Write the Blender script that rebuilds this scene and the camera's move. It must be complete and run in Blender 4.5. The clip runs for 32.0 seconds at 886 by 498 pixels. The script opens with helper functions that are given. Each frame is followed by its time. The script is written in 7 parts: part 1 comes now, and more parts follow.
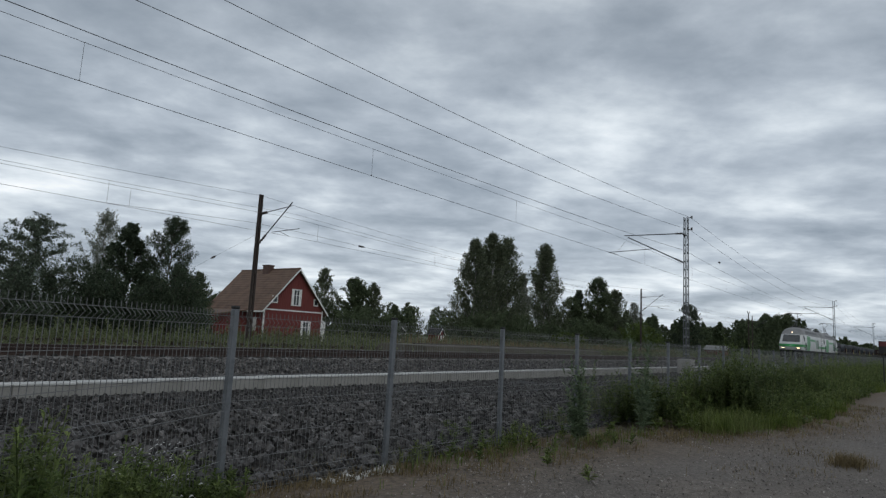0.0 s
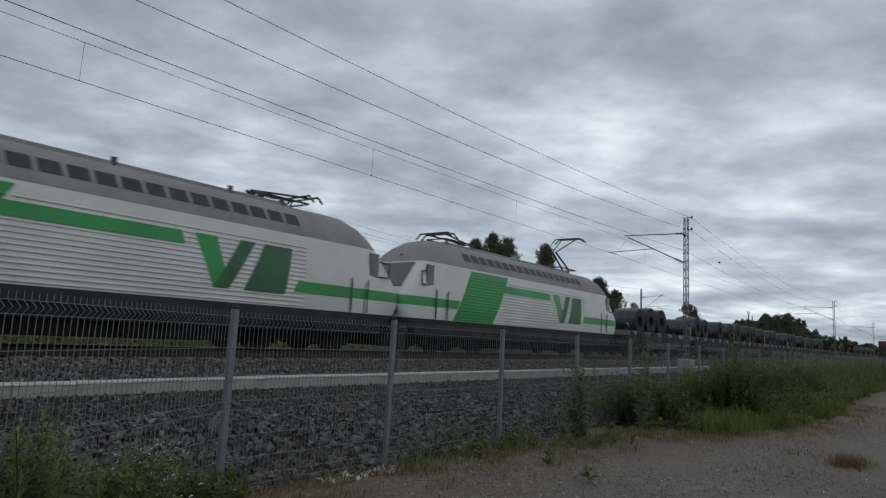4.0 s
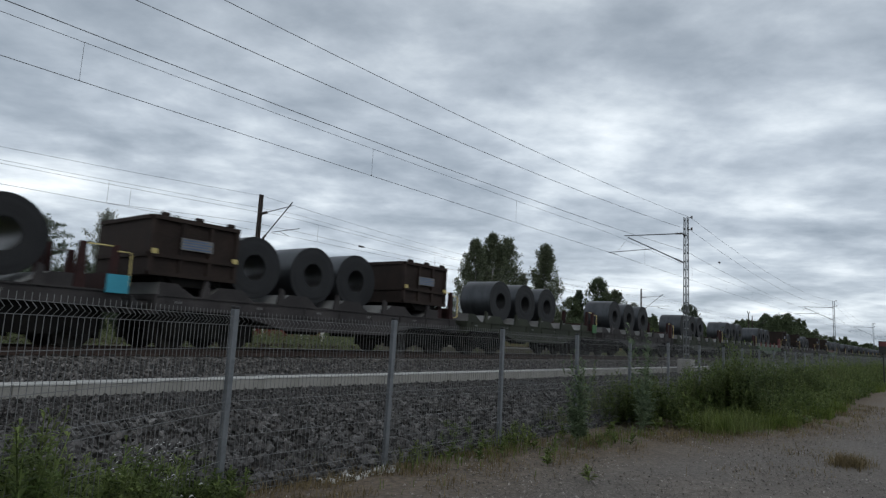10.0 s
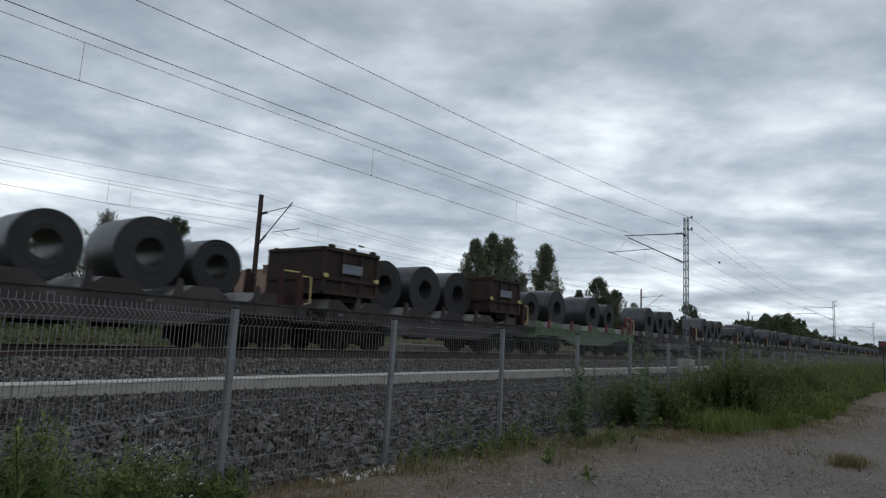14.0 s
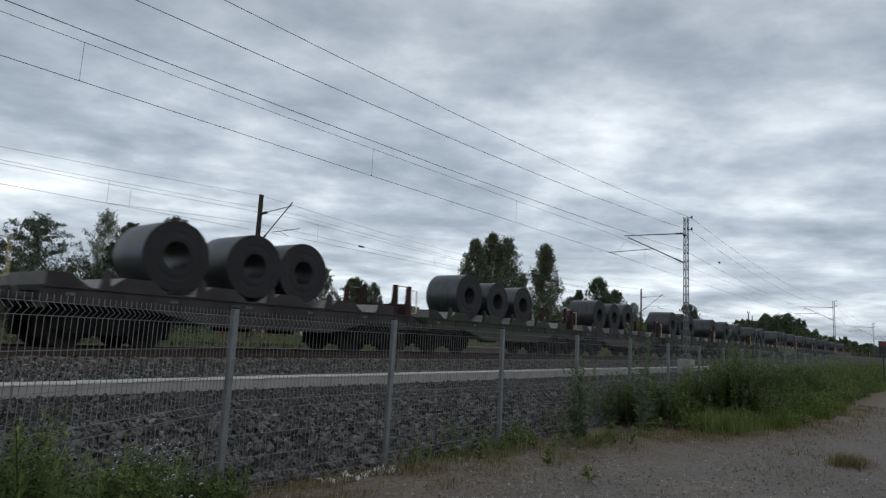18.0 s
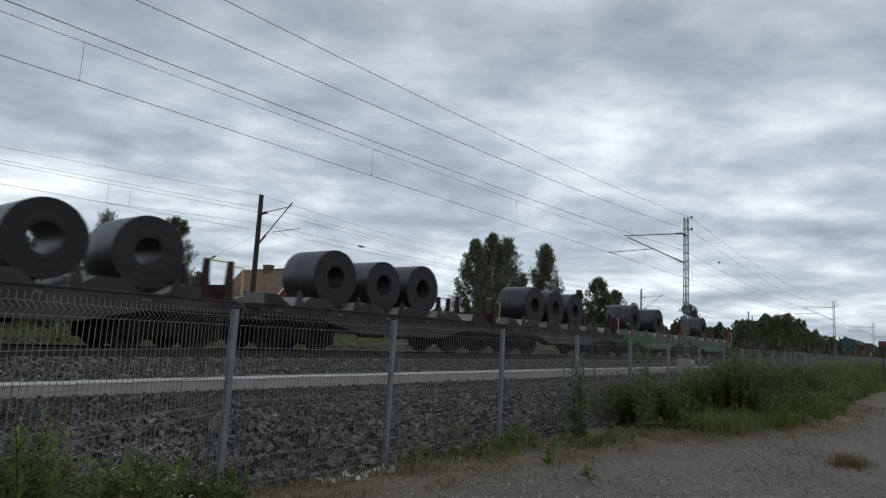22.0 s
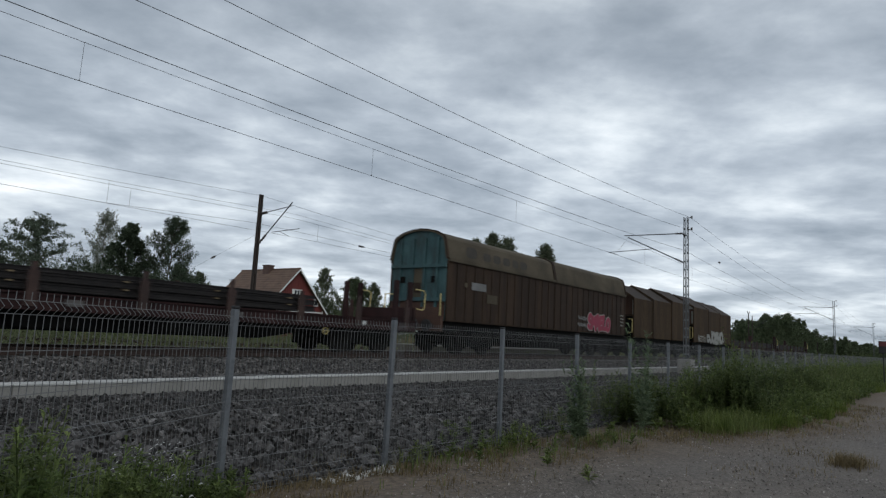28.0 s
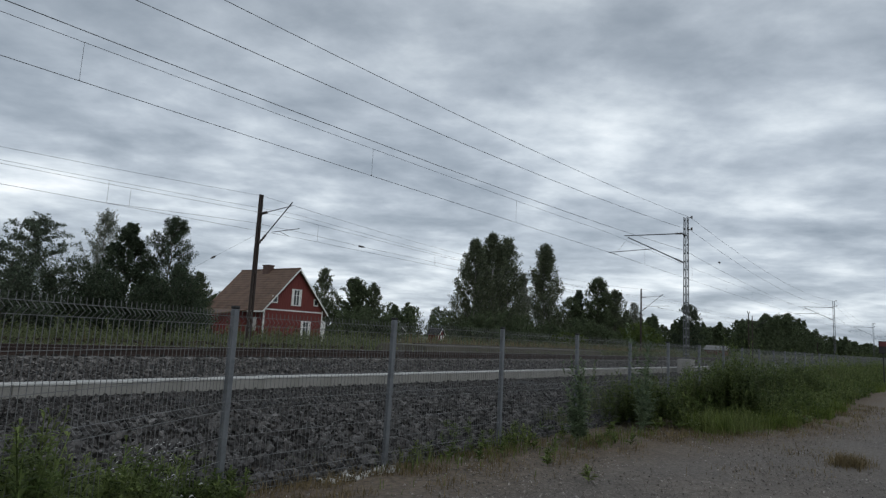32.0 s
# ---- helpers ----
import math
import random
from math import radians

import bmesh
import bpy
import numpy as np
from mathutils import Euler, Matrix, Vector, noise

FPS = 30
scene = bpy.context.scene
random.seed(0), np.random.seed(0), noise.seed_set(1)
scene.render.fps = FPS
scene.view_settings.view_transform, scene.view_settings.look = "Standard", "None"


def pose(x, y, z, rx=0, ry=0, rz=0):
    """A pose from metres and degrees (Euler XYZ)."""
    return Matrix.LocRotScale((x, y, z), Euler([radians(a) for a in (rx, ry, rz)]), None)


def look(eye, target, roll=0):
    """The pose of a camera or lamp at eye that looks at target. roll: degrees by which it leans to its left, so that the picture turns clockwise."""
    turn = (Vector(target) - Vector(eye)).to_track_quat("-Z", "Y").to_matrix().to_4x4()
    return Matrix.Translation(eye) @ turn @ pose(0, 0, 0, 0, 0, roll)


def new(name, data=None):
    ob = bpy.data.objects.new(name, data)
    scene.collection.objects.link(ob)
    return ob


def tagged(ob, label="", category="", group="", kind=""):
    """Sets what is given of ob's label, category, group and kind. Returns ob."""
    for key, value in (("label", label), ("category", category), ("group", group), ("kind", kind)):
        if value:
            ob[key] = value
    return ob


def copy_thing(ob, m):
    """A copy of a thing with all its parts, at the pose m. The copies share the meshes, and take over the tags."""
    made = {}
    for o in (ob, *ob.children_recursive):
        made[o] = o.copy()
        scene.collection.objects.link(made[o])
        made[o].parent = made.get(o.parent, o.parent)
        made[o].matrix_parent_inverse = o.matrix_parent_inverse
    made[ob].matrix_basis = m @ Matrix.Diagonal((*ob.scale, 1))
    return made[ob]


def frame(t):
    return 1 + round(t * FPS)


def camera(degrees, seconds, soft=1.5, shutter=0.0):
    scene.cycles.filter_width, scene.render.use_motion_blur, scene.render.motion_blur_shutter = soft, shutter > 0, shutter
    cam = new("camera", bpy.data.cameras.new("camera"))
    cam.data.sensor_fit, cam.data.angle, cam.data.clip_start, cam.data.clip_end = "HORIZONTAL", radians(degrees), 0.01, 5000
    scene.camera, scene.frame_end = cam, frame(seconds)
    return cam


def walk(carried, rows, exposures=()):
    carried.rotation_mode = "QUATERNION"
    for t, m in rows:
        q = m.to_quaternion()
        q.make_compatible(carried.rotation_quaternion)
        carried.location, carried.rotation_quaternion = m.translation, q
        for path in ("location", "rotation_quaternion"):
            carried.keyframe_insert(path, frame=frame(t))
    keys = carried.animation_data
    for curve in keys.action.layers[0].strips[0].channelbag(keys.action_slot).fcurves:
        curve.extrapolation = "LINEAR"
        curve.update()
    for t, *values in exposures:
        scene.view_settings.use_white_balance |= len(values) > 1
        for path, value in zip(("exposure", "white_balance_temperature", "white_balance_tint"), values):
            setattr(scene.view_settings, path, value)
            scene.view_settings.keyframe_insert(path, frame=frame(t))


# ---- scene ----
# World: x runs along the track towards where the train comes from, y away
# from the camera, z up; z = 0 is the top of the rails.
EYE = (0.0, 0.0, 0.70)
cam = camera(70.47, 32.0, soft=1.3, shutter=0.12)
CAM_POSE = look(EYE, (EYE[0] + 0.77502, EYE[1] + 0.61700, EYE[2] + 0.13660), 3.03)
walk(cam, [(0.0, CAM_POSE), (32.0, CAM_POSE)], exposures=((0.0, -0.07), (2.5, -0.08), (3.5, -0.08), (6.0, 0.11), (25.0, 0.11), (28.0, 0.05), (29.0, 0.28), (30.0, 0.34), (31.0, 0.10), (32.0, 0.0)))

TRACK_Y = 16.0
FAR_TRACK_Y = 28.0
FENCE_Y = 5.35

# ---- light ----
SUN_ELEV, SUN_AZ = 38.0, 250.0
CLOUD_SHIFT = (5.1, 3.4, 0.0)


def make_world():
    w = bpy.data.worlds.new("overcast")
    scene.world = w
    w.use_nodes = True
    nt = w.node_tree
    nt.nodes.clear()
    N, L = nt.nodes.new, nt.links.new
    out = N("ShaderNodeOutputWorld")
    bg = N("ShaderNodeBackground")
    bg.inputs["Strength"].default_value = 1.09
    L(bg.outputs[0], out.inputs[0])
    sky = N("ShaderNodeTexSky")
    sky.sky_type = "NISHITA"
    sky.sun_disc = False
    sky.sun_elevation = radians(SUN_ELEV)
    sky.sun_rotation = radians(SUN_AZ)
    dim = N("ShaderNodeVectorMath")
    dim.operation = "SCALE"
    dim.inputs["Scale"].default_value = 0.10
    L(sky.outputs[0], dim.inputs[0])
    geo = N("ShaderNodeTexCoord")
    sep = N("ShaderNodeSeparateXYZ")
    L(geo.outputs["Generated"], sep.inputs[0])
    # clouds lie on a flat layer overhead
    lift = N("ShaderNodeMath")
    lift.operation = "MAXIMUM"
    lift.inputs[1].default_value = 0.0
    L(sep.outputs["Z"], lift.inputs[0])
    add = N("ShaderNodeMath")
    add.operation = "ADD"
    add.inputs[1].default_value = 0.15
    L(lift.outputs[0], add.inputs[0])
    comb = N("ShaderNodeCombineXYZ")
    for i, ax in enumerate("XY"):
        d = N("ShaderNodeMath")
        d.operation = "DIVIDE"
        L(sep.outputs[ax], d.inputs[0])
        L(add.outputs[0], d.inputs[1])
        L(d.outputs[0], comb.inputs[i])
    face = N("ShaderNodeMapping")
    face.inputs["Rotation"].default_value = (0, 0, radians(-38.5))
    L(comb.outputs[0], face.inputs[0])
    turn = N("ShaderNodeMapping")
    turn.inputs["Scale"].default_value = (1.0, 0.78, 1.0)
    turn.inputs["Location"].default_value = CLOUD_SHIFT
    L(face.outputs[0], turn.inputs[0])

    def cloud(scale, detail, rough, bend):
        n = N("ShaderNodeTexNoise")
        n.inputs["Scale"].default_value = scale
        n.inputs["Detail"].default_value = detail
        n.inputs["Roughness"].default_value = rough
        n.inputs["Distortion"].default_value = bend
        L(turn.outputs[0], n.inputs["Vector"])
        return n.outputs["Fac"]

    def weigh(a, b, f):
        m = N("ShaderNodeMix")
        m.inputs["Factor"].default_value = f
        L(a, m.inputs["A"])
        L(b, m.inputs["B"])
        return m.outputs["Result"]
    banks = cloud(0.60, 3, 0.5, 0.2)
    lumps = cloud(1.9, 7, 0.53, 0.15)
    wisps = cloud(5.5, 6, 0.58, 0.15)
    both = weigh(weigh(lumps, banks, 0.45), wisps, 0.17)
    ramp = N("ShaderNodeValToRGB")
    e = ramp.color_ramp.elements
    e[0].position, e[0].color = 0.36, (0.255, 0.305, 0.365, 1)
    e[1].position, e[1].color = 0.66, (1.0, 1.03, 1.05, 1)
    for at, c in ((0.43, (0.345, 0.400, 0.465)), (0.485, (0.445, 0.505, 0.575)), (0.53, (0.565, 0.630, 0.695)), (0.59, (0.745, 0.81, 0.865))):
        q = e.new(at)
        q.color = (*c, 1)
    L(both, ramp.inputs[0])
    mix = N("ShaderNodeMix")
    mix.data_type = "RGBA"
    mix.inputs["Factor"].default_value = 0.96
    L(dim.outputs[0], mix.inputs["A"])
    L(ramp.outputs[0], mix.inputs["B"])
    # sky darkens upward; its unseen part is dimmed to lower the ground light
    fall = N("ShaderNodeMapRange")
    fall.inputs["From Min"].default_value, fall.inputs["From Max"].default_value = 0.30, 0.95
    fall.inputs["To Min"].default_value, fall.inputs["To Max"].default_value = 1.0, 0.60
    L(sep.outputs["Z"], fall.inputs["Value"])
    dark = N("ShaderNodeVectorMath")
    dark.operation = "SCALE"
    L(mix.outputs["Result"], dark.inputs[0])
    L(fall.outputs[0], dark.inputs["Scale"])
    L(dark.outputs[0], bg.inputs[0])


make_world()
sun = new("sun", bpy.data.lights.new("sun", "SUN"))
sun.data.energy = 0.5
sun.data.angle = radians(25)
sun.data.color = (1.0, 0.97, 0.92)
sun.matrix_basis = look((0, 0, 50), (50 * math.cos(radians(60)), 50 * math.sin(radians(60)), 8))


# ---- materials ----
def mat(name, colors, rough=0.8, metal=0.0, scale=4.0, bump=0.3, bump_scale=None, fine=30.0, random_tint=0.0, spec=0.5, island=False, emit=0.0, stretch=(1, 1, 1)):
    """colors: two or three base colours, mixed by a coarse and a fine noise."""
    m = bpy.data.materials.new(name)
    m.use_nodes = True
    nt = m.node_tree
    N, L = nt.nodes.new, nt.links.new
    p = nt.nodes["Principled BSDF"]
    p.inputs["Metallic"].default_value = metal
    p.inputs["Specular IOR Level"].default_value = spec
    tc = N("ShaderNodeTexCoord")
    mp = N("ShaderNodeMapping")
    mp.inputs["Scale"].default_value = stretch
    L(tc.outputs["Object"], mp.inputs[0])
    n1 = N("ShaderNodeTexNoise")
    n1.inputs["Scale"].default_value = scale
    n1.inputs["Detail"].default_value = 5
    n2 = N("ShaderNodeTexNoise")
    n2.inputs["Scale"].default_value = fine
    n2.inputs["Detail"].default_value = 3
    L(mp.outputs[0], n1.inputs["Vector"])
    L(mp.outputs[0], n2.inputs["Vector"])
    blend = N("ShaderNodeMath")
    blend.operation = "MULTIPLY_ADD"
    blend.inputs[1].default_value = 0.35
    L(n2.outputs["Fac"], blend.inputs[0])
    half = N("ShaderNodeMath")
    half.operation = "MULTIPLY"
    half.inputs[1].default_value = 0.65
    L(n1.outputs["Fac"], half.inputs[0])
    L(half.outputs[0], blend.inputs[2])
    ramp = N("ShaderNodeValToRGB")
    e = ramp.color_ramp.elements
    e[0].position, e[0].color = 0.36, (*colors[0], 1)
    e[1].position, e[1].color = 0.64, (*colors[-1], 1)
    if len(colors) == 3:
        q = e.new(0.5)
        q.color = (*colors[1], 1)
    L(blend.outputs[0], ramp.inputs[0])
    col = ramp.outputs[0]
    if random_tint or island:
        src = N("ShaderNodeNewGeometry").outputs["Random Per Island"] if island else N("ShaderNodeObjectInfo").outputs["Random"]
        hsv = N("ShaderNodeHueSaturation")
        mr = N("ShaderNodeMapRange")
        mr.inputs["To Min"].default_value = 1 - random_tint
        mr.inputs["To Max"].default_value = 1 + random_tint
        L(src, mr.inputs["Value"])
        L(mr.outputs[0], hsv.inputs["Value"])
        L(col, hsv.inputs["Color"])
        col = hsv.outputs[0]
    L(col, p.inputs["Base Color"])
    rr = N("ShaderNodeMapRange")
    rr.inputs["To Min"].default_value = max(0.02, rough - 0.12)
    rr.inputs["To Max"].default_value = min(1.0, rough + 0.12)
    L(n1.outputs["Fac"], rr.inputs["Value"])
    L(rr.outputs[0], p.inputs["Roughness"])
    if bump:
        b = N("ShaderNodeBump")
        b.inputs["Strength"].default_value = bump
        b.inputs["Distance"].default_value = bump_scale or 0.01
        L(n2.outputs["Fac"], b.inputs["Height"])
        L(b.outputs[0], p.inputs["Normal"])
    if emit:
        L(col, p.inputs["Emission Color"])
        p.inputs["Emission Strength"].default_value = emit
    return m


def leaf_mat(name, colors, tint=0.45, through_light=0.45):
    m = mat(name, colors, rough=0.65, scale=1.3, fine=9.0, bump=0, random_tint=tint, island=True, spec=0.2)
    nt = m.node_tree
    p = nt.nodes["Principled BSDF"]
    out = nt.nodes["Material Output"]
    t = nt.nodes.new("ShaderNodeBsdfTranslucent")
    nt.links.new(p.inputs["Base Color"].links[0].from_socket, t.inputs["Color"])
    mx = nt.nodes.new("ShaderNodeMixShader")
    mx.inputs[0].default_value = through_light
    nt.links.new(p.outputs[0], mx.inputs[1])
    nt.links.new(t.outputs[0], mx.inputs[2])
    nt.links.new(mx.outputs[0], out.inputs["Surface"])
    return m


M_STEEL = mat("galvanised_steel", [(0.13, 0.14, 0.15), (0.20, 0.215, 0.23)], 0.5, 0.55, 6, 0.15)
M_MAST = mat("weathered_mast_steel", [(0.085, 0.090, 0.094), (0.140, 0.147, 0.152)], 0.6, 0.4, 5, 0.15)
M_WIRE = mat("fence_wire", [(0.12, 0.122, 0.122), (0.20, 0.202, 0.202)], 0.5, 0.35, 6, 0)
M_RUSTRAIL = mat("rail_steel", [(0.030, 0.019, 0.015), (0.062, 0.040, 0.032)], 0.7, 0.3, 5, 0.3)
M_RAILTOP = mat("rail_head", [(0.12, 0.11, 0.105), (0.20, 0.19, 0.18)], 0.5, 0.7, 5, 0.05)
M_SLEEPER = mat("sleeper_concrete", [(0.13, 0.125, 0.118), (0.26, 0.25, 0.235)], 0.9, 0, 3, 0.5)
M_CONCRETE = mat("pale_concrete", [(0.22, 0.215, 0.195), (0.31, 0.30, 0.28)], 0.9, 0, 1.2, 0.4, fine=40)
M_CONCTOP = mat("white_edge", [(0.40, 0.40, 0.385), (0.53, 0.53, 0.51)], 0.85, 0, 2, 0.3)
M_STONE = mat("ballast_stone", [(0.038, 0.0355, 0.0345), (0.070, 0.066, 0.0645), (0.130, 0.124, 0.119)], 0.8, 0, 6.0, 0.3, fine=40, random_tint=0.70, island=True)
M_BALLAST = mat("track_ballast", [(0.058, 0.054, 0.051), (0.108, 0.101, 0.096), (0.20, 0.189, 0.180)], 0.85, 0, 6.0, 0.3, fine=40, random_tint=0.65, island=True)
M_WOODPOLE = mat("tarred_wood", [(0.022, 0.016, 0.014), (0.05, 0.036, 0.03)], 0.85, 0, 3, 0.5, stretch=(6, 6, 0.4))
M_DARKMETAL = mat("dark_iron", [(0.02, 0.02, 0.021), (0.045, 0.043, 0.042)], 0.6, 0.4, 4, 0.2)
M_CABLE = mat("overhead_wire", [(0.045, 0.045, 0.047), (0.07, 0.07, 0.072)], 0.6, 0.3, 4, 0)
M_INSUL = mat("insulator", [(0.03, 0.022, 0.02), (0.06, 0.045, 0.04)], 0.3, 0, 4, 0)
M_RED = mat("red_boards", [(0.125, 0.027, 0.024), (0.18, 0.042, 0.036)], 0.85, 0, 1.5, 0.4, stretch=(8, 8, 0.6))
M_WHITE = mat("white_paint", [(0.62, 0.62, 0.60), (0.78, 0.78, 0.76)], 0.6, 0, 2, 0.2)
M_TILE = mat("roof_tiles", [(0.105, 0.066, 0.047), (0.175, 0.112, 0.082)], 0.85, 0, 1.2, 0.5, fine=9)
M_BRICK = mat("chimney_brick", [(0.075, 0.045, 0.038), (0.13, 0.08, 0.066)], 0.9, 0, 3, 0.5)
M_GLASS = mat("window_glass", [(0.02, 0.025, 0.03), (0.035, 0.04, 0.045)], 0.08, 0, 1, 0, spec=0.8)
M_TRUNK = mat("bark", [(0.05, 0.04, 0.033), (0.11, 0.09, 0.075)], 0.95, 0, 3, 0.6, stretch=(3, 3, 0.5))
M_BIRCHBARK = mat("birch_bark", [(0.10, 0.095, 0.09), (0.45, 0.44, 0.42)], 0.9, 0, 2, 0.4, stretch=(1, 1, 2.5))
M_LEAF_BIRCH = leaf_mat("birch_leaves", [(0.080, 0.097, 0.060), (0.155, 0.176, 0.110)])
M_LEAF_PALE = leaf_mat("pale_leaves", [(0.14, 0.155, 0.12), (0.24, 0.255, 0.205)])
M_LEAF_PINE = leaf_mat("pine_needles", [(0.040, 0.058, 0.036), (0.090, 0.116, 0.072)])
M_LEAF_LARCH = leaf_mat("larch_needles", [(0.072, 0.094, 0.066), (0.140, 0.168, 0.118)])
M_LEAF_WOOD = leaf_mat("wood_leaves", [(0.058, 0.080, 0.042), (0.122, 0.150, 0.082)])
M_LEAF_BUSH = leaf_mat("bush_leaves", [(0.06, 0.09, 0.022), (0.12, 0.155, 0.045)])
M_WEED = leaf_mat("weed_leaves", [(0.072, 0.108, 0.032), (0.185, 0.225, 0.080)], 0.6)
M_ROUGH = leaf_mat("rough_growth", [(0.10, 0.122, 0.058), (0.19, 0.21, 0.105)])
M_SAPLING = leaf_mat("sapling_leaves", [(0.095, 0.138, 0.078), (0.19, 0.24, 0.145)])
M_SHRUB = leaf_mat("shrub_leaves", [(0.050, 0.074, 0.026), (0.115, 0.145, 0.052)], 0.5)
M_TALLGRASS = leaf_mat("seeding_grass", [(0.085, 0.105, 0.040), (0.175, 0.185, 0.085)])
M_FRESHGRASS = leaf_mat("fresh_grass", [(0.095, 0.130, 0.035), (0.175, 0.20, 0.070)])
M_GRASS = leaf_mat("grass_blades", [(0.085, 0.125, 0.026), (0.165, 0.200, 0.055)])
M_DRYGRASS = leaf_mat("dry_grass", [(0.13, 0.10, 0.052), (0.23, 0.18, 0.10)])
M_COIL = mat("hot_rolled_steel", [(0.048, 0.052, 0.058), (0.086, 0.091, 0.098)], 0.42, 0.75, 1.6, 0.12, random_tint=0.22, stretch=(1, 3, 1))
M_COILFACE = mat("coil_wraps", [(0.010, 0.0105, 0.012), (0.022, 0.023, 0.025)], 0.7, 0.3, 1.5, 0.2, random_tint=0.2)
M_BORE = mat("coil_bore", [(0.035, 0.036, 0.038), (0.085, 0.087, 0.09)], 0.45, 0.6, 2.0, 0.15)
M_WGREY = mat("grey_brown_wagon_paint", [(0.024, 0.022, 0.0225), (0.054, 0.049, 0.049)], 0.75, 0, 1.2, 0.2, random_tint=0.2, spec=0.25)
M_WGREEN = mat("green_wagon_paint", [(0.038, 0.067, 0.037), (0.066, 0.104, 0.058)], 0.65, 0, 1.0, 0.2, random_tint=0.1)
M_WOLIVE = mat("dirty_olive_wagon_paint", [(0.021, 0.024, 0.018), (0.043, 0.048, 0.034)], 0.75, 0, 1.0, 0.2, random_tint=0.15, spec=0.25)
M_WBROWN = mat("brown_wagon_paint", [(0.018, 0.0085, 0.0085), (0.044, 0.020, 0.019)], 0.75, 0, 1.4, 0.3, random_tint=0.2, spec=0.2)
M_CRATE = mat("dirty_brown_crate_paint", [(0.018, 0.013, 0.0115), (0.039, 0.028, 0.0235)], 0.8, 0, 1.4, 0.3, random_tint=0.2, spec=0.2)
M_SEAT = mat("worn_cradle_plates", [(0.13, 0.13, 0.128), (0.22, 0.22, 0.215)], 0.7, 0.1, 2.0, 0.2)
M_POSTRED = mat("dull_red_posts", [(0.075, 0.016, 0.018), (0.13, 0.03, 0.03)], 0.7, 0, 2, 0.2)
M_YELLOW = mat("yellow_paint", [(0.42, 0.34, 0.12), (0.58, 0.48, 0.2)], 0.6, 0, 3, 0.1)
# near-black because the shade below the decks is put into this colour
M_RUNGEAR = mat("shade_dark_gear", [(0.005, 0.005, 0.005), (0.013, 0.012, 0.011)], 0.85, 0.0, 3, 0.3, spec=0.08)
M_LOADRAIL = mat("new_rails", [(0.014, 0.0125, 0.0125), (0.034, 0.030, 0.029)], 0.65, 0.2, 4, 0.2, spec=0.25)
M_DUNNAGE = mat("timber_bearers", [(0.16, 0.12, 0.07), (0.27, 0.21, 0.13)], 0.85, 0, 3, 0.3)
M_STAKE = mat("rusty_stakes", [(0.030, 0.017, 0.014), (0.068, 0.038, 0.031)], 0.85, 0, 2.5, 0.3, random_tint=0.3)
M_FADEDPLATE = mat("faded_plates", [(0.06, 0.055, 0.05), (0.11, 0.10, 0.095)], 0.8, 0, 3, 0.1)
# wheels darkened too, for the shade they stand in
M_WHEEL = mat("shade_dark_wheel_steel", [(0.010, 0.009, 0.008), (0.022, 0.019, 0.017)], 0.7, 0.0, 3, 0.2, spec=0.12)


# ---- mesh helpers ----
def box(bm, x0, x1, y0, y1, z0, z1):
    v = [bm.verts.new(c) for c in ((x0, y0, z0), (x1, y0, z0), (x1, y1, z0), (x0, y1, z0), (x0, y0, z1), (x1, y0, z1), (x1, y1, z1), (x0, y1, z1))]
    for f in ((3, 2, 1, 0), (4, 5, 6, 7), (0, 1, 5, 4), (1, 2, 6, 5), (2, 3, 7, 6), (3, 0, 4, 7)):
        bm.faces.new([v[i] for i in f])
    return v


def rod(bm, a, b, r0, r1=None, n=8, caps=True):
    a, b = Vector(a), Vector(b)
    r1 = r0 if r1 is None else r1
    d = (b - a).normalized()
    u = d.orthogonal().normalized()
    w = d.cross(u)
    ring = []
    for c, r in ((a, r0), (b, r1)):
        ring.append([bm.verts.new(c + r * (math.cos(2 * math.pi * i / n) * u + math.sin(2 * math.pi * i / n) * w)) for i in range(n)])
    for i in range(n):
        bm.faces.new((ring[0][i], ring[0][(i + 1) % n], ring[1][(i + 1) % n], ring[1][i]))
    if caps:
        bm.faces.new(ring[0][::-1])
        bm.faces.new(ring[1])


def pipe(bm, pts, r, n=6):
    """A tube through the points, in one piece."""
    pts = [Vector(p) for p in pts]
    rings = []
    u = None
    for i, p in enumerate(pts):
        d = (pts[min(i + 1, len(pts) - 1)] - pts[max(i - 1, 0)])
        if d.length < 1e-6:
            d = pts[i] - pts[i - 1]
        d.normalize()
        u = d.orthogonal().normalized() if u is None else (u - d * u.dot(d)).normalized()
        w = d.cross(u)
        rings.append([bm.verts.new(p + r * (math.cos(2 * math.pi * k / n) * u + math.sin(2 * math.pi * k / n) * w)) for k in range(n)])
    for A, C in zip(rings, rings[1:]):
        for k in range(n):
            bm.faces.new((A[k], A[(k + 1) % n], C[(k + 1) % n], C[k]))
    bm.faces.new(rings[0][::-1])
    bm.faces.new(rings[-1])


def lathe(bm, a, b, radii, n=10):
    """A turned piece from a to b whose radius follows the list."""
    a, b = Vector(a), Vector(b)
    d = (b - a).normalized()
    u = d.orthogonal().normalized()
    w = d.cross(u)
    rings = []
    for i, r in enumerate(radii):
        c = a + (b - a) * (i / (len(radii) - 1))
        rings.append([bm.verts.new(c + r * (math.cos(2 * math.pi * k / n) * u + math.sin(2 * math.pi * k / n) * w)) for k in range(n)])
    for A, C in zip(rings, rings[1:]):
        for k in range(n):
            bm.faces.new((A[k], A[(k + 1) % n], C[(k + 1) % n], C[k]))
    bm.faces.new(rings[0][::-1])
    bm.faces.new(rings[-1])


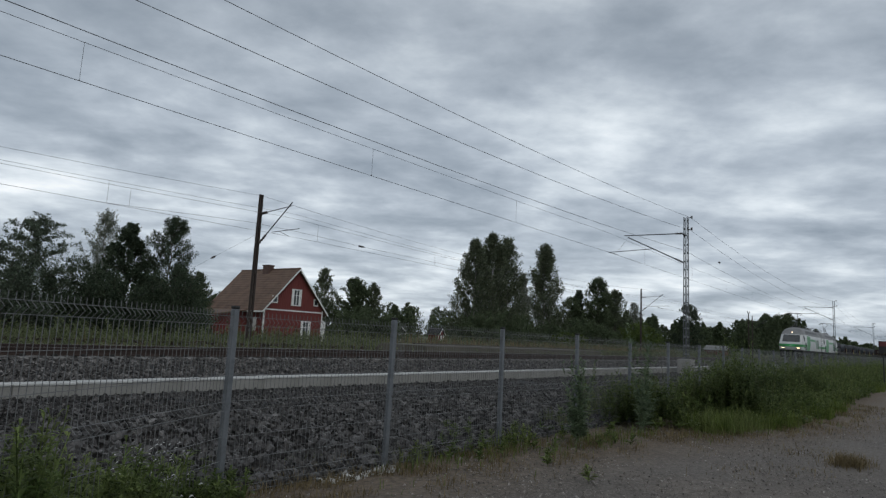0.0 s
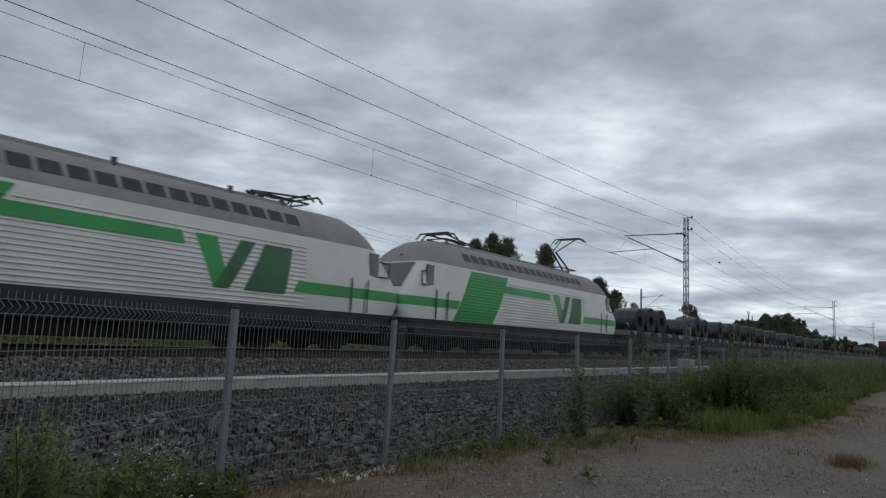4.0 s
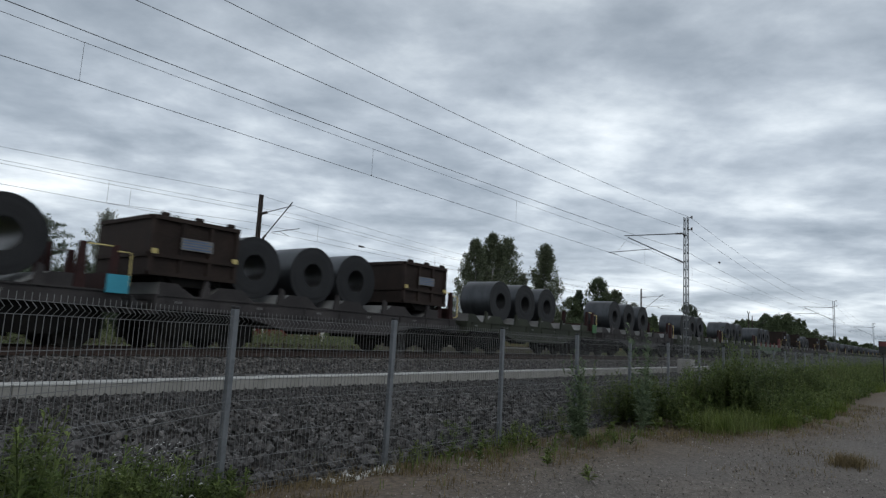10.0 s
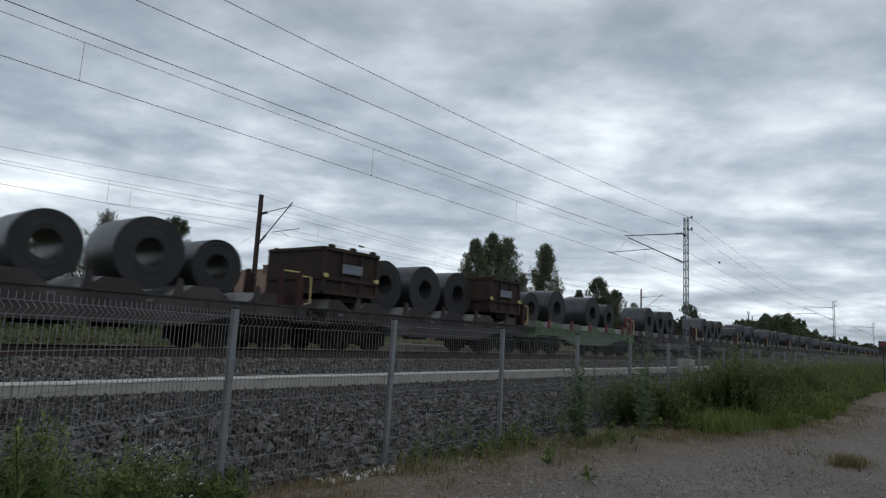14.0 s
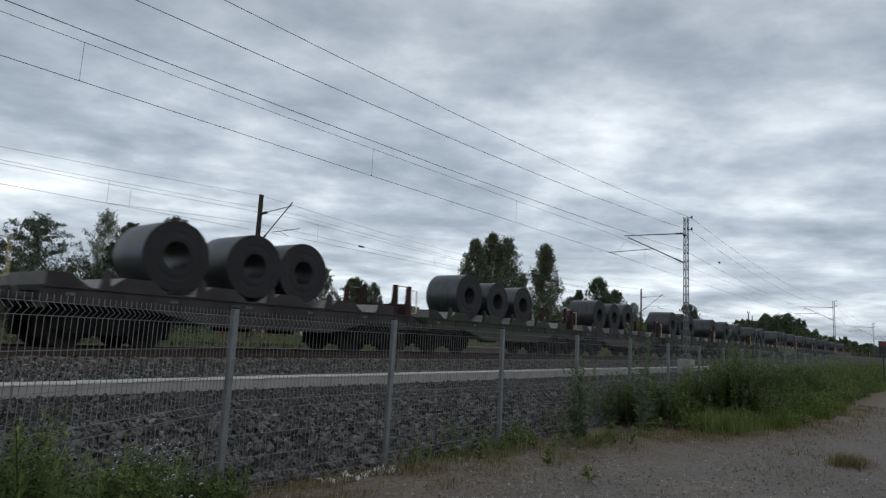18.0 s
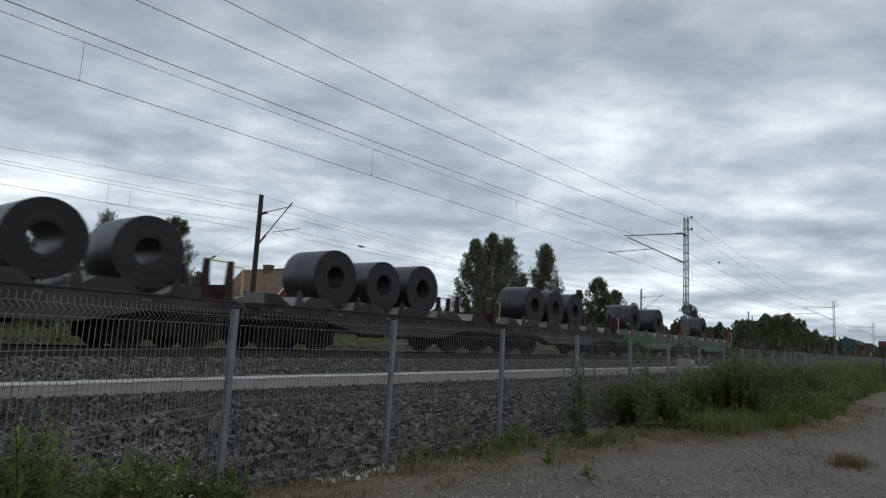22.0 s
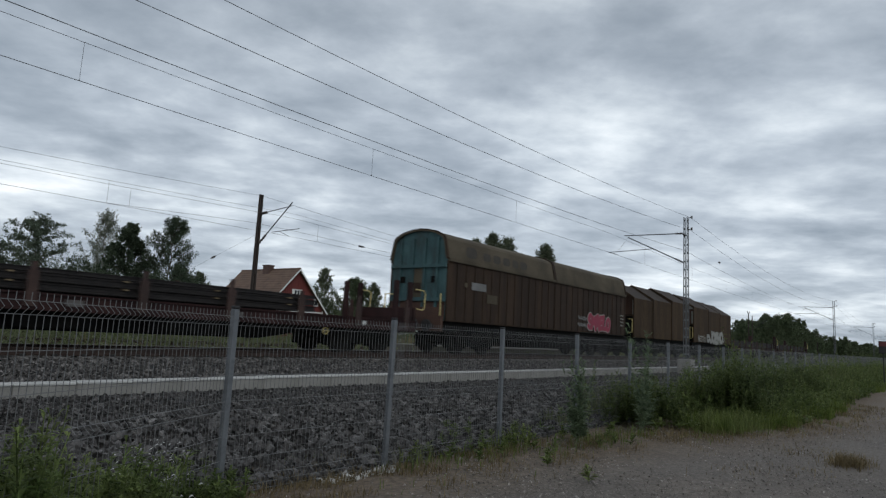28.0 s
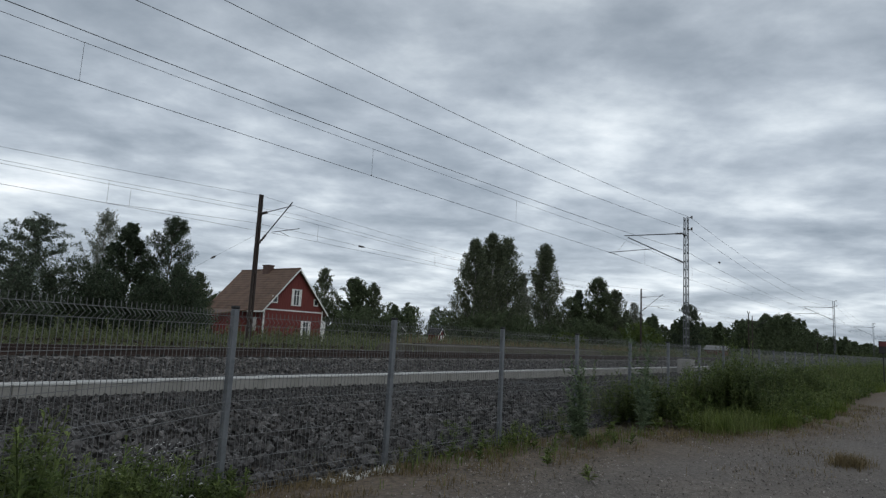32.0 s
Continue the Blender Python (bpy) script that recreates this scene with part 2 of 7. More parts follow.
def prism(bm, outline, a, b, axis="y"):
    """A straight piece with the outline (two coordinates each) from a to b along an axis."""
    def at(p, s):
        return {"x": (s, p[0], p[1]), "y": (p[0], s, p[1]), "z": (p[0], p[1], s)}[axis]
    A = [bm.verts.new(at(p, a)) for p in outline]
    B = [bm.verts.new(at(p, b)) for p in outline]
    n = len(A)
    for i in range(n):
        bm.faces.new((A[i], A[(i + 1) % n], B[(i + 1) % n], B[i]))
    bm.faces.new(A[::-1])
    bm.faces.new(B)


def finish(bm, bevel=0.0, smooth=False):
    bmesh.ops.recalc_face_normals(bm, faces=bm.faces[:])
    if bevel:
        bmesh.ops.bevel(bm, geom=[e for e in bm.edges if len(e.link_faces) == 2 and e.calc_face_angle(0) > 0.5], offset=bevel, segments=1, affect="EDGES")
    if smooth:
        for f in bm.faces:
            f.smooth = True
        for e in bm.edges:
            if len(e.link_faces) == 2 and e.calc_face_angle(0) > 0.7:
                e.smooth = False


def part(name, bm, material, parent=None, label="", bevel=0.0, smooth=False, at=None):
    finish(bm, bevel, smooth)
    me = bpy.data.meshes.new(name)
    bm.to_mesh(me)
    bm.free()
    for mm in (material if isinstance(material, (list, tuple)) else [material]):
        me.materials.append(mm)
    ob = new(name, me)
    if parent:
        ob.parent = parent
    if label:
        tagged(ob, label)
    if at is not None:
        ob.matrix_basis = at
    return ob


def again(ob, parent, at, name=None):
    """One more object on the same mesh, with its own place."""
    o = new(name or ob.name.split(".")[0], ob.data)
    o.parent = parent
    o.matrix_basis = at
    return o


def empty(name, at, label, category, group="", kind=""):
    e = new(name)
    e.empty_display_size = 0.3
    e.matrix_basis = at
    return tagged(e, label, category, group, kind)


def raw(name, verts, faces, material, parent=None):
    me = bpy.data.meshes.new(name)
    me.from_pydata(verts, [], faces)
    me.materials.append(material)
    ob = new(name, me)
    if parent:
        ob.parent = parent
    return ob


def B():
    return bmesh.new()


# ---- ground ----
PROFILE = [(-3000, -0.9), (-40, -0.9), (4.5, -0.90), (5.6, -0.96), (9.0, -0.86), (12.1, -0.74), (12.5, -0.56), (13.9, -0.30), (14.3, -0.25), (17.7, -0.25), (18.2, -0.30), (19.4, -0.75), (26.0, -0.75), (26.8, -0.45), (29.2, -0.45), (30.0, -0.75), (3000, -0.75)]


def ground_z(y):
    for (a, za), (b, zb) in zip(PROFILE, PROFILE[1:]):
        if a <= y <= b:
            return za + (zb - za) * (y - a) / (b - a)
    return -0.9


def make_ground_material():
    m = mat("ground_cover", [(0.1, 0.1, 0.1), (0.2, 0.2, 0.2)], 0.95, 0, 1.0, 0.8, 0.03, fine=22)
    nt = m.node_tree
    N, L = nt.nodes.new, nt.links.new
    p = nt.nodes["Principled BSDF"]
    geo = N("ShaderNodeNewGeometry")
    sep = N("ShaderNodeSeparateXYZ")
    L(geo.outputs["Position"], sep.inputs[0])
    wob = N("ShaderNodeTexNoise")
    wob.inputs["Scale"].default_value = 0.55
    wob.inputs["Detail"].default_value = 6
    L(geo.outputs["Position"], wob.inputs["Vector"])
    fine = N("ShaderNodeTexNoise")
    fine.inputs["Scale"].default_value = 14
    fine.inputs["Detail"].default_value = 6
    L(geo.outputs["Position"], fine.inputs["Vector"])
    spots = N("ShaderNodeTexVoronoi")
    spots.inputs["Scale"].default_value = 26
    L(geo.outputs["Position"], spots.inputs["Vector"])
    # distance across the tracks, wavering
    yy = N("ShaderNodeMath")
    yy.operation = "MULTIPLY_ADD"
    yy.inputs[1].default_value = 1.6
    L(wob.outputs["Fac"], yy.inputs[0])
    L(sep.outputs["Y"], yy.inputs[2])

    edge = N("ShaderNodeMapRange")
    edge.inputs["From Min"].default_value, edge.inputs["From Max"].default_value = 7.0, 17.0
    edge.inputs["To Min"].default_value, edge.inputs["To Max"].default_value = 0.0, 2.7
    L(sep.outputs["X"], edge.inputs["Value"])
    y2 = N("ShaderNodeMath")
    y2.operation = "ADD"
    L(yy.outputs[0], y2.inputs[0])
    L(edge.outputs[0], y2.inputs[1])

    def ramp(colors, fac, lo=0.35, hi=0.65):
        r = N("ShaderNodeValToRGB")
        r.color_ramp.elements[0].position, r.color_ramp.elements[0].color = lo, (*colors[0], 1)
        r.color_ramp.elements[1].position, r.color_ramp.elements[1].color = hi, (*colors[1], 1)
        L(fac, r.inputs[0])
        return r.outputs[0]

    def step(a, b, src=None):
        r = N("ShaderNodeMapRange")
        r.inputs["From Min"].default_value, r.inputs["From Max"].default_value = a, b
        L((src or yy).outputs[0], r.inputs["Value"])
        return r.outputs[0]

    def over(a, b, f):
        x = N("ShaderNodeMix")
        x.data_type = "RGBA"
        L(f, x.inputs["Factor"])
        L(a, x.inputs["A"])
        L(b, x.inputs["B"])
        return x.outputs["Result"]

    road = ramp([(0.098, 0.083, 0.069), (0.192, 0.164, 0.140)], fine.outputs["Fac"])
    pebbles = ramp([(0.21, 0.188, 0.168), (0.090, 0.079, 0.070)], spots.outputs["Distance"], 0.1, 0.5)
    road = over(road, pebbles, ramp([(0.0,) * 3, (0.7,) * 3], wob.outputs["Fac"]))
    verge = ramp([(0.078, 0.056, 0.037), (0.155, 0.115, 0.078)], fine.outputs["Fac"])
    # near-black below the stones: shade of the gaps put into the ground colour
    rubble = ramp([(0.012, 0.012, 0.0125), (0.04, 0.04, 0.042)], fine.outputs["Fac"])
    grass = ramp([(0.05, 0.058, 0.022), (0.10, 0.10, 0.042)], fine.outputs["Fac"])
    c = over(road, verge, step(4.3, 5.7, y2))
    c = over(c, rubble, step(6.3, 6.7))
    c = over(c, grass, step(19.2, 20.6))
    L(c, p.inputs["Base Color"])
    return m


def make_ground():
    rng = np.random.RandomState(3)
    xs = sorted(set([-3000, -600, -150, -40, -15] + [round(-8 + 0.8 * i, 2) for i in range(100)] + [75 + 6 * i for i in range(40)] + [330, 400, 520, 700, 1000, 1600, 3000]))
    ys = sorted(set([a for a, _ in PROFILE] + [-300, -80, -15, -6, -3, -1.5, 0] + [round(0.5 + 0.5 * i, 2) for i in range(40)] + [22, 24, 34, 40, 50, 60, 80, 120, 200, 400, 900]))
    V, F = [], []
    for y in ys:
        for x in xs:
            z = ground_z(y)
            amp = 0.04 if (-10 < y < 12 or 19.5 < y < 60) else 0.0
            if abs(x) < 300:
                z += amp * noise.noise(Vector((x * 0.45, y * 0.6, 0.3))) + 0.4 * amp * noise.noise(Vector((x * 1.7, y * 1.9, 4.0)))
            V.append((x, y, z))
    n = len(xs)
    for j in range(len(ys) - 1):
        for i in range(n - 1):
            a = j * n + i
            F.append((a, a + 1, a + n + 1, a + n))
    g = raw("ground", V, F, make_ground_material())
    for f in g.data.polygons:
        f.use_smooth = True
    tagged(g, "gravel yard, rubble slope and rough grass along the railway", "ground", kind="structure")


make_ground()


def stone_field(name, label, rng, count, xr, yr, size, dens_x=1.6, bump=0.0, material=None):
    """Loose stones as six-sided lumps of uneven shape, lying on the ground."""
    base = np.array([(1, 0.1, -0.3), (0.3, 0.95, -0.35), (-0.75, 0.6, -0.3), (-0.85, -0.55, -0.35), (0.25, -0.95, -0.3), (0.45, 0.35, 0.6), (-0.5, 0.25, 0.62), (-0.05, -0.55, 0.66)])
    faces = [(0, 1, 5), (1, 2, 6, 5), (2, 3, 6), (3, 7, 6), (3, 4, 7), (4, 0, 5, 7), (5, 6, 7)]
    x = xr[0] + (xr[1] - xr[0]) * rng.rand(count) ** dens_x
    y = yr[0] + (yr[1] - yr[0]) * rng.rand(count)
    s = size[0] + (size[1] - size[0]) * rng.rand(count) ** 2.0
    scale = np.stack([s, s * (0.65 + 0.35 * rng.rand(count)), s * (0.55 + 0.4 * rng.rand(count))], 1)
    q = base[None] * (1 + 0.6 * (rng.rand(count, 8, 3) - 0.5)) * scale[:, None, :]
    for i0, i1 in ((0, 2), (1, 2), (0, 1)):
        w = rng.rand(count, 1) * 6.283
        c, d = np.cos(w), np.sin(w)
        q[:, :, i0], q[:, :, i1] = q[:, :, i0] * c - q[:, :, i1] * d, q[:, :, i0] * d + q[:, :, i1] * c
    z = np.interp(y, [a for a, _ in PROFILE], [b for _, b in PROFILE]) + s * (0.25 + 0.5 * rng.rand(count))
    if bump:
        z += bump * np.array([max(0.0, noise.noise(Vector((a * 0.9, b * 1.1, 7.0)))) for a, b in zip(x.tolist(), y.tolist())])
    q += np.stack([x, y, z], 1)[:, None, :]
    F = [tuple(8 * k + j for j in f) for k in range(count) for f in faces]
    ob = raw(name, q.reshape(-1, 3).tolist(), F, material or M_STONE)
    return tagged(ob, label, "stones", kind="stuff")


RS = np.random.RandomState(11)
stone_field("rubble", "grey crushed rock tipped between fence and duct", RS, 42000, (0.5, 32), (5.45, 9.4), (0.022, 0.085), 1.6, 0.12)
stone_field("coarse_gravel", "dark grey gravel below the cable duct", RS, 24000, (1.5, 48), (9.4, 12.15), (0.016, 0.052), 1.6)
stone_field("ballast", "grey railway ballast stones", RS, 26000, (2.5, 66), (12.55, 15.1), (0.024, 0.056), 1.5, 0.0, M_BALLAST)
stone_field("ballast_far_side", "grey railway ballast behind the rails", RS, 3000, (4, 60), (16.9, 18.4), (0.035, 0.07), 1.4, 0.0, M_BALLAST)
M_PEBBLE = mat("road_pebbles", [(0.15, 0.132, 0.115), (0.22, 0.197, 0.176), (0.36, 0.335, 0.31)], 0.9, 0, 3.0, 0.2, random_tint=0.4, island=True)
stone_field("pebbles", "small loose pebbles on the gravel yard", RS, 30000, (3.0, 24), (-1.0, 6.0), (0.005, 0.019), 1.5, 0.0, M_PEBBLE)
stone_field("pale_stones", "whitish broken stones by the fence", RS, 110, (4.75, 5.95), (5.12, 5.42), (0.015, 0.06), 1.0, 0.0, M_CONCTOP)


# ---- cable duct with pale top ----
def make_duct():
    root = empty("cable_duct", pose(0, 0, 0), "pale concrete cable duct running beside the track", "cable duct", kind="structure")
    bm = B()
    box(bm, 0, 0.99, 12.16, 12.50, -0.80, -0.50)
    first = part("duct_block", bm, M_CONCRETE, root, bevel=0.012)
    bm = B()
    box(bm, 0, 0.985, 12.145, 12.515, -0.498, -0.455)
    lid = part("lid", bm, M_CONCTOP, root, "whitish lid slab", bevel=0.01)
    for i in range(-2, 110):
        x = i * 1.0
        dz = 0.035 * noise.noise(Vector((i * 0.37, 0, 0))) * 0.4 + min(0.07, 0.0028 * max(x, 0)) - 0.02
        if i == -2:
            first.matrix_basis = lid.matrix_basis = pose(x, 0, dz)
            continue
        again(first, root, pose(x, 0, dz))
        again(lid, root, pose(x, 0, dz))


make_duct()


# ---- tracks ----
RAIL = [(-0.075, -0.172), (0.075, -0.172), (0.075, -0.16), (0.012, -0.135), (0.010, -0.045), (0.036, -0.034), (0.036, -0.004), (0.028, 0.0), (-0.028, 0.0), (-0.036, -0.004), (-0.036, -0.034), (-0.010, -0.045), (-0.012, -0.135), (-0.075, -0.16)]


def make_track(name, y, z, x0, x1, label, sleepers):
    root = empty(name, pose(0, y, z), label, "railway track", kind="structure")
    for s in (-1, 1):
        bm = B()
        c = s * 0.80
        prism(bm, [(c + a, b) for a, b in RAIL], x0, x1, "x")
        rail = part("rail", bm, [M_RUSTRAIL, M_RAILTOP], root, "rusty rail with a bright running surface")
        for f in rail.data.polygons:
            if f.normal.z > 0.9 and f.center.z > -0.01:
                f.material_index = 1
    bm = B()
    prism(bm, [(-1.25, -0.40), (1.25, -0.40), (1.25, -0.205), (1.12, -0.185), (0.6, -0.182), (0.35, -0.215), (-0.35, -0.215), (-0.6, -0.182), (-1.12, -0.185), (-1.25, -0.205)], -0.13, 0.13, "x")
    sl = part("sleeper", bm, M_SLEEPER, root)
    sl.matrix_basis = pose(sleepers[0], 0, 0)
    bm = B()
    for sx in (-1, 1):
        for sy in (-0.11, 0.11):
            box(bm, -0.05, 0.05, sx * 0.80 + sy - 0.03, sx * 0.80 + sy + 0.03, -0.185, -0.13)
    clip = part("rail_clips", bm, M_DARKMETAL, root)
    clip.matrix_basis = sl.matrix_basis.copy()
    for i in range(1, sleepers[1]):
        at = pose(sleepers[0] + 0.61 * i, 0, 0)
        again(sl, root, at)
        if i < 90:
            again(clip, root, at)
    return root


make_track("main_track", TRACK_Y, 0.0, -120, 1500, "main railway track on concrete sleepers in grey ballast", (2.0, 150))
make_track("siding_track", FAR_TRACK_Y, -0.2, -120, 900, "overgrown siding track behind the main line", (4.0, 70))


# ---- old platform behind the track ----
def make_platform():
    root = empty("old_platform", pose(0, 0, 0), "low sandy disused platform with a worn edge", "platform", kind="structure")
    bm = B()
    prism(bm, [(21.0, -0.8), (21.05, 0.10), (21.3, 0.14), (24.3, 0.14), (24.7, -0.1), (25.0, -0.8)], 25.5, 47.0, "x")
    part("platform_body", bm, mat("sandy_gravel", [(0.075, 0.068, 0.052), (0.13, 0.118, 0.092)], 0.95, 0, 0.8, 0.6, fine=20), root, bevel=0.03)
    bm = B()
    box(bm, 24.5, 48, 20.96, 21.2, 0.205, 0.26)
    part("edge_beam", bm, M_TRUNK, root, "dark timber edge")


make_platform()


# ---- fence of welded mesh panels ----
def make_fence():
    root = empty("mesh_fence", pose(0, 0, 0), "galvanised welded mesh fence with grey steel posts along the railway", "fence")
    base_z, H = -0.93, 1.76
    posts = [3.55, 5.80, 8.33, 10.91, 13.46, 15.96] + [18.5 + 2.5 * i for i in range(44)]
    bm = B()
    box(bm, -0.03, 0.03, -0.03, 0.03, 0, H + 0.02)
    post = part("post", bm, M_STEEL, root, "grey square steel post", bevel=0.006)
    bm = B()
    box(bm, -0.034, 0.034, -0.034, 0.034, H + 0.02, H + 0.05)
    cap = part("post_cap", bm, M_DARKMETAL, root, bevel=0.008)
    # one panel: upright wires that bend at three folds, and level wires
    W = 2.44
    folds = [0.10, 0.82, 1.625]
    zs = [0.0]
    for f in folds:
        zs += [f, f + 0.042, f + 0.084]
    zs.append(H)
    path = []
    for z in zs:
        path.append((0.045 if any(abs(z - f - 0.042) < 0.004 for f in folds) else 0.0, z))
    V, F = [], []
    r = 0.0017
    for i in range(49):
        x = i * W / 48
        k = len(V)
        for d, z in path:
            V += [(x - r, -d - r, z), (x + r, -d - r, z), (x + r, -d + r, z), (x - r, -d + r, z)]
        for j in range(len(path) - 1):
            a = k + 4 * j
            for s in range(4):
                F.append((a + s, a + (s + 1) % 4, a + 4 + (s + 1) % 4, a + 4 + s))
    r = 0.0024
    for z in [0.04, 0.10, 0.184, 0.36, 0.58, 0.82, 0.904, 1.15, 1.41, 1.625, 1.709]:
        k = len(V)
        for x in (0, W):
            V += [(x, -r * 3, z - r), (x, -r, z - r), (x, -r, z + r), (x, -r * 3, z + r)]
        F += [(k + s, k + (s + 1) % 4, k + 4 + (s + 1) % 4, k + 4 + s) for s in range(4)]
    panel = raw("mesh_panel", V, F, M_WIRE, root)
    for i, x in enumerate(posts):
        z = base_z + 0.01 * math.sin(i * 1.7) + (0.0 if x < 12 else -0.04)
        at = pose(x, FENCE_Y, z, 0.4 * math.sin(i * 2.1), 0.5 * math.sin(i * 1.3), 0)
        if i == 0:
            post.matrix_basis = cap.matrix_basis = at
            panel.matrix_basis = pose(x + 0.03, FENCE_Y, z)
        else:
            again(post, root, at)
            again(cap, root, at)
            if i < len(posts) - 1:
                sc = (posts[i + 1] - x - 0.02) / 2.48
                again(panel, root, pose(x + 0.03, FENCE_Y - 0.005, z) @ Matrix.Diagonal((sc, 1, 1, 1)))
    # the fence turns towards the yard at its near end
    for i in range(2):
        bend = pose(3.55, FENCE_Y, base_z, 0, 0, 26.7)
        again(panel, root, bend @ pose(-2.72 * (i + 1) + 0.03, 0, 0) @ Matrix.Diagonal((1.088, 1, 1, 1)))
        again(post, root, bend @ pose(-2.72 * (i + 1), 0, 0))


make_fence()


# ---- overhead line ----
def lattice_mast(x, y, z0, z1):
    """Grey lattice mast with a bracket arm that carries the wire over the track."""
    root = empty("lattice_mast", pose(x, y, 0), "grey steel lattice catenary mast on a concrete foot", "catenary mast", "masts of the overhead line")
    bm = B()
    box(bm, -0.38, 0.38, -0.38, 0.38, z0 - 1.3, z0)
    part("concrete_foot", bm, M_CONCRETE, root, "concrete foot block", bevel=0.03)
    wb, wt, d = 0.20, 0.11, 0.09
    for sx in (-1, 1):
        for sy in (-1, 1):
            bm = B()
            rod(bm, (sx * wb, sy * d, z0 - 0.02), (sx * wt, sy * d, z1), 0.032, 0.028, 4)
            part("mast_leg", bm, M_MAST, root)
    n = 17
    for i in range(n):
        f = (i + 0.6) / n
        z = z0 + (z1 - z0) * f
        w = wb + (wt - wb) * f
        for sy in (-1, 1):
            bm = B()
            box(bm, -w, w, sy * d - 0.012, sy * d + 0.012, z - 0.045, z + 0.045)
            part("batten", bm, M_MAST, root)
    bm = B()
    box(bm, -0.16, 0.16, 0.0, 0.16, 7.22, 7.28)
    part("bracket_plate", bm, M_DARKMETAL, root)
    bm = B()
    rod(bm, (0, 0.12, 7.35), (0, 3.75, 7.42), 0.03)
    part("top_arm", bm, M_MAST, root)
    bm = B()
    rod(bm, (0, 0.12, 5.62), (0, 3.5, 7.30), 0.032)
    part("stay_tube", bm, M_MAST, root)
    bm = B()
    rod(bm, (0, 2.0, 6.52), (0, 4.75, 6.42), 0.022)
    part("registration_arm", bm, M_MAST, root)
    bm = B()
    rod(bm, (0, 4.7, 6.40), (0.05, 4.15, 6.28), 0.014, n=6)
    part("steady_arm", bm, M_DARKMETAL, root)
    for (a, b) in (((0, 0.2, 7.355), (0, 0.62, 7.365)), ((0, 0.2, 5.66), (0, 0.6, 5.86))):
        bm = B()
        lathe(bm, a, b, [0.03, 0.075, 0.04] * 5)
        part("insulator", bm, M_INSUL, root, "dark ribbed insulator")
    bm = B()
    rod(bm, (0, 3.4, 7.42), (0.1, 4.2, 6.45), 0.006, n=4)
    part("stay_wire", bm, M_CABLE, root)
    for z in (z1 - 0.03, z1 - 0.72):
        bm = B()
        rod(bm, (0.05, -0.12, z), (0.05, -0.30, z), 0.02)
        rod(bm, (0.05, -0.30, z - 0.06), (0.05, -0.30, z + 0.1), 0.05, n=10)
        part("line_insulator", bm, M_INSUL, root)
    return root


MASTS = [37.0, 101.5, 166.0, 231.0, 296.0, 361.0]
for mx in MASTS:
    lattice_mast(mx, 11.4, 0.10, 8.30)


def wooden_mast(x, y, z0, z1):
    root = empty("wooden_mast", pose(x, y, 0), "dark tarred twin-leg catenary mast with a bracket arm", "catenary mast", "masts of the siding line")
    for sx in (-1, 1):
        bm = B()
        rod(bm, (sx * 0.105, 0, z0), (sx * 0.075, 0, z1), 0.08, 0.07, 8)
        part("mast_leg", bm, M_WOODPOLE, root)
    for i in range(7):
        z = z0 + (z1 - z0) * (i + 0.5) / 7
        bm = B()
        box(bm, -0.12, 0.12, -0.09, 0.09, z - 0.07, z + 0.07)
        part("spacer", bm, M_WOODPOLE, root)
    bm = B()
    rod(bm, (0, -0.1, 7.2), (0, -2.9, 7.42), 0.025)
    part("top_arm", bm, M_DARKMETAL, root)
    bm = B()
    rod(bm, (0, -0.1, 5.38), (0, -2.95, 7.62), 0.03)
    part("stay_tube", bm, M_DARKMETAL, root)
    bm = B()
    rod(bm, (0, -1.35, 6.03), (0, -3.75, 6.08), 0.02)
    part("registration_arm", bm, M_DARKMETAL, root)
    bm = B()
    rod(bm, (0, -2.0, 6.03), (0, -2.9, 5.70), 0.014, n=6)
    part("steady_arm", bm, M_DARKMETAL, root)
    for a, b in (((0, -0.15, 7.2), (0, -0.7, 7.24)), ((0, -0.2, 5.46), (0, -0.75, 5.9))):
        bm = B()
        lathe(bm, a, b, [0.03, 0.09, 0.05] * 4)
        part("insulator", bm, M_INSUL, root)
    return root


for mx in (21.6, 83.0, 147.0):
    wooden_mast(mx, 31.05 if mx < 50 else 31.5, -0.8, 8.35)


def sag_wire(bm, x0, x1, y0, y1, z, sag, r, n=14, z1=None):
    pts = []
    z1 = z if z1 is None else z1
    for i in range(n + 1):
        t = i / n
        pts.append((x0 + (x1 - x0) * t, y0 + (y1 - y0) * t, z + (z1 - z) * t - 4 * sag * t * (1 - t)))
    pipe(bm, pts, r, 5)


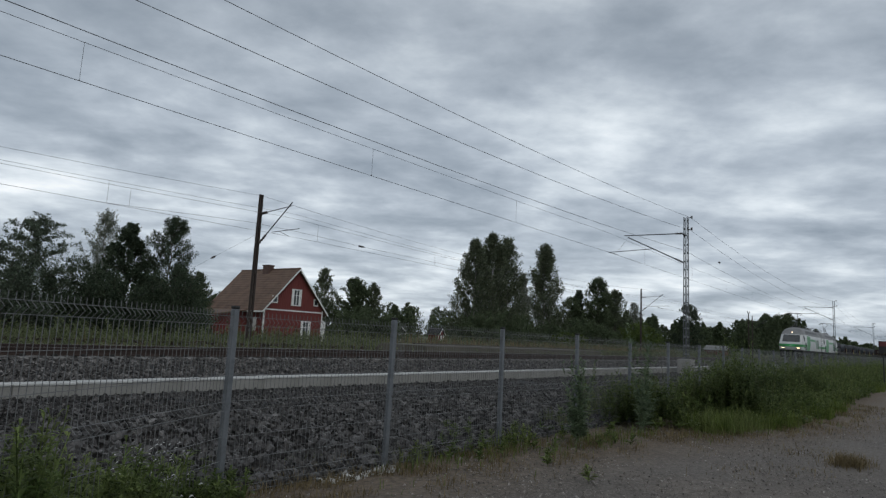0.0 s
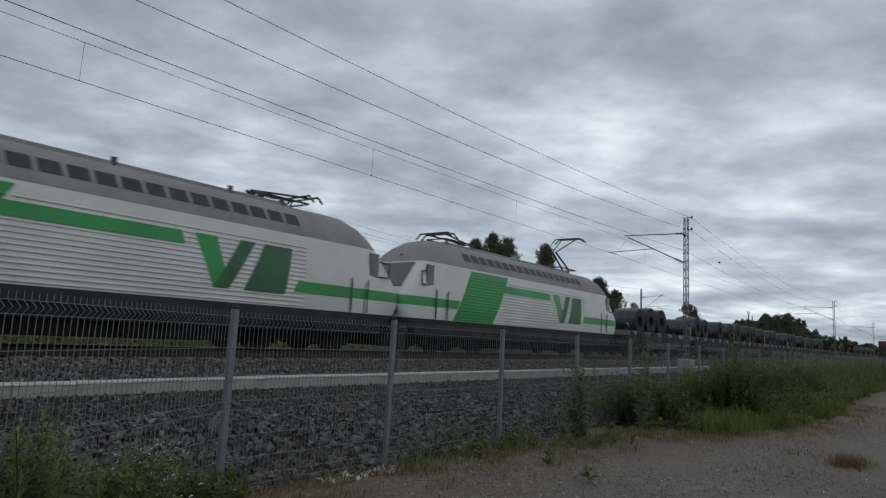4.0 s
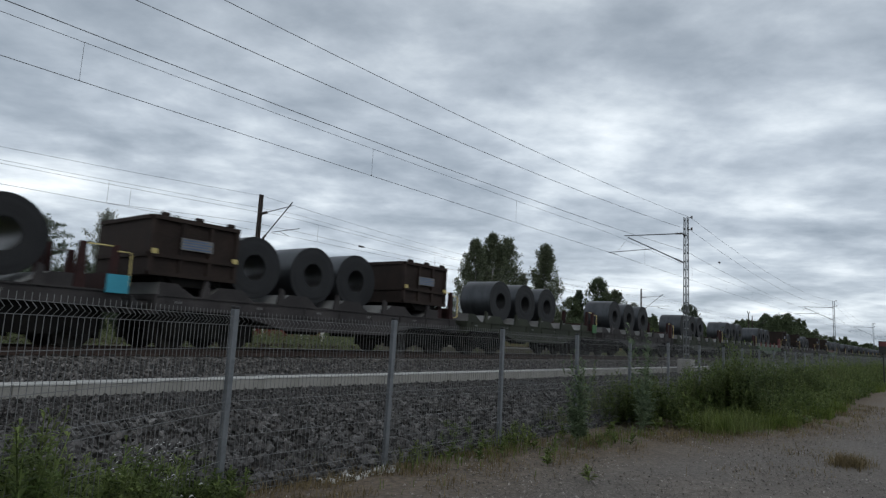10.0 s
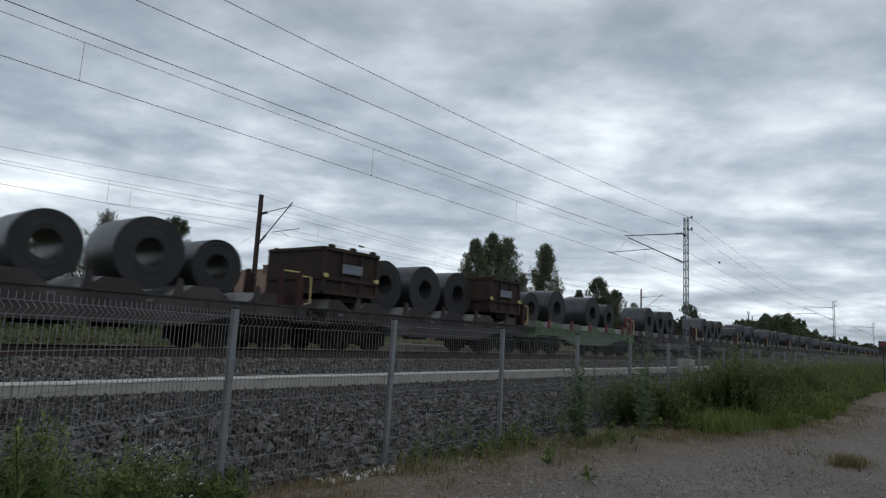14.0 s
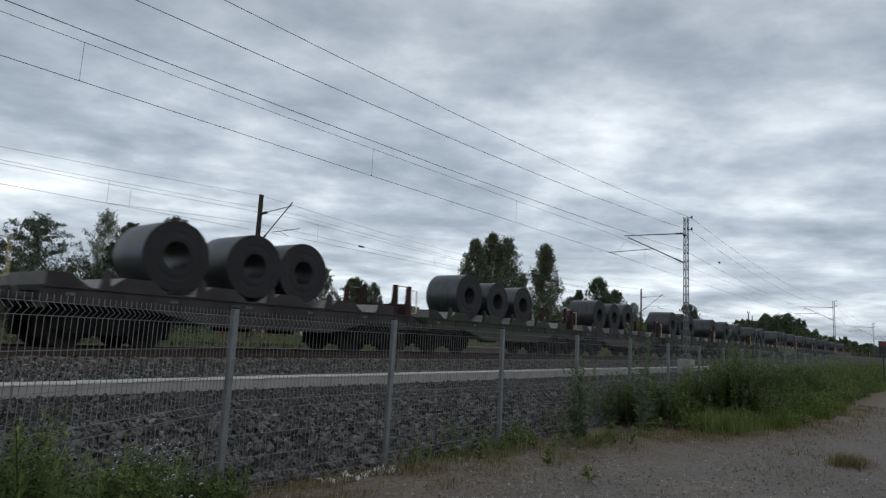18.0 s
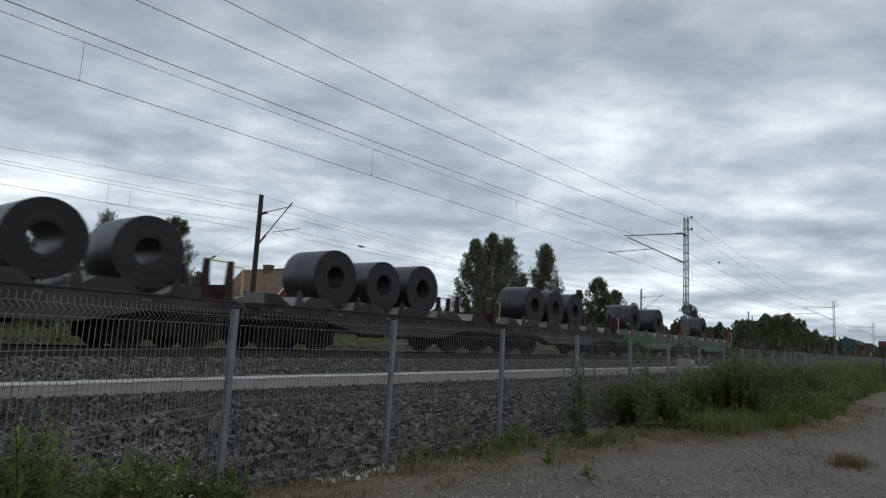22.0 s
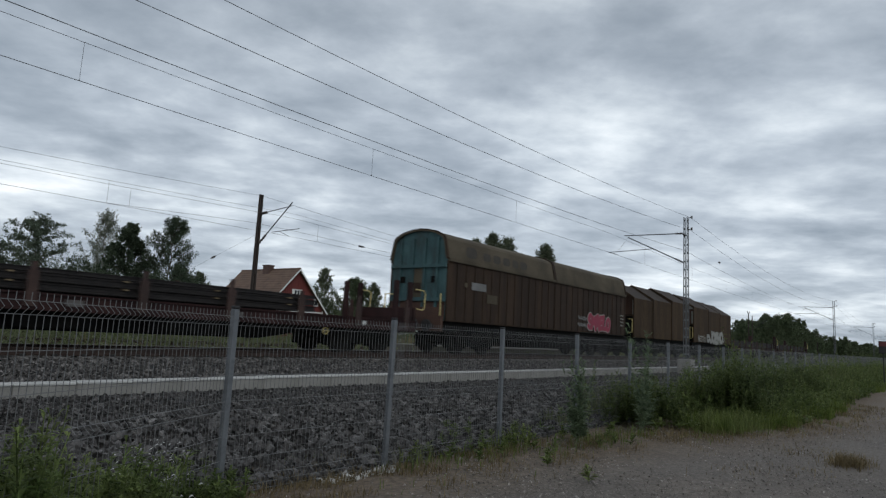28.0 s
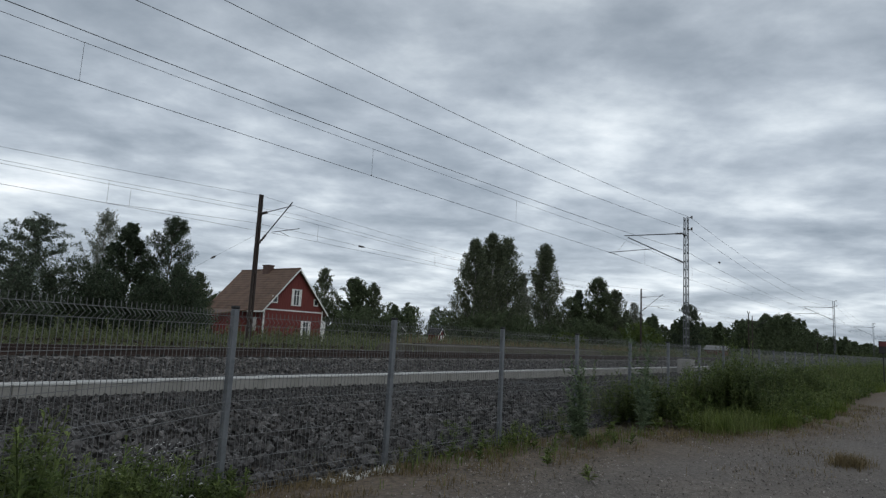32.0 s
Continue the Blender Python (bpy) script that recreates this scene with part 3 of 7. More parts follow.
def make_wires():
    xs = [-27.5] + MASTS + [426.0]
    root = empty("overhead_line", pose(0, 0, 0), "overhead contact line with hangers above the main track", "overhead line")
    for a, b in zip(xs, xs[1:]):
        bm = B()
        sag_wire(bm, a, b, 16.05, 16.05, 6.40, 0.08, 0.0085)
        part("contact_wire", bm, M_CABLE, root)
        bm = B()
        sag_wire(bm, a, b, 16.05, 16.05, 7.62, 0.32, 0.0070)
        part("carrier_wire", bm, M_CABLE, root)
        for i in range(6):
            t = (i + 0.55) / 6
            if a < 0:
                t = (5.75 + 10.0 * (i - 3) - a) / (b - a)
            if not 0.02 < t < 0.99:
                continue
            x = a + (b - a) * t
            bm = B()
            rod(bm, (x, 16.05, 6.40 - 0.32 * t * (1 - t)), (x, 16.05, 7.62 - 1.28 * t * (1 - t)), 0.005, n=4)
            part("hanger", bm, M_CABLE, root)
        for z, sag, y in ((8.25, 1.05, 11.12), (7.50, 1.11, 11.12), (6.35, 0.72, 11.5)):
            bm = B()
            sag_wire(bm, a, b, y, y, z, sag, 0.0080)
            part("line_wire", bm, M_CABLE, root)
    root = empty("siding_overhead_line", pose(0, 0, 0), "thin overhead wires above the siding", "overhead line")
    for a, b in ((-42, 21.6), (21.6, 83), (83, 147)):
        for y, z, sag, r in ((28.0, 5.68, 0.17, 0.0075), (28.0, 6.72, 0.55, 0.0070), (27.9, 6.95, 0.72, 0.0065), (30.95, 8.27, 0.95, 0.0075)):
            bm = B()
            sag_wire(bm, a, b, y, y, z, sag, r)
            part("wire", bm, M_CABLE, root)
        for i in range(-3, 4):
            x = (12.7 if a < 0 else 23.5 if a < 50 else 90.0) + 10.8 * i
            t = (x - a) / (b - a)
            if 0.02 < t < 0.98:
                bm = B()
                rod(bm, (x, 28.0, 5.68 - 0.68 * t * (1 - t)), (x, 28.0, 6.72 - 2.2 * t * (1 - t)), 0.006, n=4)
                part("hanger", bm, M_CABLE, root)
    # the second wire runs up to its anchor at the mast
    bm = B()
    pipe(bm, [(-42, 27.9, 5.45), (0.0, 27.9, 5.47), (11.7, 27.9, 5.58), (18.9, 27.95, 6.02), (22.0, 28.0, 6.02), (27.1, 28.0, 5.90), (40.0, 28.0, 5.75), (83, 28.0, 5.62)], 0.007)
    part("wire", bm, M_CABLE, root)
    for x in (0.9, 11.7):
        t = (x + 42) / 63.6
        bm = B()
        rod(bm, (x, 27.9, 5.48 + 0.008 * x), (x, 27.9, 6.95 - 2.88 * t * (1 - t)), 0.006, n=4)
        part("hanger", bm, M_CABLE, root)
    bm = B()
    rod(bm, (21.7, 31.0, 6.1), (14.5, 38.5, -0.6), 0.006, n=5)
    part("guy_wire", bm, M_CABLE, root)
    bm = B()
    lathe(bm, (20.08, 32.69, 4.59), (19.86, 32.91, 4.39), (0.012, 0.05, 0.06, 0.05, 0.012), 8)
    part("guy_insulator", bm, M_INSUL, root)
    bm = B()
    lathe(bm, (26.75, 28.0, 5.905), (27.35, 28.0, 5.895), (0.015, 0.06, 0.065, 0.06, 0.04, 0.015), 10)
    part("section_insulator", bm, M_INSUL, root)
    bm = B()
    lathe(bm, (43.45, 11.3, 6.46), (43.85, 11.3, 6.44), (0.015, 0.055, 0.06, 0.055, 0.015), 10)
    part("line_insulator", bm, M_INSUL, root)


make_wires()


# ---- red house ----
def make_house():
    X0, X1, Y0, Y1, ZB, ZE, ZR = 39.9, 47.7, 55.0, 65.0, -0.85, 2.75, 7.0
    XM = (X0 + X1) / 2
    root = empty("red_house", pose(0, 0, 0), "red wooden house with brown tiled gable roof and white trim", "house")
    T = 0.2

    def wall(name, outline, a, b, axis):
        bm = B()
        prism(bm, outline, a, b, axis)
        return part(name, bm, M_RED, root)
    # gable facing the track, pieced round its openings
    def slope(x):
        return ZE + (ZR - ZE) * (1 - abs(x - XM) / (XM - X0))
    wall("gable_wall", [(X0, ZB), (X1, ZB), (X1, ZE), (XM, ZR - 0.05), (X0, ZE)], Y0, Y0 + T, "y")
    wall("back_gable_wall", [(X0, ZB), (X1, ZB), (X1, ZE), (XM, ZR - 0.05), (X0, ZE)], Y1 - T, Y1, "y")
    wall("side_wall", [(Y0 + T, ZB), (Y1 - T, ZB), (Y1 - T, ZE), (Y0 + T, ZE)], X0, X0 + T, "x")
    wall("side_wall", [(Y0 + T, ZB), (Y1 - T, ZB), (Y1 - T, ZE), (Y0 + T, ZE)], X1 - T, X1, "x")
    # board joints
    bm = B()
    for i in range(33):
        x = X0 + 0.12 + i * (X1 - X0 - 0.24) / 32
        box(bm, x - 0.02, x + 0.02, Y0 - 0.018, Y0 + 0.01, ZB, slope(x) - 0.12)
    part("cover_battens", bm, M_RED, root)
    bm = B()
    for i in range(40):
        y = Y0 + 0.15 + i * (Y1 - Y0 - 0.3) / 39
        box(bm, X0 - 0.018, X0 + 0.01, y - 0.02, y + 0.02, ZB, ZE - 0.05)
    part("cover_battens", bm, M_RED, root)
    # roof
    ov, og = 0.55, 0.45
    dz = (ZR - ZE) / (XM - X0)
    for s in (-1, 1):
        bm = B()
        ex = XM + s * (XM - X0 + ov)
        ez = ZE - dz * ov + 0.12
        prism(bm, [(XM, ZR + 0.12), (ex, ez), (ex, ez - 0.14), (XM, ZR - 0.02)], Y0 - og, Y1 + og, "y")
        part("roof_slope", bm, M_TILE, root, "weathered brown tiles")
        bm = B()
        for i in range(16):
            t = (i + 1) / 17
            x, z = XM + (ex - XM) * t, ZR + 0.12 + (ez - ZR - 0.12) * t
            prism(bm, [(x - 0.11, z + 0.11 * dz * s + 0.012), (x + 0.11, z - 0.11 * dz * s + 0.012), (x + 0.11, z - 0.11 * dz * s + 0.03), (x - 0.11, z + 0.11 * dz * s + 0.045)], Y0 - og + 0.02, Y1 + og - 0.02, "y")
        part("tile_course", bm, M_TILE, root)
        for y in (Y0 - og - 0.03, Y1 + og):
            bm = B()
            prism(bm, [(XM, ZR + 0.13), (ex, ez + 0.01), (ex, ez - 0.20), (XM, ZR - 0.10)], y, y + 0.03, "y")
            part("barge_board", bm, M_WHITE, root, "white painted barge board")
        bm = B()
        box(bm, min(ex, ex + 0.03 * s), max(ex, ex + 0.03 * s), Y0 - og, Y1 + og, ez - 0.16, ez + 0.0)
        part("eaves_board", bm, M_WHITE, root)
    bm = B()
    rod(bm, (XM, Y0 - og, ZR + 0.13), (XM, Y1 + og, ZR + 0.13), 0.1, n=8)
    part("ridge_tiles", bm, M_TILE, root)
    bm = B()
    box(bm, XM - 0.55, XM + 0.15, 59.5, 60.6, ZR - 0.4, ZR + 0.50)
    box(bm, XM - 0.61, XM + 0.21, 59.44, 60.66, ZR + 0.50, ZR + 0.64)
    part("chimney", bm, M_BRICK, root, "short brick chimney", bevel=0.01)
    # trim
    for x in (X0, X1):
        bm = B()
        box(bm, x - 0.09, x + 0.09, Y0 - 0.035, Y0 + 0.06, ZB, ZE - 0.05)
        part("corner_board", bm, M_WHITE, root, "white corner board")
    bm = B()
    box(bm, X0, X1, Y0 - 0.045, Y0, 2.42, 2.56)
    part("belt_board", bm, M_WHITE, root)

    def window(x0, x1, z0, z1, mull):
        w = empty("window", pose(0, 0, 0), "", "")
        w.parent = root
        y = Y0 - 0.03
        bm = B()
        f = 0.11
        box(bm, x0 - f, x0, y - 0.035, y + 0.04, z0 - f, z1 + f)
        box(bm, x1, x1 + f, y - 0.035, y + 0.04, z0 - f, z1 + f)
        box(bm, x0, x1, y - 0.035, y + 0.04, z1, z1 + f)
        box(bm, x0, x1, y - 0.05, y + 0.04, z0 - f, z0)
        if mull:
            xm = (x0 + x1) / 2
            box(bm, xm - 0.04, xm + 0.04, y - 0.02, y + 0.03, z0, z1)
            box(bm, x0, xm - 0.04, y - 0.012, y + 0.03, z0 + (z1 - z0) * 0.66 - 0.025, z0 + (z1 - z0) * 0.66 + 0.025)
            box(bm, xm + 0.04, x1, y - 0.012, y + 0.03, z0 + (z1 - z0) * 0.66 - 0.025, z0 + (z1 - z0) * 0.66 + 0.025)
        part("frame", bm, M_WHITE, w, "white painted frame")
        bm = B()
        box(bm, x0, x1, y + 0.005, y + 0.015, z0, z1)
        part("pane", bm, M_GLASS, w)
        if mull:
            bm = B()
            for a in (x0 + 0.02, x1 - 0.22):
                box(bm, a, a + 0.2, y - 0.001, y + 0.004, z0 + 0.02, z1 - 0.02)
            part("curtain", bm, M_WHITE, w, "pale curtains")
    window(43.35, 44.45, 3.15, 4.75, True)
    window(44.9, 46.0, -0.35, 1.35, True)
    window(40.85, 41.35, 3.3, 3.85, False)
    window(46.45, 46.9, 3.3, 3.85, False)
    # porch on the long side
    bm = B()
    prism(bm, [(X0 - 4.6, 1.55), (X0 - 0.3, 2.25), (X0 - 0.3, 2.40), (X0 - 4.6, 1.68)], 57.2, 64.4, "y")
    part("porch_roof", bm, M_TILE, root)
    bm = B()
    prism(bm, [(X0 - 4.3, ZB), (X0 - 0.01, ZB), (X0 - 0.01, 2.24), (X0 - 4.3, 1.58)], 58.0, 64.0, "y")
    part("porch_wall", bm, M_RED, root)
    bm = B()
    for y in (56.2, 57.1):
        box(bm, X0 - 0.03, X0 - 0.005, y, y + 0.6, 0.2, 1.6)
    part("side_window", bm, M_WHITE, root, "white framed window")
    # lean-to on the other side
    bm = B()
    prism(bm, [(X1 + 0.02, ZB), (X1 + 1.7, ZB), (X1 + 1.7, 1.5), (X1 + 0.02, 2.2)], 56.2, 60, "y")
    part("lean_to", bm, M_WHITE, root, "pale lean-to shed")


make_house()


def make_hut():
    root = empty("small_hut", pose(185, 46, -0.8, 0, 0, 8), "small red hut with a pale metal roof near the wood", "hut")
    bm = B()
    prism(bm, [(-5, 0), (5, 0), (5, 1.5), (0, 2.6), (-5, 1.5)], 0, 5, "y")
    part("walls", bm, M_RED, root)
    bm = B()
    prism(bm, [(-0.1, 2.75), (5.5, 1.5), (5.5, 1.4), (-0.1, 2.6)], -0.4, 5.4, "y")
    prism(bm, [(0.1, 2.75), (-5.5, 1.5), (-5.5, 1.4), (0.1, 2.6)], -0.4, 5.4, "y")
    part("roof", bm, M_SEAT, root, "pale sheet metal roof")


make_hut()


def small_shed(x, y, w, d, h, wall, trim, label, turn):
    root = empty("small_shed", pose(x, y, -0.8, 0, 0, turn), label, "shed")
    bm = B()
    prism(bm, [(0, 0), (w, 0), (w, h * 0.62), (w / 2, h), (0, h * 0.62)], 0, d, "y")
    part("walls", bm, wall, root)
    for s in (-1, 1):
        bm = B()
        ex = w / 2 + s * (w / 2 + 0.2)
        prism(bm, [(w / 2, h + 0.08), (ex, h * 0.62 - 0.06), (ex, h * 0.62 - 0.14), (w / 2, h)], -0.25, d + 0.25, "y")
        part("roof_slope", bm, M_LSKIRT_ROOF, root)
        bm = B()
        prism(bm, [(w / 2, h + 0.09), (ex, h * 0.62 - 0.05), (ex, h * 0.62 - 0.17), (w / 2, h - 0.03)], -0.29, -0.25, "y")
        part("barge_board", bm, trim, root)
    for xx in (0.0, w):
        bm = B()
        box(bm, xx - 0.07, xx + 0.07, -0.03, 0.05, 0, h * 0.6)
        part("corner_board", bm, trim, root)
    bm = B()
    box(bm, w * 0.35, w * 0.65, -0.04, -0.005, 0.1, h * 0.55)
    part("door", bm, trim, root)


M_LSKIRT_ROOF = mat("dark_felt_roof", [(0.02, 0.02, 0.021), (0.04, 0.04, 0.04)], 0.9, 0, 2, 0.2)
small_shed(83.0, 66.0, 1.7, 2.0, 2.7, M_RED, M_WHITE, "tiny red playhouse with white trim in the yard", 10)
small_shed(74.5, 68.5, 3.4, 3.0, 2.6, M_DARKMETAL, M_WHITE, "small dark shed with white trim in the yard", 6)
small_shed(118.0, 62.0, 5.0, 4.0, 3.0, M_RED, M_RED, "low red outbuilding half hidden by shrubs", 0)


def line_post(x, y, h, label, arms):
    root = empty("line_post", pose(x, y, -0.8), label, "post")
    bm = B()
    rod(bm, (0, 0, -0.2), (0, 0, h), 0.14, 0.10, 8)
    part("post", bm, M_WOODPOLE, root)
    if arms:
        bm = B()
        pipe(bm, [(-1.0, 0, h + 0.45), (-0.3, 0, h - 0.1), (0.3, 0, h - 0.1), (1.0, 0, h + 0.45)], 0.07)
        part("cross_arm", bm, M_WOODPOLE, root)


line_post(146.0, 32.0, 9.6, "dark wooden line post with a forked top", True)
line_post(196.0, 26.0, 5.0, "thin dark post beside the track", False)


def signal():
    root = empty("signal_post", pose(44.0, 2.6, -0.9), "dark signal box on a slim post at the yard's edge", "signal")
    bm = B()
    rod(bm, (0, 0, 0), (0, 0, 1.9), 0.03, n=8)
    part("post", bm, M_DARKMETAL, root)
    bm = B()
    box(bm, -0.12, 0.12, -0.2, 0.2, 1.9, 2.6)
    part("case", bm, M_DARKMETAL, root, bevel=0.02)
    bm = B()
    box(bm, -0.135, -0.121, -0.17, 0.17, 2.3, 2.57)
    part("red_plate", bm, M_POSTRED, root, "dull red plate")


signal()


# ---- the train: every vehicle has its leading end at its own x = 0 ----
MOVING = []          # (thing, distance of its origin behind the reference point)


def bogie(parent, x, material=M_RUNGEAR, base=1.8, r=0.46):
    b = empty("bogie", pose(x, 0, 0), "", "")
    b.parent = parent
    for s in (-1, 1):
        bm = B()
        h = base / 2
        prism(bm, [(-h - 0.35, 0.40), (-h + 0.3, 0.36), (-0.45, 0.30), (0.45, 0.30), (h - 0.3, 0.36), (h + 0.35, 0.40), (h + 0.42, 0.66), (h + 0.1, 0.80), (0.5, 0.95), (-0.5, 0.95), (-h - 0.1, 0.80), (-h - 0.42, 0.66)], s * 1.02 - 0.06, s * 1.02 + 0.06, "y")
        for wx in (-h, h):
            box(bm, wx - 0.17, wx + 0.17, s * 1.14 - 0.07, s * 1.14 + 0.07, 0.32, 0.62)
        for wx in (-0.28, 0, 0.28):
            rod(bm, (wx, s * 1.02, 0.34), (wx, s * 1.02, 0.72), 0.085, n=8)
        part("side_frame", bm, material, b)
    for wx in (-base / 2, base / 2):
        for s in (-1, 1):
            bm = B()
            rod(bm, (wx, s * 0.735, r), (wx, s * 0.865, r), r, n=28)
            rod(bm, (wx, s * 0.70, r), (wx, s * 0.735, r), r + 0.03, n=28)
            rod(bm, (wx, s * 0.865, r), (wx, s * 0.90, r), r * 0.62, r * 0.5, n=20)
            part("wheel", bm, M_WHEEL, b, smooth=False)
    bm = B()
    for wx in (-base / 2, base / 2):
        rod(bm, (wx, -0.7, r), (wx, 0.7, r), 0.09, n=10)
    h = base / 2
    # added solid block that closes the gaps between wheels and sill with dark
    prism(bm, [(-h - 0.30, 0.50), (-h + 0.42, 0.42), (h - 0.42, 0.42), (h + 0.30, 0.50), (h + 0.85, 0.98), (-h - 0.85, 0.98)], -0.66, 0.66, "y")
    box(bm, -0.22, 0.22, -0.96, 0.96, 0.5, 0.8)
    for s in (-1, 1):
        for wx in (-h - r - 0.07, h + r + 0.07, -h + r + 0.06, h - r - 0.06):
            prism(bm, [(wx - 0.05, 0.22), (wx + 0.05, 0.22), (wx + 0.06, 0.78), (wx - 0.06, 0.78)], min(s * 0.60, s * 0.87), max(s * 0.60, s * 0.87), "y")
    part("bolster_and_shade_fill", bm, material, b)
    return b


def buffers(parent, x, side, z=1.05):
    for s in (-1, 1):
        bm = B()
        rod(bm, (x, s * 0.89, z), (x + side * 0.34, s * 0.89, z), 0.11, n=12)
        rod(bm, (x + side * 0.34, s * 0.89, z), (x + side * 0.40, s * 0.89, z), 0.23, n=18)
        part("buffer", bm, M_DARKMETAL, parent)
    bm = B()
    rod(bm, (x, 0, z), (x + side * 0.42, 0, z - 0.04), 0.06, n=8)
    part("coupling", bm, M_DARKMETAL, parent)


SEATS = (1.25, 3.60, 5.72, 7.85, 10.12)


def coil_wagon(paint, label, posts, post_paint):
    """A bogie wagon for steel coils: fish-bellied side sills, saddles across, end posts."""
    root = empty("coil_wagon", pose(0, 0, 0), label, "freight wagon", "coil wagons of the train")
    x0, x1 = 0.40, 12.27
    for s in (-1, 1):
        bm = B()
        y = s * 1.30
        prism(bm, [(x0, 0.98), (2.6, 0.98), (4.3, 0.60), (8.4, 0.60), (10.1, 0.98), (x1, 0.98), (x1, 1.33), (x0, 1.33)], y - 0.05, y + 0.05, "y")
        for z in (1.0, 1.31):
            box(bm, x0, x1, y - 0.09 if s < 0 else y, y if s < 0 else y + 0.09, z - 0.02, z + 0.02)
        for i in range(9):
            x = 0.7 + i * 1.4
            box(bm, x - 0.02, x + 0.02, y + s * 0.05 - 0.03, y + s * 0.05 + 0.03, 1.0, 1.3)
        part("side_sill", bm, paint, root)
    bm = B()
    box(bm, x0, x1, -1.25, 1.25, 1.20, 1.27)
    box(bm, x0 + 0.2, x1 - 0.2, -0.2, 0.2, 0.85, 1.2)
    for x in (x0 + 0.03, x1 - 0.15):
        box(bm, x, x + 0.12, -1.3, 1.3, 0.85, 1.33)
    part("underframe", bm, paint, root)
    edges = [0.45] + [(a + b) / 2 for a, b in zip(SEATS, SEATS[1:])] + [11.2]
    for i, e in enumerate(edges):
        a = 0.78 if 0 < i < len(edges) - 1 else 0.5
        bm = B()
        prism(bm, [(e - a, 1.29), (e + a, 1.29), (e + a * 0.42, 1.62), (e - a * 0.42, 1.62)] if 0 < i < len(edges) - 1 else ([(e, 1.29), (e + 1.0, 1.29), (e + 0.45, 1.62), (e, 1.62)] if i == 0 else [(e - 1.0, 1.29), (e, 1.29), (e, 1.62), (e - 0.45, 1.62)]), -1.33, 1.33, "y")
        sd = part("saddle", bm, [paint, M_SEAT], root)
        for f in sd.data.polygons:
            if abs(f.normal.x) > 0.3:
                f.material_index = 1
    for st in SEATS:
        for s in (-1, 1):
            bm = B()
            prism(bm, [(st + 0.28, 1.30), (st + 0.52, 1.30), (st + 0.48, 1.70), (st + 0.38, 1.78)], s * 1.36 - 0.05, s * 1.36 + 0.05, "y")
            part("coil_stop", bm, post_paint if post_paint is M_POSTRED else paint, root)
    if posts:
        for x in (11.35, 12.05):
            for s in (-1, 1):
                bm = B()
                prism(bm, [(x - 0.12, 1.3), (x + 0.12, 1.3), (x + 0.07, 2.36), (x - 0.05, 2.36)], s * 1.22 - 0.07, s * 1.22 + 0.07, "y")
                part("end_post", bm, post_paint, root)
        bm = B()
        prism(bm, [(11.0, 1.3), (11.2, 1.3), (11.16, 2.36), (11.06, 2.36)], -0.08, 0.08, "y")
        part("end_post", bm, post_paint, root)
        for s in (-1, 1):
            bm = B()
            pipe(bm, [(11.35, s * 1.22, 2.33), (12.05, s * 1.22, 2.33)], 0.018)
            pipe(bm, [(12.1, s * 1.3, 2.22), (12.4, s * 1.3, 2.22), (12.42, s * 1.3, 1.45), (12.2, s * 1.3, 1.4)], 0.02)
            part("hand_rail", bm, M_SEAT if s > 0 else M_YELLOW, root, "bent steel hand rail")
        bm = B()
        box(bm, 12.14, 12.2, -1.1, 1.1, 1.3, 1.75)
        part("end_board", bm, M_WBROWN, root)
    for x in (2.05, 10.62):
        bogie(root, x)
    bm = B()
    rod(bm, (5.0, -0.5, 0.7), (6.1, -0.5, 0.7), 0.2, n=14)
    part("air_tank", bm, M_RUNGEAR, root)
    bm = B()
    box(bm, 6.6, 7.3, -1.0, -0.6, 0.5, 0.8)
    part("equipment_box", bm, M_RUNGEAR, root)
    for i, st in enumerate(SEATS):
        bm = B()
        for dx in (-0.07, 0.03):
            box(bm, st + dx - 0.3, st + dx - 0.26, -1.396, -1.392, 1.13, 1.20)
        part("seat_mark", bm, M_SEAT, root, "white painted marking")
    buffers(root, x0, -1)
    buffers(root, x1 + 0.0, 1)
    return root


COIL_KINDS = {}


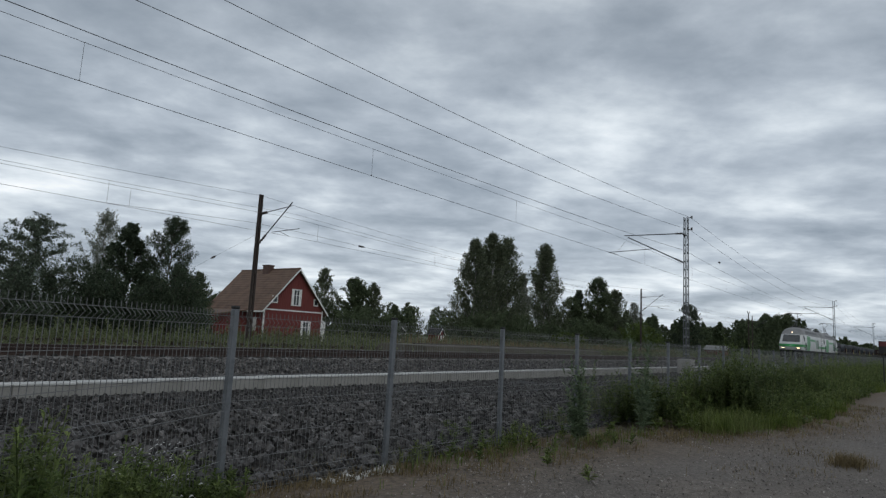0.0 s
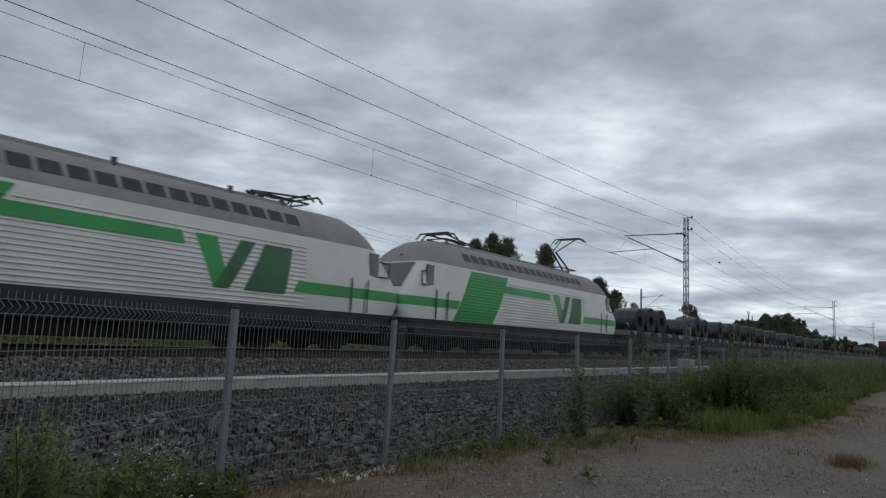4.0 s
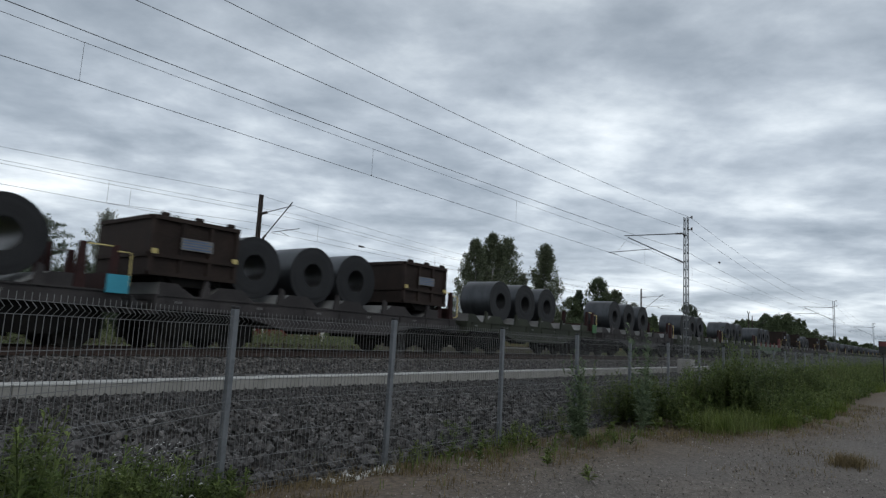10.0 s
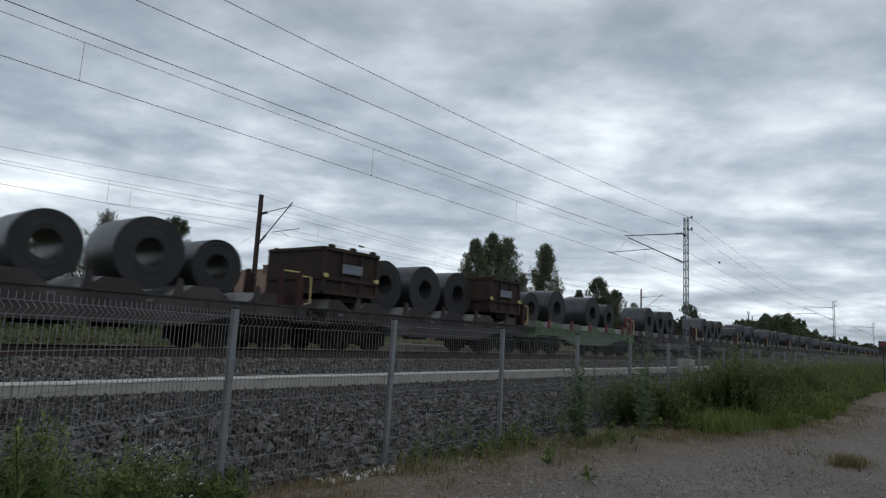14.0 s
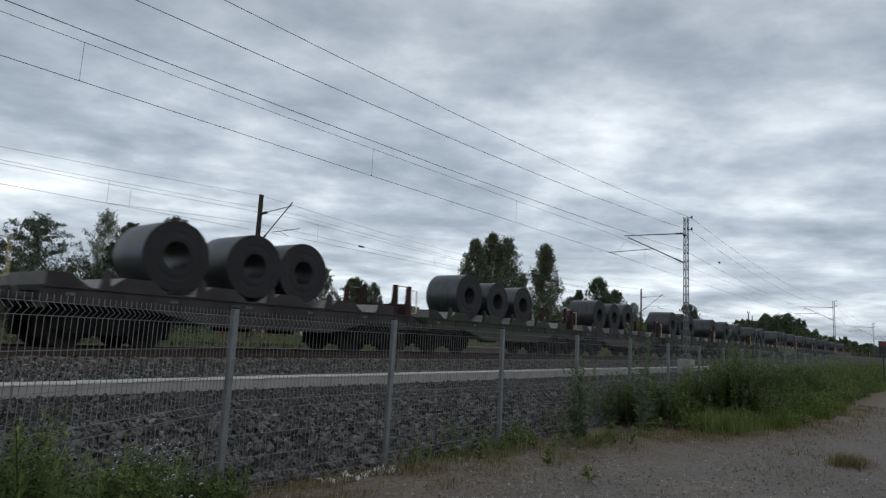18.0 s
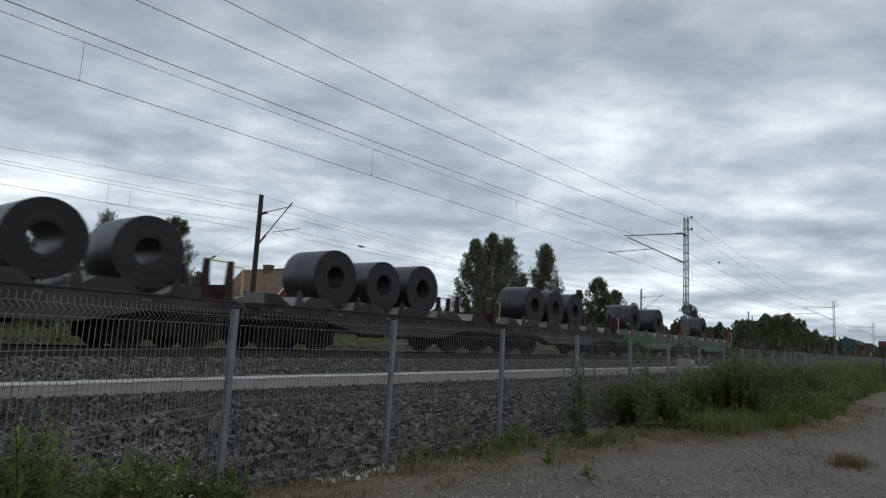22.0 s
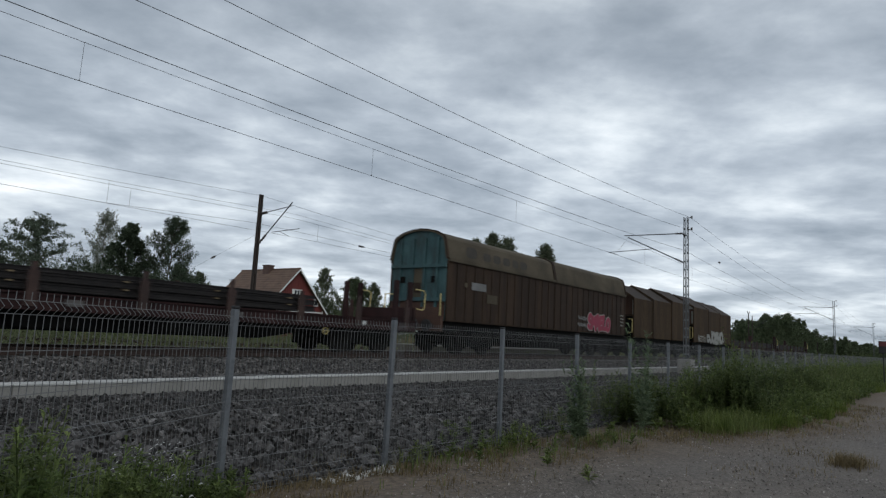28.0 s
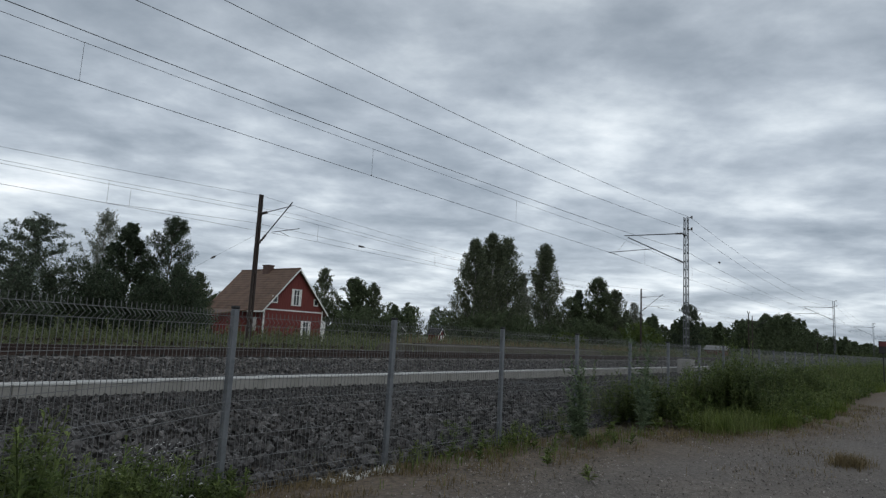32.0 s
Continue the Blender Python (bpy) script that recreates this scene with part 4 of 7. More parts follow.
def coil(zt):
    """A coil of hot-rolled strip lying across the wagon, its eye to the side."""
    zt = round((zt - 0.06) / 0.05) * 0.05
    if zt not in COIL_KINDS:
        R, r, w = (zt - 1.46) / 2, 0.36 if zt > 3 else 0.33, 0.80
        rng = random.Random(int(zt * 100))
        n = 64
        bm = B()
        prof = [(r, -w + 0.01), (r + 0.02, -w)]
        k = 9
        for i in range(k):
            rr = r + 0.03 + (R - r - 0.05) * i / (k - 1)
            prof.append((rr, -w + 0.012 * rng.uniform(-1, 1)))
        prof += [(R - 0.004, -w + 0.004), (R, -w + 0.02), (R, w * 0.15), (R, w - 0.02), (R - 0.01, w), (r, w)]
        rings = []
        for i in range(n):
            a = 2 * math.pi * i / n
            ring = []
            for q, y in prof:
                # the last wrap ends in a small step
                qq = q + (0.014 * (i / n) if q > R - 0.02 else 0)
                ring.append(bm.verts.new((qq * math.cos(a), y, qq * math.sin(a))))
            rings.append(ring)
        m = len(prof)
        inner = B()
        twin = [[inner.verts.new(v.co) for v in ring] for ring in rings]
        for i in range(n):
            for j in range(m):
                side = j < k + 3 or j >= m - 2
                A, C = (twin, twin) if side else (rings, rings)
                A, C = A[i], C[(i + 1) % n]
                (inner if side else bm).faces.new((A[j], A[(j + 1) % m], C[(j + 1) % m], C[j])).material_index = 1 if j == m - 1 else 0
        for q in (inner, bm):
            bmesh.ops.delete(q, geom=[v for v in q.verts if not v.link_faces], context="VERTS")
        root = empty("steel_coil", pose(0, 0, 0), "steel", "steel coil")
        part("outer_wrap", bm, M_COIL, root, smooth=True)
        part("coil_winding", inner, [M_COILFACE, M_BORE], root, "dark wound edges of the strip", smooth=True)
        COIL_KINDS[zt] = root
        ob = root
    else:
        ob = copy_thing(COIL_KINDS[zt], pose(0, 0, 0))
    size = "large" if zt > 3.1 else "smaller"
    tagged(ob, f"{size} dark grey coil of hot-rolled steel strip on a wagon saddle", "steel coil", "steel coils on the train")
    return ob, zt


def open_box():
    """Brown open-topped steel crate riding on one end of a coil wagon."""
    root = empty("steel_crate", pose(0, 0, 0), "brown rusty steel crate with ribs on a coil wagon", "crate", "crates on the train")
    L, H, y0, y1 = 2.38, 1.44, -1.32, 1.32
    z0 = 1.78
    T = 0.06
    for nm, a in (("side_panel", (0, L, y0, y0 + T, z0, z0 + H)), ("side_panel", (0, L, y1 - T, y1, z0, z0 + H)), ("end_panel", (0, T, y0 + T, y1 - T, z0, z0 + H)), ("end_panel", (L - T, L, y0 + T, y1 - T, z0, z0 + H)), ("floor_plate", (T, L - T, y0 + T, y1 - T, z0, z0 + T))):
        bm = B()
        box(bm, *a)
        part(nm, bm, M_CRATE, root)
    for x in (0.05, 0.82, 1.58, L - 0.05):
        for s in (-1, 1):
            bm = B()
            box(bm, x - 0.05, x + 0.05, s * 1.36 - 0.04, s * 1.36 + 0.04, z0, z0 + H)
            part("rib", bm, M_CRATE, root)
    for z in (z0 + 0.04, z0 + 0.48, z0 + H - 0.05):
        bm = B()
        for s in (-1, 1):
            box(bm, 0, L, s * 1.37 - 0.05, s * 1.37 + 0.05, z - 0.05, z + 0.05)
        for x in (-0.05, L):
            box(bm, x, x + 0.05, y0, y1, z - 0.05, z + 0.05)
        part("rim", bm, M_CRATE, root)
    for x in (0.3, 1.2, 2.1):
        for s in (-1, 1):
            bm = B()
            rod(bm, (x - 0.09, s * 1.36, z0 + H + 0.03), (x + 0.09, s * 1.36, z0 + H + 0.03), 0.07, n=8)
            part("lug", bm, M_CRATE, root)
    bm = B()
    box(bm, 0.75, 1.6, -1.44, -1.415, z0 + 0.68, z0 + 0.97)
    part("label_plate", bm, M_SEAT, root, "pale label plate")
    bm = B()
    print_mat = mat("faded_blue_print", [(0.05, 0.09, 0.18), (0.09, 0.14, 0.24)], 0.7)
    bm.free()
    for i in range(4):
        bm = B()
        box(bm, 0.79, 1.56 - 0.1 * (i % 2), -1.446, -1.442, z0 + 0.71 + 0.065 * i, z0 + 0.74 + 0.065 * i)
        part("label_line", bm, print_mat, root)
    bm = B()
    box(bm, L - 0.16, L - 0.02, -1.44, -1.36, z0 + 0.5, z0 + 0.62)
    box(bm, 0.03, 0.17, -1.44, -1.36, z0 + 0.5, z0 + 0.62)
    part("yellow_catch", bm, M_YELLOW, root)
    for x in (0.35, L - 0.55):
        bm = B()
        box(bm, x, x + 0.2, -1.2, 1.2, 1.62, z0)
        part("skid", bm, M_RUNGEAR, root)
    bm = B()
    prism(bm, [(0.5, z0), (L - 0.5, z0), (L - 0.8, z0 - 0.22), (0.8, z0 - 0.22)], -1.3, 1.3, "y")
    part("hopper_bottom", bm, M_RUNGEAR, root)
    return root


FIRST, PITCH = 135.6, 12.67
GREY, GREEN, OLIVE = "grey", "green", "olive"
TEMPLATES = {}


def template(paint, posts):
    key = (paint, posts)
    if key not in TEMPLATES:
        mt = {GREY: M_WGREY, GREEN: M_WGREEN, OLIVE: M_WOLIVE}[paint]
        lab = {GREY: "dirty grey-brown coil wagon on two bogies", GREEN: "green coil wagon with red end posts on two bogies", OLIVE: "grimy olive coil wagon on two bogies"}[paint]
        w = coil_wagon(mt, lab, posts, M_POSTRED if paint == GREEN else M_WBROWN)
        TEMPLATES[key] = [w, False]
    w, used = TEMPLATES[key]
    TEMPLATES[key][1] = True
    return copy_thing(w, pose(0, 0, 0)) if used else w


CRATE = []


def crate_at(p):
    c = copy_thing(CRATE[0], pose(0, 0, 0)) if CRATE else open_box()
    CRATE.append(c)
    MOVING.append((c, p))


def add_wagon(k, paint, posts, coils, crates=()):
    p = FIRST + PITCH * k
    MOVING.append((template(paint, posts), p))
    for x, zt in coils:
        ob, z = coil(zt)
        MOVING.append((ob, p + x, (z + 1.46) / 2, (k * 37 + x * 53) % 360))
    for x in crates:
        crate_at(p + x)


add_wagon(0, GREY, True, ((3.49, 3.11), (5.46, 3.31), (7.57, 3.33),))
add_wagon(1, GREY, True, ((0.68, 2.97), (3.24, 3.24), (5.27, 3.19), (9.76, 3.23),))
add_wagon(2, GREY, True, ((0.58, 3.26), (3.39, 3.30), (7.57, 3.32), (9.84, 3.30),))
add_wagon(3, GREY, True, ((0.96, 3.28), (5.20, 3.20), (7.57, 3.29), (9.59, 2.97),))
add_wagon(4, OLIVE, True, ((3.50, 3.30), (5.62, 3.30), (7.71, 3.29),))
add_wagon(5, GREY, True, ((1.03, 3.24), (3.24, 3.14), (7.44, 3.24), (9.85, 3.23),))
add_wagon(6, OLIVE, True, ((3.59, 3.29), (5.67, 3.33), (7.81, 3.31),))
add_wagon(7, GREY, True, ((3.45, 3.27), (5.54, 3.27), (7.63, 3.30),), (0.1, 9.15))
add_wagon(8, GREY, True, ((1.16, 3.21), (3.51, 3.19), (5.66, 3.19), (9.94, 3.25),))
add_wagon(9, GREY, True, ((3.45, 3.27), (5.58, 3.25), (7.43, 3.24),), (0.1, 9.15))
add_wagon(10, OLIVE, True, ((3.59, 3.27), (5.69, 3.32), (7.78, 3.33),))
add_wagon(11, GREY, True, ((3.40, 3.29), (5.60, 3.33), (7.95, 3.31),))
add_wagon(12, OLIVE, True, ((3.64, 3.24), (5.77, 3.33), (7.80, 3.32),))
add_wagon(13, OLIVE, True, ((3.51, 3.32), (5.65, 3.31), (7.90, 3.32),))
add_wagon(14, GREEN, True, ((3.59, 3.33), (5.67, 3.32), (7.84, 3.33),))
add_wagon(15, GREY, True, ((3.45, 3.27), (5.75, 3.28), (7.84, 3.26),), (0.1, 9.15))
add_wagon(16, GREY, True, ((1.20, 3.32), (5.43, 3.07), (7.73, 3.32), (9.60, 3.01),))
add_wagon(17, GREY, True, ((3.45, 3.27), (5.67, 3.33), (7.72, 3.29),), (0.1, 9.15))
add_wagon(18, GREEN, True, ((0.90, 3.03), (3.47, 3.33), (7.65, 3.33), (9.90, 3.06),))
add_wagon(19, GREY, True, ((3.72, 3.33), (5.84, 3.21), (7.83, 3.30),))
add_wagon(20, GREY, True, ((3.70, 3.26), (5.95, 3.23), (8.00, 3.28),))
add_wagon(21, OLIVE, True, ((1.36, 2.92), (3.65, 3.33), (7.91, 3.33), (10.30, 2.95),))
add_wagon(22, OLIVE, True, ((3.68, 3.30), (5.81, 3.22), (7.87, 3.33),))
add_wagon(23, OLIVE, True, ((1.28, 3.31), (3.63, 3.26), (7.90, 2.96), (10.25, 3.33),))
add_wagon(24, GREY, True, ((3.57, 3.32), (5.91, 3.31), (7.66, 3.33),))
add_wagon(25, OLIVE, True, ((3.68, 3.33), (5.80, 3.15), (7.95, 3.18),))
add_wagon(26, GREY, True, ((3.72, 3.19), (5.80, 3.16), (7.90, 3.32),))
add_wagon(27, OLIVE, True, ((3.61, 3.32), (5.76, 3.32), (7.78, 3.31),))
add_wagon(28, GREY, True, ((1.27, 3.33), (5.62, 3.30), (7.89, 2.70), (10.20, 3.32),))
add_wagon(29, OLIVE, True, ((3.65, 3.28), (5.73, 3.13), (7.93, 3.33),))
add_wagon(30, GREEN, True, ((3.67, 3.33), (5.62, 3.30), (7.89, 3.33),))
add_wagon(31, GREY, True, ((1.18, 3.32), (3.61, 2.78), (7.75, 3.32), (10.05, 3.30),))
add_wagon(32, GREY, True, ((3.51, 3.31), (5.76, 3.22), (7.88, 3.31),))
add_wagon(33, GREY, True, ((3.61, 3.33), (5.69, 3.30), (7.87, 3.32),))
add_wagon(34, GREEN, True, ((3.57, 3.33), (7.86, 3.33),))
add_wagon(35, GREEN, True, ((5.64, 3.33),))


def flat_wagon(L, stacks, tall_front, tall_rear):
    """Brown flat wagon with side stakes; stacked rails lie along it in the stretches given."""
    root = empty("flat_wagon", pose(0, 0, 0), "rusty brown stake wagon loaded with long steel rails", "freight wagon", "flat wagons of the train")
    x0, x1 = 0.45, L - 0.45
    for s in (-1, 1):
        bm = B()
        y = s * 1.30
        box(bm, x0, x1, y - 0.04, y + 0.04, 0.78, 1.15)
        for z in (0.80, 1.13):
            box(bm, x0, x1, y - (0.10 if s < 0 else 0), y + (0.10 if s > 0 else 0), z - 0.02, z + 0.02)
        part("side_sill", bm, M_WBROWN, root)
        bm = B()
        prism(bm, [(x0 + 0.2, 0.70), (4.4, 0.70), (6.6, 0.36), (L - 6.6, 0.36), (L - 4.4, 0.70), (x1 - 0.2, 0.70), (x1 - 0.2, 1.0), (x0 + 0.2, 1.0)], s * 0.75 - 0.06, s * 0.75 + 0.06, "y")
        part("centre_girder", bm, M_RUNGEAR, root, "fish-bellied girder, darkened for the shade under the deck")
    bm = B()
    box(bm, x0, x1, -1.25, 1.25, 1.06, 1.12)
    for x in (x0, x1 - 0.12):
        box(bm, x, x + 0.12, -1.33, 1.33, 0.75, 1.30)
    part("deck", bm, M_WBROWN, root)
    n = int((L - 2.0) / 2.08)
    for i in range(n + 1):
        x = 1.0 + i * (L - 2.0) / n
        for s in (-1, 1):
            bm = B()
            box(bm, x - 0.10, x + 0.10, s * 1.40 - 0.04, s * 1.40 + 0.04, 0.86, 1.60)
            box(bm, x - 0.05, x + 0.05, s * 1.39 - 0.035, s * 1.39 + 0.035, 1.60, 1.78 + 0.05 * ((i * 7) % 3))
            part("stake", bm, M_STAKE, root, "rusty side stake")
    for j, z, (r0, r1) in [(j, z, q) for q in stacks for j, z in enumerate((1.20, 1.39, 1.58))]:
        for y in (-1.20, -0.9, -0.55, -0.2, 0.2, 0.55, 0.9, 1.20):
            bm = B()
            a = 0.18 * ((j * 3 + int(y * 10)) % 3)
            top = 1.0 if j < 2 else 0.62
            prism(bm, [(y + q * 0.95, z + 0.16 * top + w * 0.93 * top) for q, w in RAIL], r0 + a, r1 - a, "x")
            part("rail_bar", bm, M_LOADRAIL, root, "dark unpainted steel rail" if j == 2 else "")
    for i in range(6):
        r0, r1 = stacks[0]
        x = r0 + 1 + i * (r1 - r0 - 2) / 5
        bm = B()
        for z in (1.15, 1.37, 1.56):
            box(bm, x - 0.05, x + 0.05, -1.31, 1.31, z - 0.03, z)
        part("dunnage", bm, M_DUNNAGE, root, "pale timber bearer")
    for on, xa, d in ((tall_front, 0.72, 1), (tall_rear, L - 0.72, -1)):
        if not on:
            continue
        for dx in (0, 0.72):
            for s in (-1, 1):
                bm = B()
                prism(bm, [(xa + d * dx - 0.10, 1.12), (xa + d * dx + 0.10, 1.12), (xa + d * dx + 0.065, 2.52), (xa + d * dx - 0.065, 2.52)], s * 1.25 - 0.07, s * 1.25 + 0.07, "y")
                part("end_stake", bm, M_WBROWN, root, "tall rusty end stake")
        bm = B()
        box(bm, xa - d * 0.25 - 0.04, xa - d * 0.25 + 0.04, -1.3, 1.3, 1.12, 1.62)
        part("end_board", bm, M_WBROWN, root)
        for s in (-1, 1):
            bm = B()
            pipe(bm, [(xa - d * 0.15, s * 1.38, 2.28), (xa - d * 0.62, s * 1.38, 2.26), (xa - d * 0.70, s * 1.38, 2.15), (xa - d * 0.68, s * 1.38, 1.66), (xa - d * 0.58, s * 1.38, 1.56), (xa - d * 0.25, s * 1.38, 1.60)], 0.022)
            part("hand_rail", bm, M_YELLOW, root, "bent yellow hand rail")
    for x, w, c in ((2.9, 0.14, M_YELLOW), (L * 0.42, 0.36, M_FADEDPLATE), (L * 0.62, 0.25, M_FADEDPLATE), (L - 3.1, 0.14, M_WHITE)):
        bm = B()
        box(bm, x, x + w, -1.408, -1.403, 0.90, 1.04)
        part("plate", bm, c, root, "small painted marking plate")
    for x in (3.4, L - 4.6):
        bm = B()
        pipe(bm, [(x + 0.10 * math.cos(0.524 * k), -1.35, 0.66 + 0.10 * math.sin(0.524 * k)) for k in range(13)], 0.018)
        rod(bm, (x - 0.10, -1.35, 0.66), (x + 0.10, -1.35, 0.66), 0.012, n=5)
        part("brake_wheel", bm, M_YELLOW, root, "small yellow brake wheel")
    for x in (2.6, L - 2.6):
        bogie(root, x)
    bm = B()
    box(bm, L * 0.38, L * 0.46, -1.0, 1.0, 0.42, 0.74)
    part("equipment_box", bm, M_RUNGEAR, root)
    bm = B()
    rod(bm, (L * 0.52, -0.8, 0.55), (L * 0.59, -0.8, 0.55), 0.19, n=12)
    part("air_tank", bm, M_RUNGEAR, root)
    buffers(root, x0, -1)
    buffers(root, x1, 1)
    return root


FLATS = ((0, ((3.0, 15.3),), 0, 1), (1, ((2.9, 15.2),), 0, 1), (2, ((2.6, 15.3),), 0, 1), (3, ((2.4, 15.5),), 0, 1), (4, ((1.9, 15.6),), 0, 1), (7.057, ((0.9, 13.0), (13.5, 19.8)), 0, 1), (8.057, ((0.9, 20.0),), 0, 1))
for i, stacks, tf, tr in FLATS:
    MOVING.append((flat_wagon(20.58, stacks, tf, tr), 591.7 + 20.58 * i))


M_BOXBROWN = mat("dirty_brown_wall", [(0.022, 0.0140, 0.0092), (0.034, 0.0215, 0.0145), (0.054, 0.034, 0.0215)], 0.8, 0, 0.9, 0.25, fine=14, stretch=(2.2, 2.2, 0.22), spec=0.25)
M_HOOD = mat("dusty_hood_wall", [(0.028, 0.018, 0.0105), (0.048, 0.031, 0.0170), (0.078, 0.051, 0.0290)], 0.85, 0, 0.8, 0.3, fine=12, stretch=(1.6, 1.6, 0.25), spec=0.2)
M_HOODROOF = mat("brown_hood_roof", [(0.034, 0.026, 0.022), (0.058, 0.045, 0.037)], 0.85, 0, 0.8, 0.3, spec=0.25)
M_BOXROOF = mat("dusty_roof", [(0.048, 0.039, 0.028), (0.082, 0.068, 0.047), (0.112, 0.094, 0.066)], 0.85, 0, 0.8, 0.3, spec=0.25)
M_RUST = mat("rusty_end", [(0.04, 0.018, 0.012), (0.085, 0.045, 0.03)], 0.85, 0, 1.2, 0.3)
M_RUSTRIB = mat("rust_streaked_rib", [(0.05, 0.024, 0.016), (0.13, 0.085, 0.06)], 0.85, 0, 2.0, 0.3)
M_TEAL = mat("faded_teal_paint", [(0.024, 0.030, 0.026), (0.032, 0.078, 0.084), (0.060, 0.125, 0.130)], 0.75, 0, 1.6, 0.3, stretch=(1.5, 1.5, 0.6))
M_PINK = mat("pink_spray_paint", [(0.20, 0.013, 0.036), (0.29, 0.026, 0.062)], 0.6, 0, 3, 0)
M_PALE = mat("pale_spray_paint", [(0.20, 0.20, 0.18), (0.30, 0.30, 0.27)], 0.6, 0, 3, 0)
M_FADED = mat("faded_lettering", [(0.028, 0.023, 0.018), (0.055, 0.046, 0.036)], 0.8, 0, 3, 0)


GLYPHS = {
    "S": [((0.9, 0.82), (0.5, 1.0), (0.12, 0.78), (0.3, 0.55), (0.72, 0.45), (0.88, 0.2), (0.5, 0.0), (0.08, 0.14))],
    "M": [((0.06, 0.0), (0.12, 1.0), (0.5, 0.35), (0.88, 1.0), (0.94, 0.0))],
    "A": [((0.05, 0.0), (0.42, 1.0), (0.6, 1.0), (0.95, 0.0)), ((0.22, 0.35), (0.78, 0.35))],
    "E": [((0.9, 0.96), (0.2, 0.94), (0.12, 0.5), (0.16, 0.05), (0.92, 0.05)), ((0.15, 0.52), (0.78, 0.54))],
    "L": [((0.22, 1.0), (0.14, 0.1), (0.9, 0.04))],
    "O": [((0.5, 1.0), (0.12, 0.8), (0.08, 0.3), (0.45, 0.0), (0.86, 0.22), (0.9, 0.75), (0.5, 1.0))],
    "J": [((0.85, 1.0), (0.82, 0.25), (0.5, 0.0), (0.1, 0.2))],
    "H": [((0.14, 0.0), (0.14, 1.0)), ((0.86, 0.0), (0.86, 1.0)), ((0.14, 0.48), (0.86, 0.52))],
    "B": [((0.1, 0.0), (0.12, 1.0), (0.6, 0.95), (0.62, 0.6), (0.18, 0.52), (0.74, 0.4), (0.74, 0.05), (0.1, 0.0))],
    "Z": [((0.1, 0.98), (0.86, 0.95), (0.1, 0.05), (0.92, 0.05))],
    "T": [((0.05, 0.95), (0.95, 0.98)), ((0.5, 0.95), (0.46, 0.0))],
    "~": [((0.0, 0.5), (0.2, 0.9), (0.35, 0.2), (0.5, 0.8), (0.62, 0.1), (0.8, 0.7), (1.0, 0.3))],
}


def smooth_line(pts, steps=5):
    """A rounded line through the points."""
    q = [pts[0]] + list(pts) + [pts[-1]]
    out = []
    for a, b, c, d in zip(q, q[1:], q[2:], q[3:]):
        for k in range(steps):
            t = k / steps
            out.append(tuple(0.5 * (2 * b[i] + (c[i] - a[i]) * t + (2 * a[i] - 5 * b[i] + 4 * c[i] - d[i]) * t * t + (3 * b[i] - a[i] - 3 * c[i] + d[i]) * t ** 3) for i in (0, 1)))
    return out + [pts[-1]]


def sprayed(parent, name, strokes, half, y, material):
    """Rounded strokes of spray paint, half a width each way, in a wall's plane."""
    bm = B()
    lift = 0.0
    for pts in strokes:
        n = len(pts)
        ring = []
        for i, (x, z) in enumerate(pts):
            (xa, za), (xb, zb) = pts[max(i - 1, 0)], pts[min(i + 1, n - 1)]
            d = math.hypot(xb - xa, zb - za) or 1e-6
            ux, uz = (xb - xa) / d * half, (zb - za) / d * half
            yy = y - lift
            lift += 0.00012
            ring.append((bm.verts.new((x - uz, yy, z + ux)), bm.verts.new((x + uz, yy, z - ux))))
        for (a, b), (c, d) in zip(ring, ring[1:]):
            bm.faces.new((a, b, d, c))
        for x, z in (pts[0], pts[-1]):
            lift += 0.00012
            bm.faces.new([bm.verts.new((x + half * math.cos(0.6283 * k), y - lift, z + half * math.sin(0.6283 * k))) for k in range(10)])
    part(name, bm, material, parent)


def piece(parent, word, x0, x1, z0, z1, y, fill, line, half, edge, lean=0.0, overlap=0.12, wave=0.06):
    """Fat sprayed letters side by side, each with an outline round its strokes."""
    w = (x1 - x0) / len(word)
    h = z1 - z0
    for i, ch in enumerate(word):
        xa = x0 + w * (i - overlap / 2)
        up = wave * h * math.sin(2.1 * i + 0.5)
        st = [smooth_line([(xa + a * w * (1 + overlap) + lean * b * h, z0 + up + b * h * (1 - 0.08 * (i % 2))) for a, b in line_pts]) for line_pts in GLYPHS[ch]]
        if edge:
            sprayed(parent, "sprayed_outline", st, half + edge, y - 0.0012 * i, line)
        sprayed(parent, "sprayed_letter", st, half, y - 0.012 - 0.0012 * i, fill)


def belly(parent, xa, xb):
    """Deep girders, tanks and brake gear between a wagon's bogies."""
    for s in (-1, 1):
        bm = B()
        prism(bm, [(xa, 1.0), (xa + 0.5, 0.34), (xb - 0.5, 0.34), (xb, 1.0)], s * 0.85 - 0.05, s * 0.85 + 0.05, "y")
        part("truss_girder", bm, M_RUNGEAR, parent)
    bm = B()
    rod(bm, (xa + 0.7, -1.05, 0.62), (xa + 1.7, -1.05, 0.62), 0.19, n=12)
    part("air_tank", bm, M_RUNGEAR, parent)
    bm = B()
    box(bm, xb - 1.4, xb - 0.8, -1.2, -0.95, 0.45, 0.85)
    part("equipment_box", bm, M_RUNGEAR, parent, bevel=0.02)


def arc_roof(y, ze, zr):
    """The roof's outline: leaning shoulders and a low crown."""
    d = zr - ze
    half = [(1.0, 0.0), (0.945, 0.36), (0.885, 0.66), (0.83, 0.75), (0.58, 0.89), (0.28, 0.97)]
    return [(y * a, ze + d * b) for a, b in half] + [(0.0, zr)] + [(-y * a, ze + d * b) for a, b in half[::-1]]


